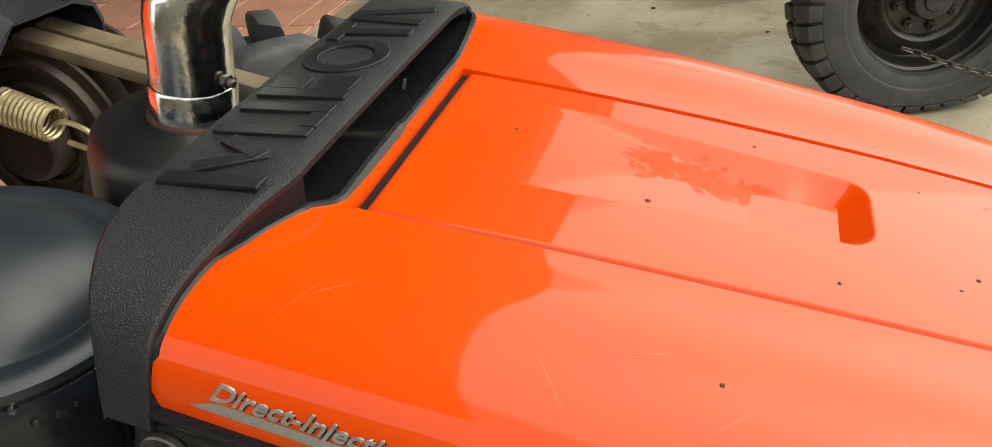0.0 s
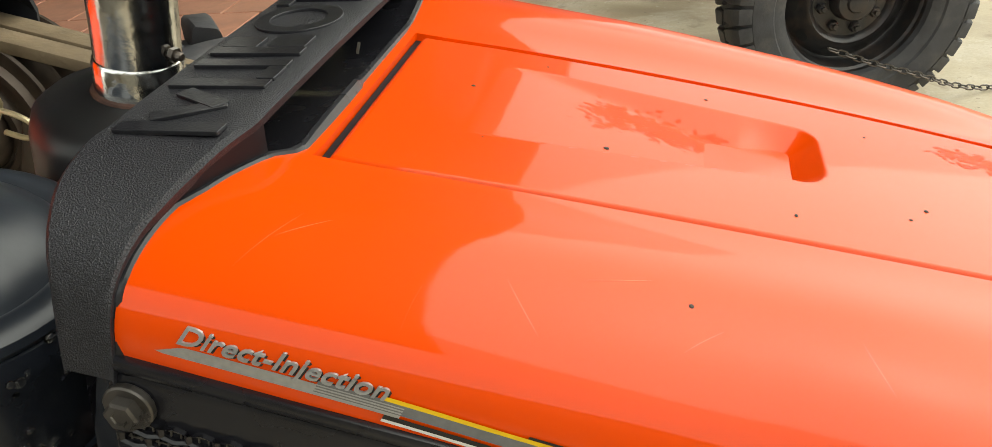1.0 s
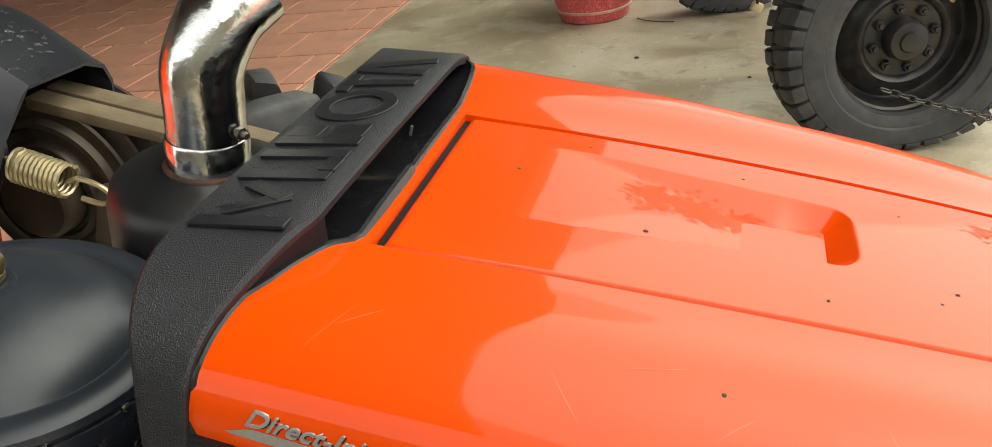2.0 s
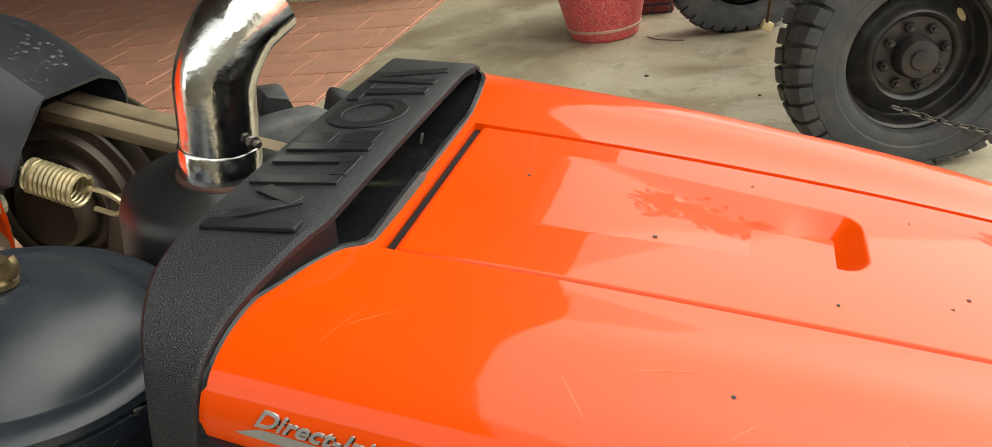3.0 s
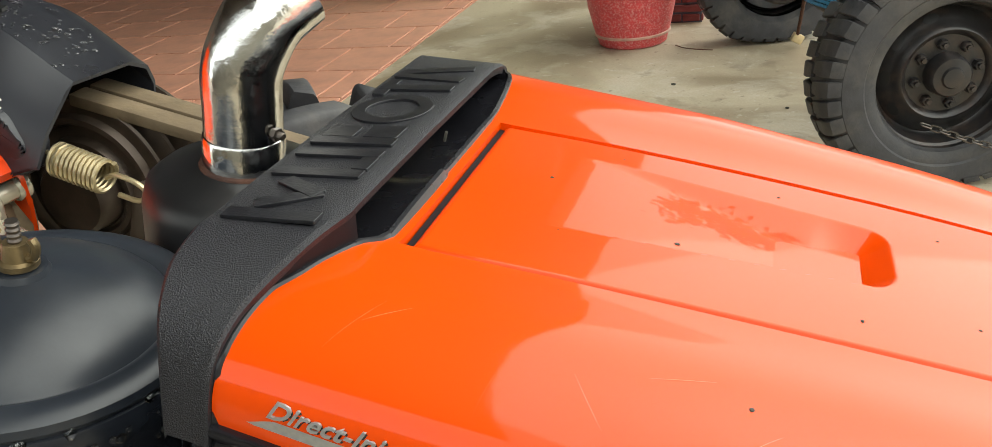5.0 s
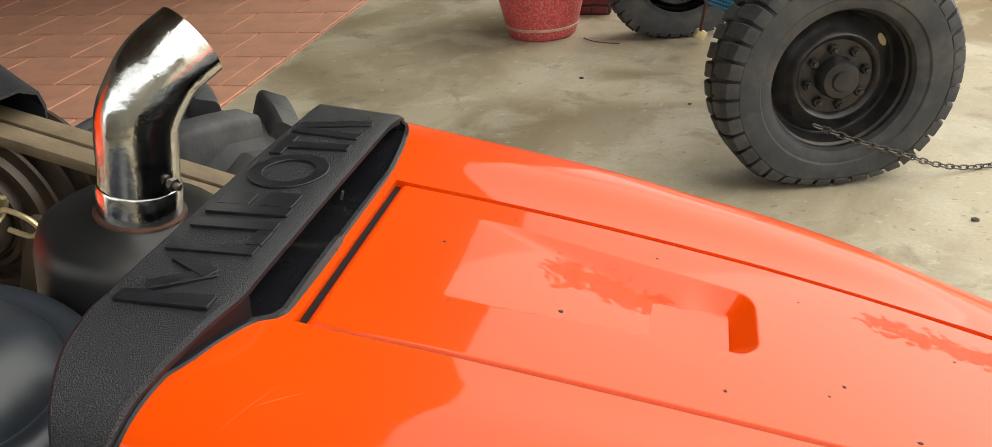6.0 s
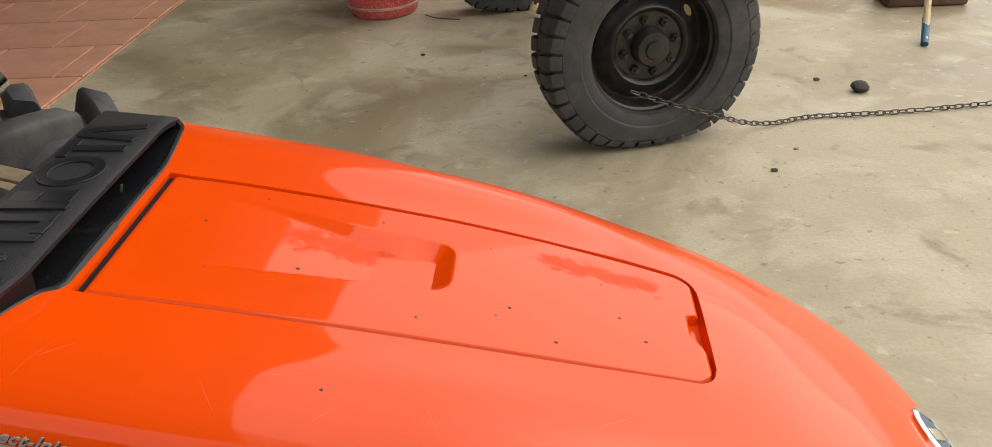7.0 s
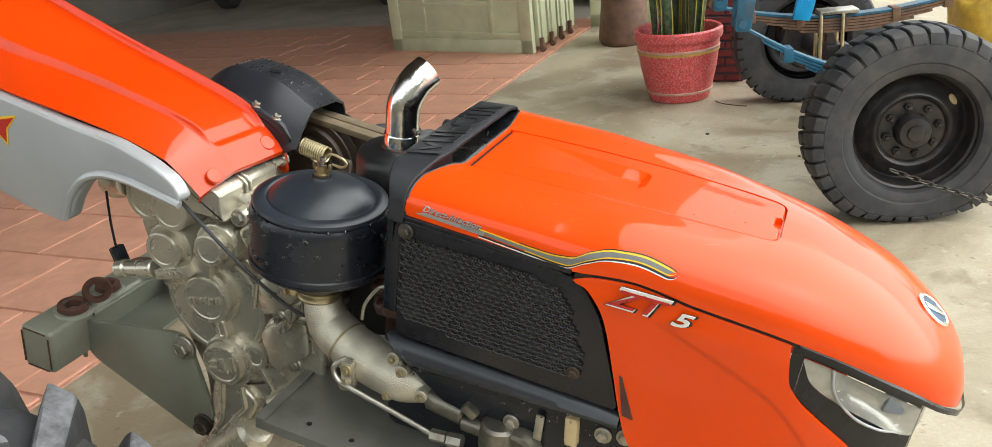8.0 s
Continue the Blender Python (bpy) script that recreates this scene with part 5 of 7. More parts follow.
# control cable and small lever
bm = bmesh.new()
pipe(bm, smooth_path([(-0.470, -0.066, -0.175), (-0.435, -0.070, -0.198), (-0.36, -0.080, -0.240), (-0.30, -0.082, -0.275), (-0.250, -0.082, -0.298), (-0.225, -0.075, -0.306)], 6), 0.0028, 8)
part("control_cable", bm, RUBBER, tractor, "thin black control cable")
bm = bmesh.new()
pipe(bm, smooth_path([(-0.632, -0.03, -0.235), (-0.624, -0.035, -0.285), (-0.613, -0.04, -0.325)], 5), 0.002, 8)
box(bm, (-0.605, -0.04, -0.342), (0.017, 0.02, 0.040), Matrix.Rotation(radians(-24), 4, "Y"), bevel=0.003)
part("cable_end", bm, BLACKPAINT, tractor, "black cable end block")
bm = bmesh.new()
lathe(bm, [(0, 0), (0.03, 0.0), (0.034, 0.01), (0.026, 0.03), (0.018, 0.06), (0.0, 0.062)], (-0.655, 0.02, -0.235), (0.8, -0.5, 0.2), 24)
part("lever_boss", bm, CAST, tractor, "grey lever boss")

# square hitch tube with rusty rings, and its bolted bracket
bm = bmesh.new()
box(bm, (-0.738, 0.09, -0.530), (0.066, 0.40, 0.082), bevel=0.008, seg=3)
hitch = part("hitch_tube", bm, GREYPAINT, tractor, "grey-green square hitch tube")
bm = bmesh.new()
for k in range(4):
    x, z, w, h = [(-0.738, -0.4935, 0.048, 0.0014), (-0.738, -0.5665, 0.048, 0.0014), (-0.7665, -0.530, 0.0014, 0.062), (-0.7095, -0.530, 0.0014, 0.062)][k]
    box(bm, (x, -0.1105, z), (w, 0.003, h), bevel=0.001)
part("weld_seam", bm, RUST, hitch, "rust-edged weld")
for y, rr in [(-0.035, 0.025), (0.045, 0.021), (0.13, 0.025)]:
    bm = bmesh.new()
    lathe(bm, [(rr - 0.012, -0.5), (rr - 0.012, -0.486), (rr - 0.008, -0.483), (rr, -0.485), (rr + 0.001, -0.494), (rr - 0.002, -0.5)], (-0.728, y, 0.010), (0, 0, 1), 32)
    part("ring", bm, RUST, hitch, "rusty ring")
    bm = bmesh.new()
    lathe(bm, [(rr + 0.008, -0.5), (rr + 0.005, -0.495), (rr - 0.002, -0.493)], (-0.728, y, 0.010), (0, 0, 1), 32)
    part("weld_collar", bm, GREYPAINT, hitch)
bm = bmesh.new()
lathe(bm, [(0.014, -0.004), (0.023, -0.005), (0.025, 0), (0.023, 0.005), (0.014, 0.004), (0.014, -0.004)], (-0.708, 0.002, -0.460), (0.75, -0.6, 0.1), 28)
part("ring", bm, RUST, hitch, "rusty ring standing on edge")
bm = bmesh.new()
rod(bm, (-0.70, 0.03, -0.590), (-0.70, 0.03, -0.565), 0.018, seg=16)
part("pin_end", bm, RUST, hitch)
bm = bmesh.new()
slab(bm, rounded([(-0.712, -0.506), (-0.514, -0.463), (-0.490, -0.470), (-0.443, -0.612), (-0.450, -0.652), (-0.488, -0.660), (-0.694, -0.582), (-0.710, -0.568)], 0.012), -0.030, -0.020, bevel=0.002)
bracket = part("bracket_plate", bm, GREYPAINT, tractor, "grey-green steel bracket plate")
bm = bmesh.new()
slab(bm, rounded([(-0.715, -0.505), (-0.530, -0.470), (-0.505, -0.480), (-0.455, -0.625), (-0.462, -0.665), (-0.50, -0.672), (-0.702, -0.590)], 0.012), 0.16, 0.17, bevel=0.002)
part("far_plate", bm, GREYPAINT, bracket)
bm = bmesh.new()
box(bm, (-0.655, 0.07, -0.535), (0.12, 0.17, 0.006), Matrix.Rotation(radians(-13), 4, "Y"), bevel=0.001)
part("top_plate", bm, GREYPAINT, bracket)
bm = bmesh.new()
pipe(bm, smooth_path([(-0.718, -0.028, -0.515), (-0.716, -0.031, -0.545), (-0.718, -0.03, -0.585)], 5), 0.004, 8)
pipe(bm, [(-0.705, -0.015, -0.500), (-0.705, 0.15, -0.500)], 0.004, 8)
part("weld_seam", bm, GREYPAINT, bracket)
bolt("bracket_bolt", (-0.496, -0.031, -0.484), (0, -1, 0), 0.015, bracket)
bolt("bracket_bolt", (-0.462, -0.031, -0.633), (0, -1, 0), 0.015, bracket, PULLEY)

# engine bed: dark plates, a bent duct under the grille, pump and pipes
bm = bmesh.new()
slab(bm, rounded([(-0.250, -0.428), (0.34, -0.428), (0.34, -0.443), (-0.250, -0.443)], 0.002), -0.175, 0.16)
bed = part("engine_bed", bm, DARKGREY, tractor, "dark grey engine bed plate")
bm = bmesh.new()
box(bm, (-0.244, -0.060, -0.4265), (0.016, 0.23, 0.004), bevel=0.001)
part("bed_edge", bm, DARKGREY, bed)
# black discs on the plate paint the dark inside of two holes
for x, y in [(-0.179, -0.148), (-0.110, -0.149)]:
    bm = bmesh.new()
    lathe(bm, [(0.0042, 0.0006), (0.0036, 0.0008), (0, 0.0008)], (x, y, -0.428), (0, 0, 1), 18)
    part("bed_hole_shade", bm, BLACKFOIL, bed, "flat black disc standing for the shade in a hole")
rows = []
for i in range(41):
    f = i / 40
    x = -0.058 + 0.305 * f
    top, low = -0.220 - 0.003 * f, -0.255 + 0.013 * f
    cut = 0.02 * (1 - sstep(0, 0.12, f))
    rows.append([(x, -0.150, top - 0.006), (x, -0.154, top - 0.001), (x, -0.164, top), (x + cut * 0.2, -0.170, top - 0.003), (x + cut, -0.176, (top + low) / 2), (x + cut * 2, -0.174, low + 0.004), (x + cut * 2.4, -0.168, low), (x + cut * 2.4, -0.15, low - 0.003)])
bm = bmesh.new()
grid(bm, rows)
duct = part("duct", bm, SLATE, tractor, "bent black sheet-metal duct with water drops", smooth=50)
bm = bmesh.new()
slab(bm, rounded([(-0.035, -0.268), (0.255, -0.244), (0.275, -0.31), (0.13, -0.325), (0.02, -0.305)], 0.006), -0.150, -0.140, bevel=0.001)
pump_plate = part("pump_plate", bm, BLACKPAINT, tractor, "black plate behind the pump")
bm = bmesh.new()
box(bm, (0.193, -0.157, -0.275), (0.017, 0.014, 0.042), Matrix.Rotation(radians(-6), 4, "Y"), bevel=0.004)
part("knob", bm, IVORY, pump_plate, "yellowed plastic knob")
bm = bmesh.new()
box(bm, (0.152, -0.157, -0.288), (0.011, 0.003, 0.038), bevel=0.001)
part("tab", bm, STEEL, pump_plate)
for p in [(0.115, -0.152, -0.299), (0.230, -0.152, -0.271), (0.256, -0.152, -0.264)]:
    bolt("plate_bolt", p, (0, -1, 0), 0.0075, pump_plate)
bm = bmesh.new()
rod(bm, (-0.005, -0.135, -0.318), (0.05, -0.14, -0.322), 0.016, seg=18, bevel=0.003)
rod(bm, (0.05, -0.145, -0.33), (0.085, -0.15, -0.325), 0.012, seg=18, bevel=0.002)
rod(bm, (0.10, -0.152, -0.345), (0.10, -0.152, -0.305), 0.024, seg=24, bevel=0.004)
rod(bm, (0.13, -0.160, -0.335), (0.135, -0.13, -0.325), 0.028, seg=24, bevel=0.004)
box(bm, (0.06, -0.15, -0.302), (0.022, 0.02, 0.014), Matrix.Rotation(radians(30), 4, "Y"), bevel=0.003)
pump = part("fuel_pump", bm, PUMPMETAL, tractor, "grey cast fuel pump with fittings")
for p, q, r in [((0.012, -0.158, -0.358), (0.034, -0.158, -0.355), 0.0085), ((0.036, -0.158, -0.355), (0.056, -0.158, -0.352), 0.0095)]:
    bm = bmesh.new()
    lathe(bm, [(0, 0), (r, 0), (r, (Vector(q) - Vector(p)).length), (0, (Vector(q) - Vector(p)).length)], p, Vector(q) - Vector(p), 6)
    part("pipe_nut", bm, STEEL, pump, smooth=20)
bm = bmesh.new()
pipe(bm, smooth_path([(-0.128, -0.140, -0.300), (-0.139, -0.148, -0.308), (-0.141, -0.150, -0.320), (-0.130, -0.153, -0.331), (-0.112, -0.155, -0.334), (-0.053, -0.156, -0.345), (0.014, -0.158, -0.358)], 6), 0.0038, 10)
part("fuel_line", bm, STEEL, tractor, "thin steel fuel line")
bm = bmesh.new()
pipe(bm, smooth_path([(-0.118, -0.12, -0.245), (-0.116, -0.12, -0.225), (-0.108, -0.12, -0.207), (-0.095, -0.12, -0.189), (-0.082, -0.12, -0.185), (-0.066, -0.12, -0.190)], 6), 0.0024, 10)
part("fuel_line", bm, STEEL, tractor, "thin pale pipe")
bm = bmesh.new()
box(bm, (-0.09, 0.03, -0.27), (0.07, 0.16, 0.12), bevel=0.015)
for p, q, r in [((-0.125, -0.075, -0.222), (-0.085, -0.085, -0.205), 0.010), ((-0.115, -0.08, -0.245), (-0.07, -0.09, -0.235), 0.012), ((-0.10, -0.085, -0.185), (-0.085, -0.09, -0.225), 0.009), ((-0.118, -0.06, -0.20), (-0.118, -0.07, -0.255), 0.010), ((-0.085, -0.10, -0.225), (-0.082, -0.112, -0.225), 0.013)]:
    rod(bm, p, q, r, seg=14, bevel=0.003)
part("cylinder_head", bm, OILYIRON, tractor, "oily rust-brown engine head")
bm = bmesh.new()
box(bm, (0.12, 0.02, -0.34), (0.42, 0.24, 0.17), bevel=0.02)
part("crankcase", bm, BLACKPAINT, tractor, "dark engine crankcase")
bm = bmesh.new()
box(bm, (-0.07, 0.0, -0.12), (0.02, 0.28, 0.17), bevel=0.004)
part("rear_shroud", bm, BLACKPAINT, tractor, "black shroud behind the cowl")

OFFS[tractor.name] = FRAME
# belts, pulleys and tension spring on the far side
PY = 0.235
bm = bmesh.new()
prof = [(0, -0.036), (0.038, -0.036), (0.041, -0.040), (0.046, -0.040), (0.049, -0.032), (0.058, -0.031), (0.061, -0.037), (0.066, -0.037), (0.069, -0.031), (0.078, -0.031)]
for k in range(3):
    y = -0.033 + 0.022 * k
    prof += [(0.082, y), (0.084, y + 0.002), (0.068, y + 0.009), (0.068, y + 0.013), (0.084, y + 0.020)]
prof += [(0.082, 0.037), (0, 0.037)]
lathe(bm, prof, (-0.398, PY, -0.200), (0, 1, 0), 56)
pulley = part("belt_pulley", bm, PULLEY, tractor, "grooved oil-stained belt pulley")
bm = bmesh.new()
lathe(bm, [(0, -0.06), (0.03, -0.06), (0.034, -0.055), (0.036, -0.035)], (-0.398, PY, -0.200), (0, 1, 0), 28)
part("pulley_hub", bm, PULLEY, pulley)
bm = bmesh.new()
lathe(bm, [(0, -0.03), (0.05, -0.03), (0.054, -0.026), (0.046, -0.012), (0.054, 0.0), (0.05, 0.004), (0, 0.004)], (-0.455, 0.14, -0.205), (0, 1, 0), 36)
part("idler_pulley", bm, BELT, tractor, "worn tan idler pulley")
for k in range(2):
    bm = bmesh.new()
    y = PY - 0.022 + 0.026 * k
    slab(bm, [(-0.41, -0.114), (-0.05, -0.134), (-0.05, -0.145), (-0.41, -0.125)], y - 0.011, y + 0.011, bevel=0.002)
    part("belt", bm, BELT, pulley, "worn tan drive belt")
    bm = bmesh.new()
    slab(bm, [(-0.41, -0.268), (-0.05, -0.31), (-0.05, -0.321), (-0.41, -0.279)], y - 0.011, y + 0.011, bevel=0.002)
    part("belt", bm, BELT, pulley, "worn tan drive belt")
bm = bmesh.new()
A, B = Vector((-0.372, 0.14, -0.139)), Vector((-0.328, 0.14, -0.1445))
ax = (B - A).normalized()
u = ax.orthogonal().normalized()
w = ax.cross(u)
hel = [A + (B - A) * (k / 132) + 0.0125 * (math.cos(k * 2 * math.pi / 12) * u + math.sin(k * 2 * math.pi / 12) * w) for k in range(133)]
pipe(bm, hel, 0.0021, 6)
spring = part("tension_spring", bm, BRASSY, tractor, "brassy coil tension spring")
bm = bmesh.new()
pipe(bm, smooth_path([(-0.395, 0.14, -0.130), (-0.378, 0.14, -0.136), (-0.372, 0.145, -0.139)], 5), 0.002, 8)
part("spring_hook", bm, BRASSY, spring)
bm = bmesh.new()
pipe(bm, smooth_path([(-0.328, 0.140, -0.1445), (-0.318, 0.140, -0.140), (-0.300, 0.140, -0.143), (-0.292, 0.14, -0.150), (-0.300, 0.14, -0.158), (-0.318, 0.14, -0.157)], 6), 0.0022, 8)
part("spring_hook", bm, BRASSY, spring)
bm = bmesh.new()
slab(bm, rounded([(-0.312, -0.150), (-0.292, -0.150), (-0.30, -0.30), (-0.34, -0.30)], 0.006), 0.150, 0.160, bevel=0.002)
part("tension_arm", bm, PULLEY, tractor, "dark tension arm")

# black belt guard: a hood of bent sheet over the pulley
rows = []
gy0, gy1 = 0.118, 0.262
for i in range(29):
    f = i / 28
    x = -0.60 + 0.232 * f
    ztop = hermite([0, 0.12, 0.40, 0.62, 1.0], [-0.145, -0.080, -0.042, -0.045, -0.082])(f)
    zlow = -0.150 - 0.01 * math.sin(math.pi * f)
    b = 0.022
    zlow += 0.015 * sstep(0.8, 1.0, f)
    rows.append([(x, gy0 - 0.004, zlow), (x, gy0 + 0.004, ztop - 0.040), (x, gy0 + 0.010, ztop - 0.030), (x, gy0 + 0.036, ztop - 0.005), (x, gy0 + 0.046, ztop), (x, gy1 - 0.03, ztop - 0.004), (x, gy1 - 0.008, ztop - 0.014), (x, gy1, ztop - 0.03), (x, gy1, zlow)])
bm = bmesh.new()
grid(bm, rows)
r2 = [[(x, y + (0.0025 if y < 0.16 else -0.0025), z - 0.0025) for x, y, z in r] for r in rows]
grid(bm, r2)
grid(bm, [rows[-1], r2[-1]])
guard = part("belt_guard", bm, GUARDM, tractor, "black sheet-metal belt guard with rain drops", smooth=22)
bm = bmesh.new()
slab(bm, rounded([(-0.490, -0.072), (-0.440, -0.086), (-0.398, -0.101), (-0.378, -0.124), (-0.384, -0.150), (-0.45, -0.150)], 0.008), 0.117, 0.146, bevel=0.005)
part("guard_mount", bm, GUARDM, guard)
bolt("guard_bolt", (-0.449, 0.127, -0.0840), (0.3, -0.05, 1), 0.0062, guard, STEEL)
bolt("guard_bolt", (-0.412, 0.127, -0.0965), (0.3, -0.05, 1), 0.0062, guard, STEEL)
# thin black plate in place of an opening, for its shade
bm = bmesh.new()
box(bm, (-0.455, 0.185, -0.0450), (0.018, 0.010, 0.003), Matrix.Rotation(radians(20), 4, "Z"))
part("guard_hole_shade", bm, BLACKFOIL, guard)
bm = bmesh.new()
rnd = random.Random(8)
for k in range(170):
    f = rnd.uniform(0.2, 0.95)
    x, y = -0.60 + 0.232 * f, rnd.uniform(gy0 + 0.048, gy1 - 0.035)
    z = hermite([0, 0.12, 0.40, 0.62, 1.0], [-0.145, -0.080, -0.042, -0.045, -0.082])(f)
    s = rnd.uniform(0.0008, 0.0026)
    lathe(bm, [(s, 0), (s * 0.85, s * 0.2), (s * 0.5, s * 0.32), (0, s * 0.36)], (x, y, z - 0.0006), (0.15, 0, 1), 7, sx=rnd.uniform(0.7, 1.3))
for k in range(60):
    f = rnd.random()
    x, z = -0.04 + 0.27 * f, -0.222 - 0.02 * rnd.random()
    s = rnd.uniform(0.0006, 0.002)
    lathe(bm, [(s, 0), (s * 0.85, s * 0.3), (s * 0.5, s * 0.5), (0, s * 0.55)], (x, -0.178, z), (0, -1, 0.3), 7)
tagged(part("rain_drop", bm, WATER, guard, "small rain drops"), kind="stuff")

OFFS[tractor.name] = FRAME @ Matrix.Translation((0.004, 0.008, 0.008))
# orange handle cover with silver side guard
cov_top = hermite([-1.10, -0.88, -0.70, -0.565, -0.47, -0.43, -0.395], [0.047, 0.000, -0.042, -0.070, -0.096, -0.120, -0.152])
cov_near = hermite([-1.10, -0.79, -0.55, -0.44, -0.395], [-0.100, -0.090, -0.080, -0.072, -0.066])
cov_far = hermite([-1.10, -0.88, -0.57, -0.42, -0.395], [0.136, 0.126, 0.112, 0.110, 0.108])
cov_edge = hermite([-1.10, -0.79, -0.55, -0.45, -0.395], [-0.020, -0.074, -0.102, -0.126, -0.157])
near_ridge = hermite([-1.10, -0.782, -0.690, -0.570, -0.464, -0.395], [-0.072, -0.052, -0.034, -0.020, -0.006, 0.004])
rows = []
for i in range(86):
    x = -1.10 + 0.01 * i if i < 60 else -0.50 + 0.0042 * (i - 60)
    n0, f0, t0, e0 = cov_near(x), cov_far(x) + 0.012, cov_top(x), min(cov_edge(x), cov_top(x) - 0.02)
    r1, r2 = max(near_ridge(x), n0 + 0.012), f0 - 0.012
    fade = 1 - sstep(-0.452, -0.428, x)
    deep = 1 - sstep(-0.440, -0.426, x)
    row = []
    for k in range(261):
        g = k / 260
        y = n0 + (f0 - n0) * g
        z = t0 - (t0 - e0) * (max(0.0, r1 - y) / (r1 - n0)) ** 1.15
        z += 0.010 * fade * (math.exp(-((y - r1) / 0.0030) ** 2) + math.exp(-((y - r2) / 0.0030) ** 2))
        z -= 0.008 * deep * (sstep(r1, r1 + 0.012, y) - sstep(r2 - 0.012, r2, y))
        z -= 0.03 * sstep(r2 + 0.004, f0, y) ** 2
        row.append((x - 0.024 * (1 - g) * sstep(-0.62, -0.395, x), y, z))
    row = [(row[0][0], n0 + 0.003, e0 - 0.004)] + row + [(x, f0 + 0.001, t0 - 0.06)]
    rows.append(row)
bm = bmesh.new()
grid(bm, rows)
grid(bm, [[rows[-1][k], (rows[-1][k][0] - 0.004, rows[-1][k][1], rows[-1][k][2] - 0.008)] for k in range(len(rows[-1]))])
handle = part("handle_cover", bm, ORANGE2, tractor, "glossy orange cover over the handle mount", smooth=45)
for x, y in [(-0.419, -0.033), (-0.414, 0.089)]:
    bm = bmesh.new()
    xs_ = x + 0.024 * (cov_far(x) + 0.012 - y) / (cov_far(x) + 0.012 - cov_near(x))
    z = cov_top(xs_) - (cov_top(xs_) - cov_edge(xs_)) * (max(0.0, near_ridge(xs_) - y) / (near_ridge(xs_) - cov_near(xs_))) ** 1.15
    lathe(bm, [(0.0122, -0.004), (0.0122, 0.0012), (0.0112, 0.0022), (0, 0.0028)], (x, y, z + 0.0006), (0.62, -0.22, 0.75), 28)
    part("round_pad", bm, ORANGE2, handle)
bm = bmesh.new()
sil = [(-1.10, 0.000), (-0.79, -0.080), (-0.62, -0.100), (-0.54, -0.106), (-0.48, -0.122), (-0.440, -0.140), (-0.424, -0.164), (-0.434, -0.174), (-0.47, -0.168), (-0.52, -0.162), (-0.565, -0.168), (-0.60, -0.188), (-0.625, -0.225), (-0.637, -0.258), (-0.66, -0.268), (-0.72, -0.262), (-0.80, -0.245), (-1.10, -0.18)]
slab(bm, rounded(sil, 0.012, 3), -0.100, -0.075, bevel=0.005, seg=3)
sg = part("side_guard", bm, SILVER, tractor, "silver painted curved side guard")
bm = bmesh.new()
pipe(bm, smooth_path([(-0.426, -0.102, -0.172), (-0.47, -0.103, -0.164), (-0.52, -0.103, -0.158), (-0.568, -0.103, -0.162), (-0.606, -0.103, -0.184), (-0.634, -0.103, -0.224), (-0.646, -0.102, -0.258)], 6), 0.006, 8)
part("guard_lip", bm, SILVER, sg)
bm = bmesh.new()
slab(bm, [(-0.775, -0.130), (-0.724, -0.113), (-0.742, -0.134), (-0.745, -0.157), (-0.757, -0.147), (-0.785, -0.165)], -0.1015, -0.1005)
part("red_mark", bm, REDFOIL, sg, "red pointed mark with a gold edge")
bm = bmesh.new()
slab(bm, [(-0.778, -0.126), (-0.718, -0.108), (-0.739, -0.134), (-0.743, -0.162), (-0.760, -0.150), (-0.778, -0.140)], -0.1010, -0.1004)
part("gold_mark", bm, YELLOW, sg)
bm = bmesh.new()
box(bm, (-0.66, 0.07, -0.18), (0.20, 0.14, 0.12), bevel=0.02)
part("handle_mount", bm, BLACKPAINT, tractor, "dark handle mount under the cover")

OFFS[tractor.name] = FRAME
# wheels of the tractor, upright under the gearbox
WC = Vector((-0.585, 0, 0.392))
to_l = ML.inverted()


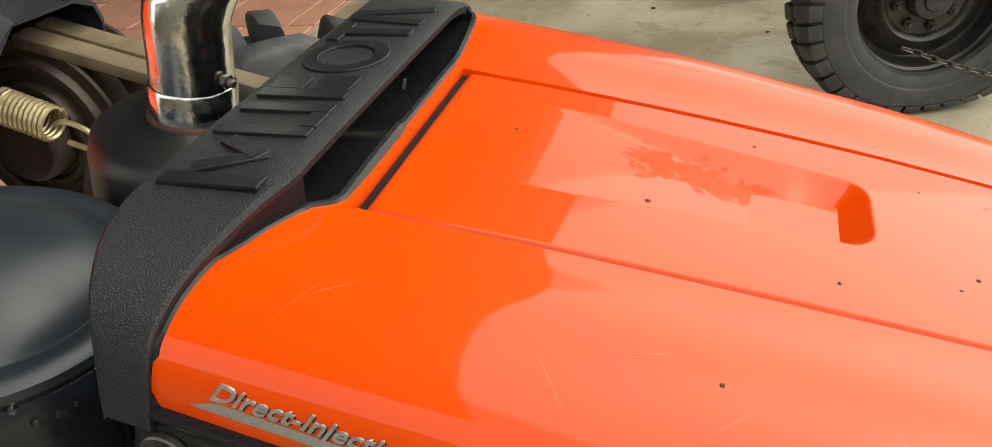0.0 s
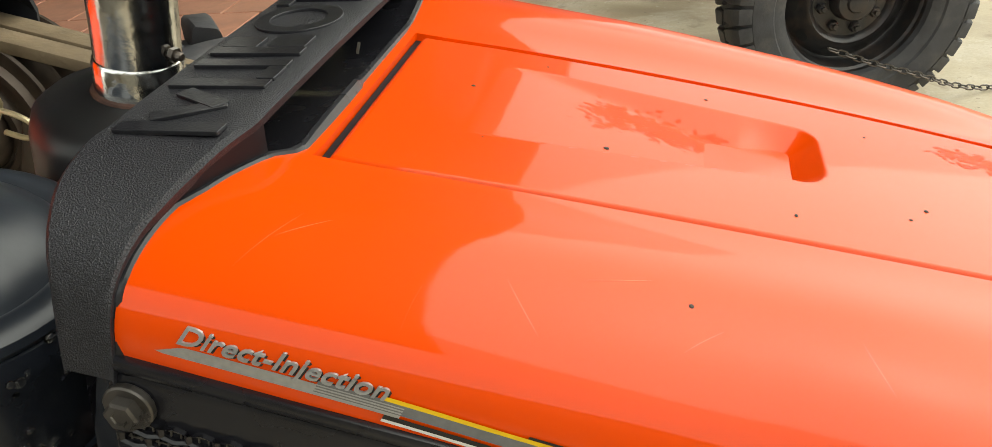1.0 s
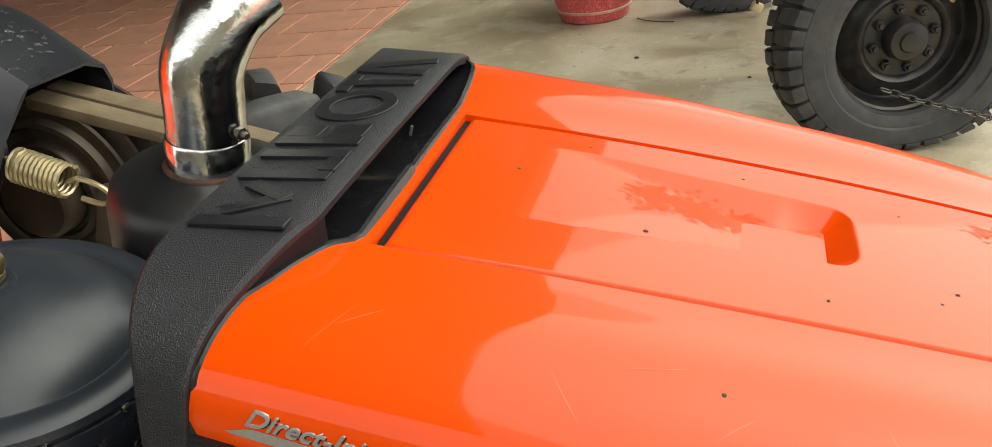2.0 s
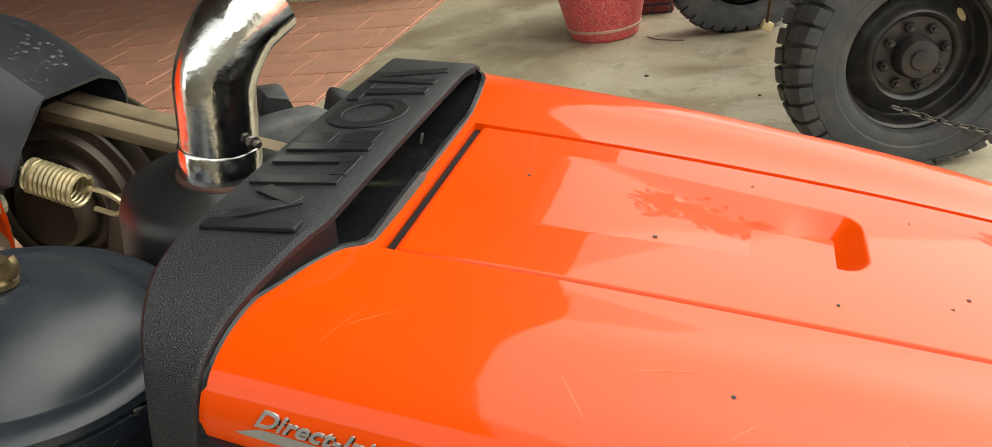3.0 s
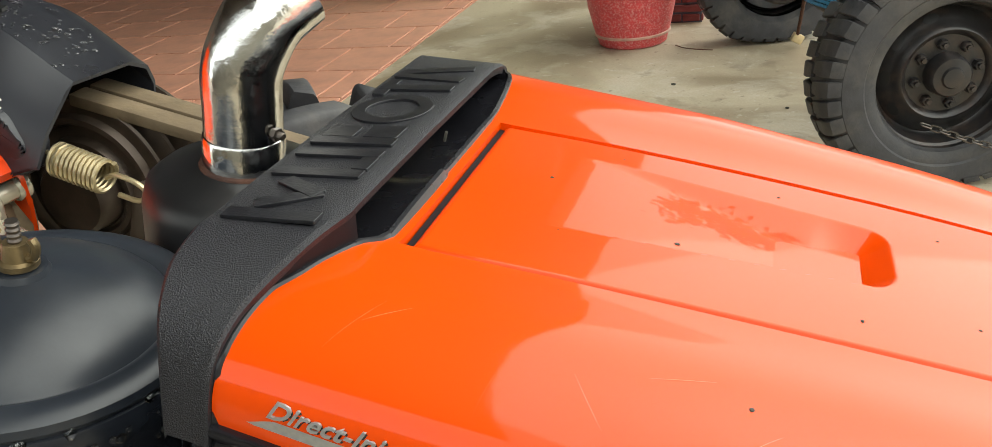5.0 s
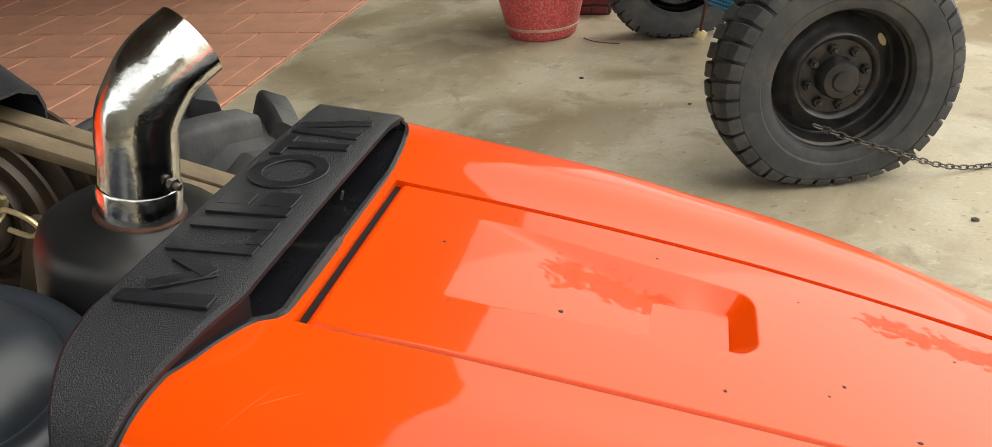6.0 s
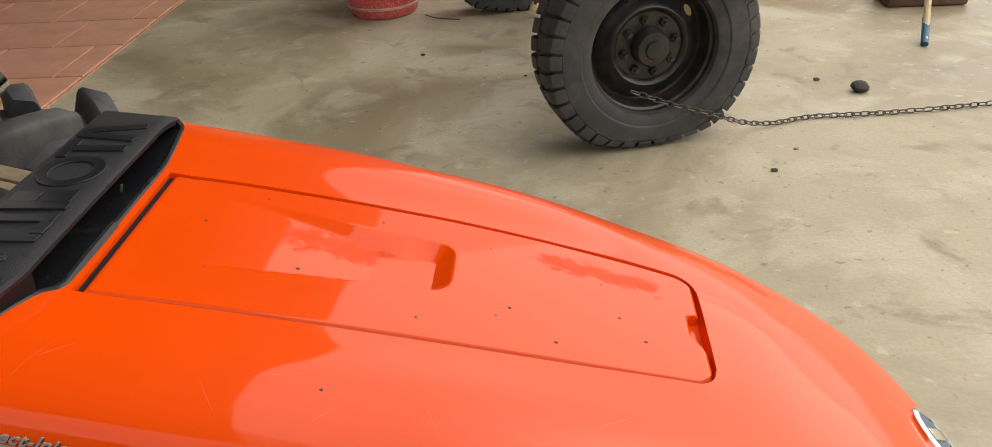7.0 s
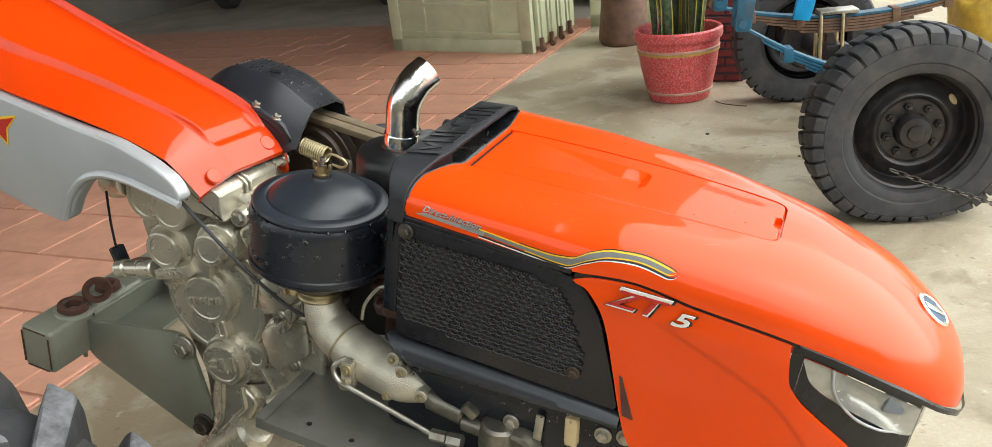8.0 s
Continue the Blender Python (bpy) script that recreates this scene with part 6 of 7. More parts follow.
def lug_tyre(y, sgn, worn):
    bm = bmesh.new()
    R, hw = 0.36, 0.105
    lathe(bm, [(0.18, -hw * 0.75), (0.22, -hw * 0.95), (0.28, -hw), (0.332, -hw * 0.85), (R, -hw * 0.5), (R + 0.004, 0), (R, hw * 0.5), (0.332, hw * 0.85), (0.28, hw), (0.22, hw * 0.95), (0.18, hw * 0.75)], WC + Vector((0, y, 0)), (0, 1, 0), 60)
    bm.transform(to_l)
    t = part("tyre", bm, RUBBER, tractor, "large dusty black lugged tyre")
    for k in range(18):
        for s in (-1, 1):
            a = 2 * math.pi * (k + 0.5 * (s > 0)) / 18 + radians(13.2)
            b2 = bmesh.new()
            rows = []
            for j in range(7):
                g = j / 6
                yy = s * (0.004 + (hw + 0.008) * g)
                ang = a + 0.22 * g
                rt = 0.394 - 0.012 * g * g - 0.03 * sstep(0.85, 1, g)
                rb = 0.350 - 0.06 * g * g
                tw = 0.024 + 0.006 * g
                ring = []
                for da, rr in [(-tw * 1.7, rb), (-tw * 1.12, rt - 0.012), (-tw * 0.96, rt - 0.004), (-tw * 0.72, rt), (tw * 0.72, rt), (tw * 0.96, rt - 0.004), (tw * 1.12, rt - 0.012), (tw * 1.7, rb)]:
                    ang2 = ang + da / 0.43
                    ring.append((WC.x + rr * math.cos(ang2), y + yy, WC.z + rr * math.sin(ang2)))
                rows.append(ring)
            vs = grid(b2, rows)
            b2.faces.new(vs[0])
            b2.faces.new(vs[-1])
            b2.transform(to_l)
            lug = part("tyre_lug", b2, RUBBER, t, smooth=45)
            lug.data.materials.append(LUGTOP)
            for f in lug.data.polygons:
                if worn and f.index < 42 and f.index % 7 in (2, 3, 4):
                    f.material_index = 1
    bm = bmesh.new()
    lathe(bm, [(0.185, -hw * 0.8), (0.195, -hw * 0.85), (0.18, -hw * 0.6), (0.15, -hw * 0.2), (0.06, -0.01), (0.06, -0.03), (0, -0.03)], WC + Vector((0, y, 0)), (0, sgn, 0), 40)
    bm.transform(to_l)
    part("rim", bm, SILVER, t, "pale painted wheel rim")


lug_tyre(-0.43, 1, True)
lug_tyre(0.75, -1, False)
bm = bmesh.new()
rod(bm, WC + Vector((0, -0.43, 0)), WC + Vector((0, 0.75, 0)), 0.03, seg=20)
bm.transform(to_l)
part("axle", bm, GREYPAINT, tractor, "grey drive axle")
bm = bmesh.new()
rod(bm, (0.25, 0, 0), (0.25, 0, 0.50), 0.022, seg=16)
box(bm, (0.25, 0, 0.012), (0.16, 0.22, 0.024), bevel=0.005)
bm.transform(to_l)
part("front_stand", bm, GREYPAINT, tractor, "grey front stand on the concrete")

# ---- the yard behind: trailer axle, pot, pillar, sacks, chain ----
TH = 16.8
WH = Matrix.Translation((0.558, 2.287, 0.324)) @ pose(0, 0, 0, 0, 0, TH) @ Matrix.Scale(1.032, 4)
wheel_r, wheel_hw = 0.35, 0.095
trailer = thing("trailer_axle", pose(0.30, 2.85, 0, 0, 0, TH), WH, "old blue trailer axle with black tyres and leaf springs", "trailer")


def settle(bm, y):
    """Press the underside of a soft tyre flat and let its walls bulge."""
    for v in bm.verts:
        if v.co.z < -0.265:
            d = -0.265 - v.co.z
            v.co.z = -0.265 - d * 0.535
            v.co.y = y + (v.co.y - y) * (1 + 0.8 * d)


def trailer_wheel(y, sgn):
    """A wheel with its outer face towards sgn * y."""
    R, hw = wheel_r, wheel_hw
    bm = bmesh.new()
    lathe(bm, [(0.200, -hw * 0.70), (0.206, -hw * 0.86), (0.222, -hw * 0.95), (0.238, -hw * 0.96), (0.243, -hw * 1.02), (0.285, -hw * 1.05), (0.300, -hw * 1.03), (0.304, -hw * 0.98), (0.318, -hw * 0.93), (0.330, -hw * 0.78), (0.337, -hw * 0.4), (0.338, 0), (0.337, hw * 0.4), (0.330, hw * 0.78), (0.31, hw), (0.27, hw * 1.05), (0.22, hw * 0.95), (0.20, hw * 0.7)], (0, y, 0), (0, -sgn, 0), 72)
    settle(bm, y)
    t = part("tyre", bm, RUBBER, trailer, "worn black block-tread tyre")
    for k in range(38):
        for s in (-1, 1):
            a = 2 * math.pi * (k + (0.5 if s > 0 else 0)) / 38
            b2 = bmesh.new()
            rows = []
            for g, rb, rt in [(0.08, 0.33, R), (0.55, 0.33, R), (0.80, 0.322, R - 0.003), (0.97, 0.312, 0.336), (1.04, 0.302, 0.312)]:
                tw = 0.0232 if g > 0.3 else 0.019
                yy = y + s * hw * g
                ring = []
                sk = 0.05 * (g - 0.5) * s
                for da, rr in [(-tw, rb), (-tw, rt - 0.003), (-tw + 0.003, rt), (tw - 0.003, rt), (tw, rt - 0.003), (tw, rb)]:
                    ang = a + sk + da / R
                    ring.append((rr * math.cos(ang), yy, rr * math.sin(ang)))
                rows.append(ring)
            vs = grid(b2, rows)
            b2.faces.new(vs[0])
            b2.faces.new(vs[-1])
            settle(b2, y)
            part("tread_block", b2, RUBBER, t, smooth=30)
    # dished rim, turned out of the outer face
    out = Vector((0, sgn, 0))
    bm = bmesh.new()
    lathe(bm, [(0.200, -0.02), (0.200, 0.060), (0.206, 0.080), (0.213, 0.084), (0.216, 0.080), (0.214, 0.074), (0.205, 0.055), (0.193, 0.045), (0.186, 0.010), (0.182, 0.000), (0.176, -0.004), (0.168, 0.004), (0.150, 0.018), (0.136, 0.026), (0.130, 0.036), (0.122, 0.040), (0.112, 0.034), (0.106, 0.024), (0.060, 0.024), (0.058, 0.030), (0.056, 0.060), (0.050, 0.068), (0.030, 0.071), (0.026, 0.078), (0.012, 0.080), (0, 0.080)], (0, y, 0), out, 64)
    rim = part("rim", bm, RIM, t, "black steel rim with rust spots")
    bm = bmesh.new()
    lathe(bm, [(0.2145, 0.0790), (0.2165, 0.0825), (0.2145, 0.0855), (0.2125, 0.0850)], (0, y, 0), out, 64)
    part("rim_edge", bm, LEAFSPRING, t, "rust-worn rim edge")
    u, w = Vector((1, 0, 0)), Vector((0, 0, 1))
    for k in range(8):
        a = 2 * math.pi * k / 8 + 0.2
        p = Vector((0, y, 0)) + 0.084 * (math.cos(a) * u + math.sin(a) * w) + out * 0.023
        bm = bmesh.new()
        lathe(bm, [(0.015, 0), (0.015, 0.014), (0.012, 0.018), (0.007, 0.018), (0.007, 0.028), (0, 0.028)], p, out, 6)
        part("wheel_nut", bm, RIM, t, smooth=20)
    # flat ovals: black ones stand for the shade in rim holes, one shows primer
    for k in range(10):
        a = 2 * math.pi * k / 10
        c = Vector((0, y, 0)) + 0.158 * (math.cos(a) * u + math.sin(a) * w) + out * 0.0125
        rad, tan = math.cos(a) * u + math.sin(a) * w, -math.sin(a) * u + math.cos(a) * w
        bm = bmesh.new()
        pts = [c + tan * 0.021 * math.cos(q) + rad * 0.011 * math.sin(q) + out * (0.0025 - 0.66 * 0.011 * math.sin(q)) for q in [2 * math.pi * j / 14 for j in range(14)]]
        bm.faces.new([bm.verts.new(p) for p in pts])
        part("vent_oval", bm, BLACKFOIL if k != 1 else IVORY, t, "flat black oval standing for the shade in a rim hole" if k != 1 else "oval hole showing pale primer", smooth=0)


trailer_wheel(0.0, -1)
trailer_wheel(1.62, 1)
bm = bmesh.new()
rod(bm, (0, 0.05, 0), (0, 1.57, 0), 0.042, seg=20)
rod(bm, (0, 0.10, 0), (0, 0.16, 0), 0.13, seg=32, bevel=0.01)
rod(bm, (0, 1.46, 0), (0, 1.52, 0), 0.13, seg=32, bevel=0.01)
part("axle_beam", bm, RIM, trailer, "black axle beam with brake drums")


def leaf_spring(y, zc, half, rise, n, material, label, tips, mid, tilt):
    def sag(x):
        return zc + rise * (x / half) ** 2 - tilt * x

    for k in range(n):
        h = half * (1 - 0.13 * k)
        rows = []
        for i in range(25):
            x = -h + 2 * h * i / 24
            z = sag(x) - 0.0125 * k
            rows.append([(x + mid, y - 0.032, z - 0.005), (x + mid, y - 0.032, z + 0.005), (x + mid, y + 0.032, z + 0.005), (x + mid, y + 0.032, z - 0.005)])
        bm = bmesh.new()
        vs = grid(bm, rows, close=True)
        bm.faces.new(vs[0])
        bm.faces.new(vs[-1])
        part("spring_leaf", bm, material if k or not tips else tips, trailer, label, smooth=30)
    for x in (-0.35 * half, 0.35 * half, -0.72 * half, 0.72 * half):
        bm = bmesh.new()
        box(bm, (x + mid, y, sag(x) - 0.018), (0.035, 0.078, 0.052), bevel=0.004)
        part("spring_clip", bm, material, trailer)
    for x in (-half, half):
        bm = bmesh.new()
        rod(bm, (x + mid, y - 0.036, sag(x) + 0.012), (x + mid, y + 0.036, sag(x) + 0.012), 0.024, seg=18, bevel=0.003)
        part("spring_eye", bm, material, trailer)


leaf_spring(0.36, 0.085, 0.60, 0.18, 5, BLUE, "blue painted spring leaf", BLUE, 0.10, 0.10)
leaf_spring(0.98, 0.215, 0.56, 0.085, 6, LEAFSPRING, "rusty brown spring leaf", BLUE, 0.04, 0.0)
for y, z0 in ((0.36, 0.04), (0.98, 0.09)):
    for x in (-0.075, 0.015):
        bm = bmesh.new()
        pipe(bm, smooth_path([(x, y - 0.045, z0 - 0.06), (x, y - 0.045, z0 + 0.12), (x, y - 0.03, z0 + 0.14), (x, y + 0.03, z0 + 0.14), (x, y + 0.045, z0 + 0.12), (x, y + 0.045, z0 - 0.06)], 5), 0.008, 8)
        part("u_bolt", bm, BRASSY, trailer)
    bm = bmesh.new()
    box(bm, (0, y, z0 + 0.145), (0.16, 0.10, 0.016), bevel=0.003)
    part("spring_plate", bm, STEEL, trailer)
    bm = bmesh.new()
    box(bm, (0, y, 0.05), (0.10, 0.07, 0.09), bevel=0.008)
    part("spring_pad", bm, RIM, trailer)
for y, z in ((0.36, 0.337), (0.98, 0.312)):
    bm = bmesh.new()
    slab(bm, rounded([(-0.53, z - 0.03), (-0.47, z - 0.03), (-0.445, z + 0.14), (-0.51, z + 0.15)], 0.02), y - 0.05, y - 0.035, bevel=0.003)
    slab(bm, rounded([(-0.53, z - 0.03), (-0.47, z - 0.03), (-0.445, z + 0.14), (-0.51, z + 0.15)], 0.02), y + 0.035, y + 0.05, bevel=0.003)
    rod(bm, (-0.50, y - 0.06, z), (-0.50, y + 0.06, z), 0.016, seg=14)
    rod(bm, (-0.48, y - 0.06, z + 0.11), (-0.48, y + 0.06, z + 0.11), 0.016, seg=14)
    part("shackle", bm, BLUE, trailer, "blue spring shackle")
for y in (0.36, 0.98):
    bm = bmesh.new()
    box(bm, (0.05, y, 0.62), (1.5, 0.06, 0.12), bevel=0.006)
    box(bm, (-0.48, y, 0.50), (0.06, 0.05, 0.16), bevel=0.006)
    box(bm, (0.62, y, 0.45), (0.06, 0.05, 0.26), bevel=0.006)
    part("chassis_rail", bm, BLUE, trailer, "blue chassis rail")
for x in (-0.55, 0.0, 0.6):
    bm = bmesh.new()
    box(bm, (x, 0.67, 0.62), (0.06, 0.60, 0.10), bevel=0.006)
    part("cross_member", bm, RIM, trailer, "dark cross member")
bm = bmesh.new()
slab(bm, [(-0.20, 0.225), (-0.13, 0.215), (-0.09, 0.36), (-0.17, 0.36)], 0.90, 0.93, bevel=0.003)
part("tab_plate", bm, CYAN, trailer, "bright blue plate")
bm = bmesh.new()
pipe(bm, smooth_path([(-0.02, 1.05, 0.24), (0.0, 1.15, 0.05), (0.03, 1.3, -0.12), (0.05, 1.42, -0.26)], 6), 0.008, 8)
part("hanging_hose", bm, RUST, trailer, "rusty hanging line")
bm = bmesh.new()
box(bm, (0.05, 1.42, -0.27), (0.05, 0.03, 0.04), Matrix.Rotation(0.5, 4, "Y"), bevel=0.006)
part("pale_tag", bm, IVORY, trailer, "pale tag on the line")

# chain from the wheel to the ground
def chain_links(pts, step, parent):
    path = smooth_path(pts, 24)
    acc, last, k = 0.0, path[0], 0
    base = bmesh.new()
    loop = [(0.011 * math.cos(a) + (0.006 if math.cos(a) > 0 else -0.006), 0.0075 * math.sin(a), 0) for a in [2 * math.pi * i / 14 for i in range(14)]]
    pipe(base, loop + [loop[0]], 0.0025, 6, caps=False)
    me = finish(base, "chain_link", NUT, 40)
    for p, q in zip(path, path[1:]):
        acc += (q - p).length
        if acc >= step:
            acc = 0.0
            d = q - p
            ob = new("chain_link", me)
            ob.parent = parent
            ob.matrix_local = Matrix.Translation(p) @ d.to_track_quat("X", "Z").to_matrix().to_4x4() @ Matrix.Rotation(radians(90 if k % 2 else 15), 4, "X")
            k += 1


chain = new("chain")
tagged(chain, "rusty steel chain hanging from the wheel onto the concrete", "chain")
chain_links([(0.50, 2.155, 0.215), (0.63, 2.18, 0.158), (0.76, 2.22, 0.105), (0.88, 2.28, 0.045), (0.99, 2.335, 0.013), (1.13, 2.385, 0.010), (1.28, 2.395, 0.010), (1.43, 2.405, 0.010), (1.70, 2.445, 0.010), (2.1, 2.52, 0.010)], 0.024, chain)

# red pot with a snake plant
PB = Vector((-0.580, 3.91, 0))
pot = thing("flower_pot", pose(*PB), pose(*PB), "red speckled ceramic pot with gold bands and a snake plant", "plant pot")
bm = bmesh.new()
lathe(bm, [(0, 0.0), (0.155, 0.0), (0.165, 0.008), (0.185, 0.08), (0.208, 0.18), (0.222, 0.29), (0.226, 0.33), (0.238, 0.338), (0.243, 0.35), (0.241, 0.385), (0.232, 0.395), (0.218, 0.39), (0.212, 0.36), (0.20, 0.30), (0, 0.30)], (0, 0, 0), (0, 0, 1), 56)
part("pot_body", bm, POT, pot)
for z, r, m in [(0.275, 0.2225, GOLD), (0.29, 0.224, PINKBAND), (0.055, 0.1805, PINKBAND)]:
    bm = bmesh.new()
    lathe(bm, [(r - 0.004, z - 0.008), (r + 0.003, z - 0.006), (r + 0.004, z + 0.004), (r - 0.002, z + 0.008)], (0, 0, 0), (0, 0, 1), 56)
    part("pot_band", bm, m, pot, "gold band" if m is GOLD else "pale band")
bm = bmesh.new()
lathe(bm, [(0.205, 0.335), (0.12, 0.345), (0, 0.35)], (0, 0, 0), (0, 0, 1), 32)
part("soil", bm, SOIL, pot)
plant = thing("snake_plant", pose(PB.x, PB.y, 0.345), pose(*PB), "snake plant with dark green yellow-edged upright leaves", "plant")
rnd = random.Random(11)
for k in range(26):
    a, r = rnd.uniform(0, 6.283), 0.13 * math.sqrt(rnd.random())
    p = Vector((r * math.cos(a), r * math.sin(a), 0.34))
    h = rnd.uniform(0.35, 0.65)
    lean = Vector((math.cos(a), math.sin(a), 0)) * (0.05 + 0.25 * r / 0.13 * rnd.random())
    tw = rnd.uniform(0, math.pi)
    wid = rnd.uniform(0.022, 0.034)
    for edge in (0, 1):
        rows = []
        for i in range(11):
            g = i / 10
            c = p + Vector((0, 0, h * g)) + lean * h * g * g
            ww = wid * (0.65 + 0.6 * g - 1.15 * g**3) if g < 1 else 0.001
            u = Vector((math.cos(tw + 0.5 * g), math.sin(tw + 0.5 * g), 0))
            nrm = Vector((-u.y, u.x, 0))
            if edge:
                rows.append([c - u * ww * 1.0 + nrm * 0.008, c - u * ww * 1.16 + nrm * 0.010, c - u * ww * 1.0 + nrm * 0.013])
            else:
                rows.append([c - u * ww + nrm * 0.010, c - u * ww * 0.4 + nrm * 0.002, c - nrm * 0.001, c + u * ww * 0.4 + nrm * 0.002, c + u * ww + nrm * 0.010])
        bm = bmesh.new()
        grid(bm, rows)
        if edge:
            b3 = bmesh.new()
            r3 = []
            for i in range(11):
                g = i / 10
                c = p + Vector((0, 0, h * g)) + lean * h * g * g
                ww = wid * (0.65 + 0.6 * g - 1.15 * g**3) if g < 1 else 0.001
                u = Vector((math.cos(tw + 0.5 * g), math.sin(tw + 0.5 * g), 0))
                nrm = Vector((-u.y, u.x, 0))
                r3.append([c + u * ww * 1.0 + nrm * 0.008, c + u * ww * 1.16 + nrm * 0.010, c + u * ww * 1.0 + nrm * 0.013])
            grid(b3, r3)
            join(bm, b3)
            part("leaf_edge", bm, LEAFEDGE, blade, "yellow leaf edge")
        else:
            blade = part("leaf", bm, LEAF, plant, smooth=60)

# brick-patterned pillar behind the pot
pillar = thing("brick_pillar", pose(-0.405, 4.37, 0), pose(-0.405, 4.37, 0), "pillar of dark red bricks with blue-grey joints", "pillar")
bm = bmesh.new()
box(bm, (0, 0, 1.6), (0.252, 0.252, 3.2))
part("pillar_core", bm, BRICKGROUT, pillar)
b2 = bmesh.new()
box(b2, (0, 0, 0), (0.085, 0.012, 0.036), bevel=0.003, seg=1)
me = finish(b2, "brick", BRICKRED, 30)
for r in range(24):
    for k in range(3):
        for face in range(2):
            x = -0.0925 + 0.0925 * k + (0.02 if r % 2 else -0.02)
            if abs(x) > 0.095:
                x = math.copysign(0.0845, x)
            ob = new("brick", me)
            ob.parent = pillar
            ob.matrix_local = pose(x, -0.128, 0.025 + 0.048 * r) if not face else pose(0.128, x, 0.025 + 0.048 * r, 0, 0, 90)

# brown trunk-like block, yellow sacks, stone, block and stick
def stump():
    bm = bmesh.new()
    lathe(bm, [(0, 0), (0.17, 0), (0.19, 0.03), (0.18, 0.15), (0.16, 0.35), (0.13, 0.5), (0, 0.55)], (-1.30, 5.45, 0), (0, 0, 1), 28)
    for v in bm.verts:
        v.co += 0.018 * noise.noise_vector(v.co * 7)
    single("tree_stump", bm, WOODBROWN, "brown weathered tree stump on the concrete", "stump", base=(-1.30, 5.45, 0))


stump()


def sack(x, y, z, sx, sy, sz, rot, seed):
    bm = bmesh.new()
    bmesh.ops.create_icosphere(bm, subdivisions=4, radius=1)
    for v in bm.verts:
        c = v.co.copy()
        e = Vector([math.copysign(abs(q) ** 0.6, q) for q in c])
        e *= 1 + 0.06 * noise.noise(c * 2.2 + Vector((seed, 0, 0))) + 0.02 * math.sin(c.x * 26 + 2 * c.z)
        v.co = Vector((e.x * sx, e.y * sy, max(e.z, -0.8) * sz))
    low = min(v.co.z for v in bm.verts)
    bm.transform(pose(x, y, z - low, 0, 0, rot))
    single("yellow_sack", bm, SACK, "full yellow woven plastic sack", "sack", base=(x, y, z), group="yellow sacks", smooth=60)


sack(1.25, 4.95, 0, 0.42, 0.30, 0.24, 10, 1)
sack(2.05, 5.15, 0, 0.44, 0.30, 0.24, -12, 2)
sack(1.55, 5.05, 0.40, 0.44, 0.28, 0.20, 4, 3)

bm = bmesh.new()
bmesh.ops.create_icosphere(bm, subdivisions=2, radius=0.028)
for v in bm.verts:
    v.co = Vector((v.co.x * 1.2, v.co.y, v.co.z * 0.8)) * (1 + 0.3 * noise.noise(v.co * 40))
bm.transform(pose(1.372, 2.625, 0.02))
single("stone", bm, STONE, "small dark stone on the concrete", "stone", base=(1.372, 2.625, 0))
rnd = random.Random(21)
for x, y in [(1.032, 2.152), (0.93, 2.0), (0.55, 0.30), (1.25, 2.75), (-0.3, 3.2), (0.15, 2.9), (0.72, 0.15)]:
    bm = bmesh.new()
    s = rnd.uniform(0.006, 0.011)
    bmesh.ops.create_icosphere(bm, subdivisions=1, radius=s)
    for v in bm.verts:
        v.co = Vector((v.co.x * 1.4, v.co.y, v.co.z * 0.6)) * (1 + 0.4 * noise.noise(v.co * 90))
    bm.transform(pose(x, y, s * 0.5))
    single("pebble", bm, STONE if rnd.random() < 0.6 else MORTAR, "tiny pebble lying on the concrete yard", "pebble", base=(x, y, 0), group="pebbles")
bm = bmesh.new()
box(bm, (1.97, 3.72, 0.08), (0.36, 0.20, 0.16), bevel=0.012)
for v in bm.verts:
    v.co += 0.01 * noise.noise_vector(v.co * 9)
single("wooden_block", bm, WOODBROWN, "dark brown wooden block on the concrete", "block", base=(1.97, 3.72, 0))
bm = bmesh.new()
pipe(bm, smooth_path([(1.765, 3.085, 0.012), (1.80, 3.20, 0.10), (1.84, 3.36, 0.30), (1.86, 3.50, 0.55), (1.87, 3.62, 0.9)], 6), 0.014, 10)
stick = single("stick", bm, IVORY, "pale stick with a blue-grey tip leaning over the yard", "stick", base=(1.765, 3.085, 0))
bm = bmesh.new()
pipe(bm, smooth_path([(-0.001, -0.001, 0.010), (0.020, 0.065, 0.055), (0.033, 0.11, 0.083)], 4), 0.0155, 10)
ob = new("stick_tip", finish(bm, "stick_tip", BLUE, 40))
ob.parent = stick
rnd = random.Random(4)
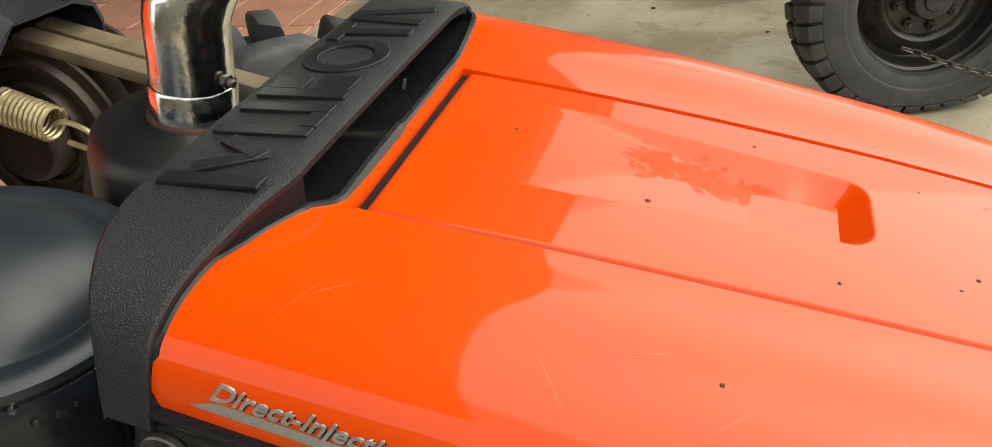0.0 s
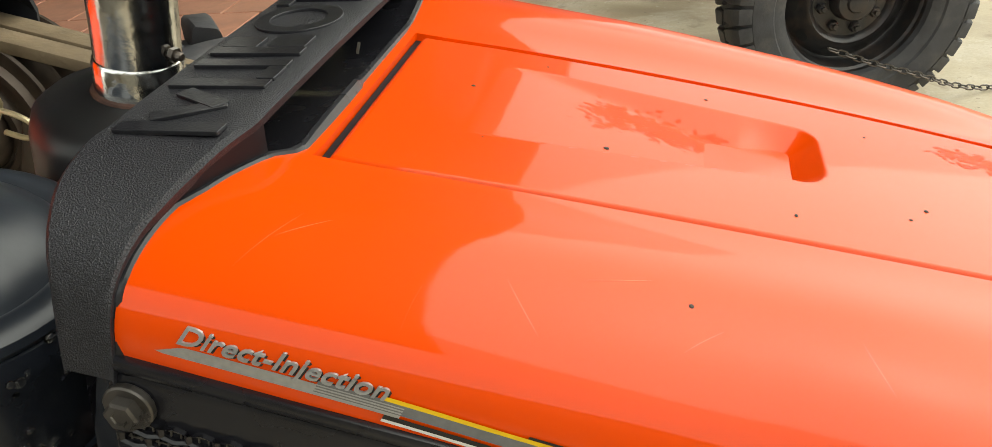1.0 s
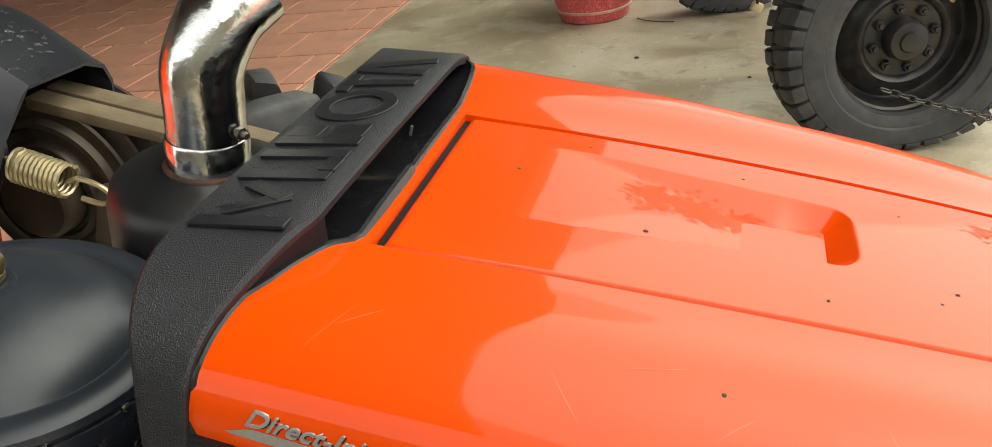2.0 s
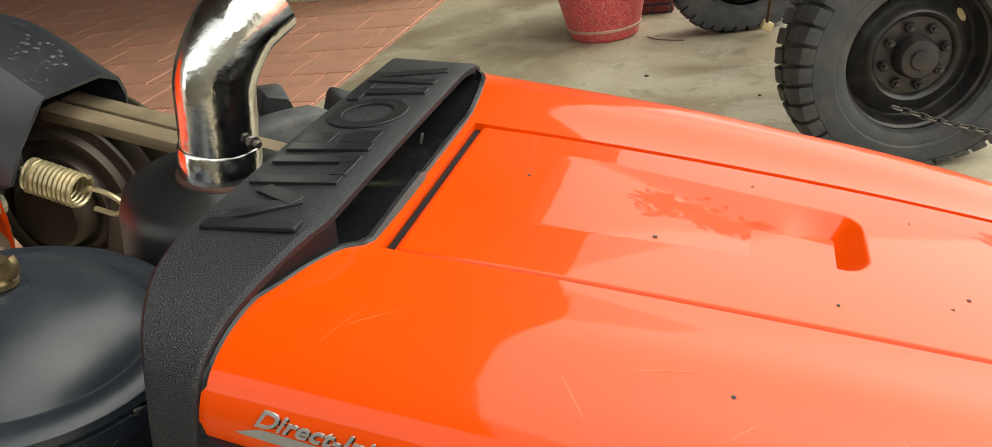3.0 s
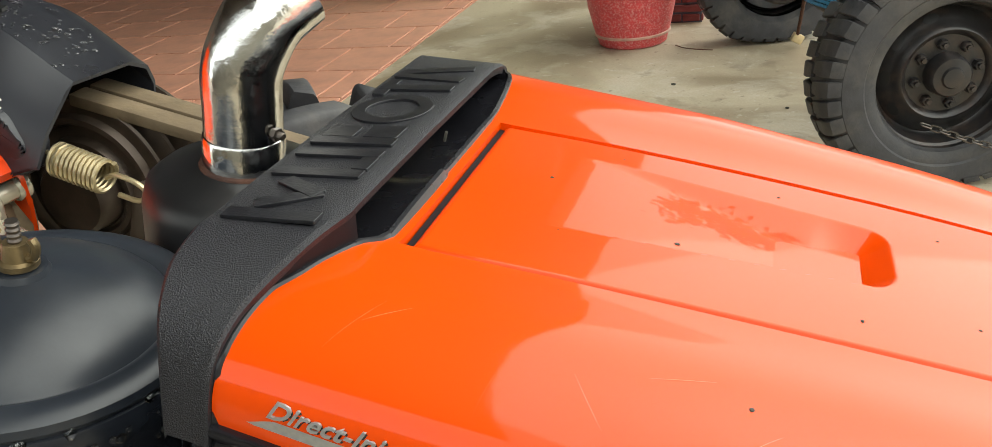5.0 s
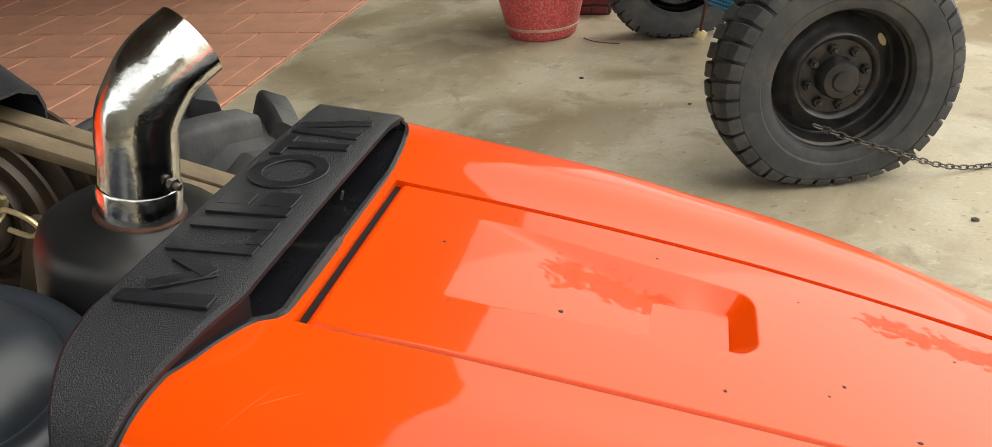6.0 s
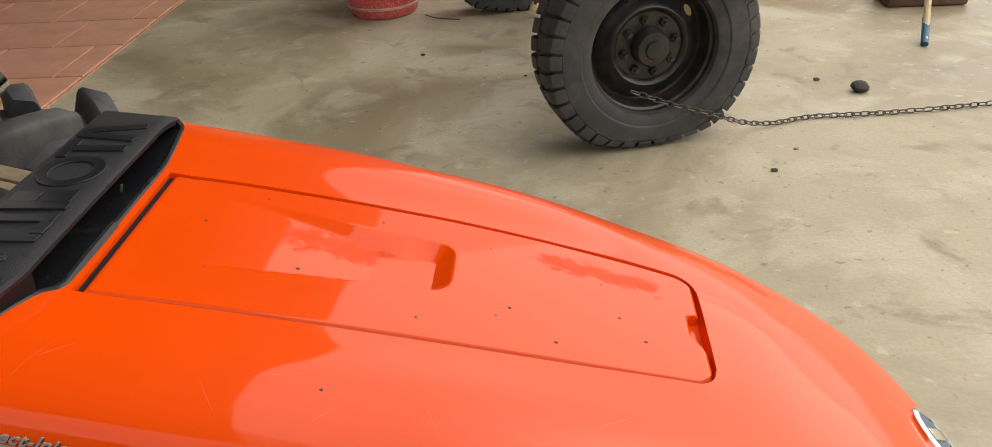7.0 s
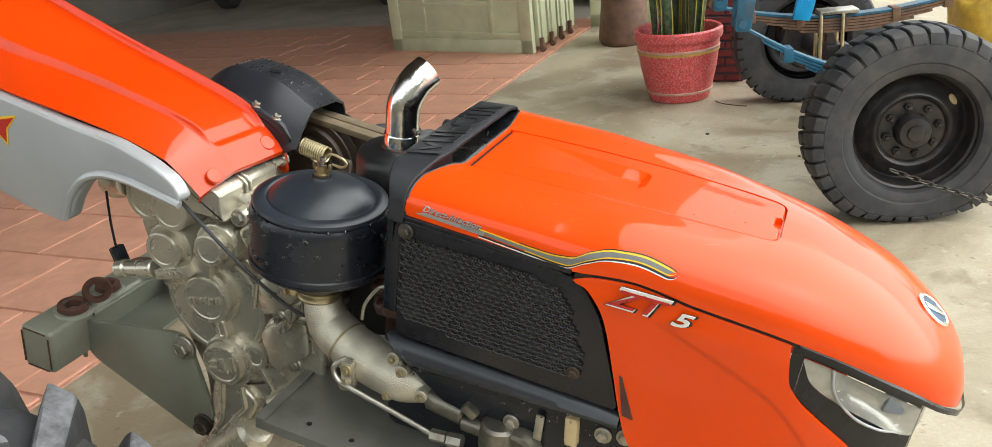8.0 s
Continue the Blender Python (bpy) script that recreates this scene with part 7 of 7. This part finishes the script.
for p0, p1 in [((-0.36, 3.80), (-0.18, 3.70))]:
    bm = bmesh.new()
    mid = [(p0[0] + (p1[0] - p0[0]) * g + rnd.uniform(-0.02, 0.02), p0[1] + (p1[1] - p0[1]) * g + rnd.uniform(-0.03, 0.03), 0.005) for g in (0.33, 0.66)]
    pipe(bm, smooth_path([(*p0, 0.004), *mid, (*p1, 0.004)], 5), 0.0025, 6)
    single("twig", bm, WOODBROWN, "thin dry twig lying by the pot", "twig", base=(*p0, 0), group="twigs")
# dark tyres standing inside the house
for x, y in [(-6.98, 8.05), (-4.5, 7.7)]:
    bm = bmesh.new()
    lathe(bm, [(0.17, -0.07), (0.20, -0.09), (0.28, -0.09), (0.31, -0.06), (0.315, 0), (0.31, 0.06), (0.28, 0.09), (0.20, 0.09), (0.17, 0.07), (0.17, -0.07)], (x, y, 0.327), (1, 0.2, 0), 40)
    single("spare_tyre", bm, RUBBER, "dark tyre standing inside the shaded house", "tyre", base=(x, y, 0.012), group="tyres in the house")

# ---- porch floor of terracotta tiles, half-lapped ----
floor = new("tile_floor")
tagged(floor, "terracotta tile porch floor with pale joints", "floor", kind="structure")
bm = bmesh.new()
box(bm, (-4.87, 2.75, 0.003), (6.24, 6.8, 0.006))
ob = new("mortar_bed", finish(bm, "mortar_bed", MORTAR, 0))
ob.parent = floor
TS, GAP = 0.425, 0.014
shapes = {}


def tile_mesh(w):
    key = round(w, 3)
    if key not in shapes:
        b2 = bmesh.new()
        box(b2, (0, 0, 0), (w, TS - GAP, 0.010), bevel=0.0015, seg=1)
        shapes[key] = finish(b2, "tile", TILE, 30)
    return shapes[key]


for r in range(16):
    y = -0.56 + TS * (r + 0.5) + 0.215
    x1 = -1.755
    first = True
    while x1 > -7.6:
        off = 0.0 if r % 2 else 0.5
        w = TS * (0.32 if off else 0.82) if first else TS
        ob = new("tile", tile_mesh(w - GAP))
        ob.parent = floor
        ob.matrix_local = pose(x1 - w / 2, y, 0.008)
        x1 -= w
        first = False
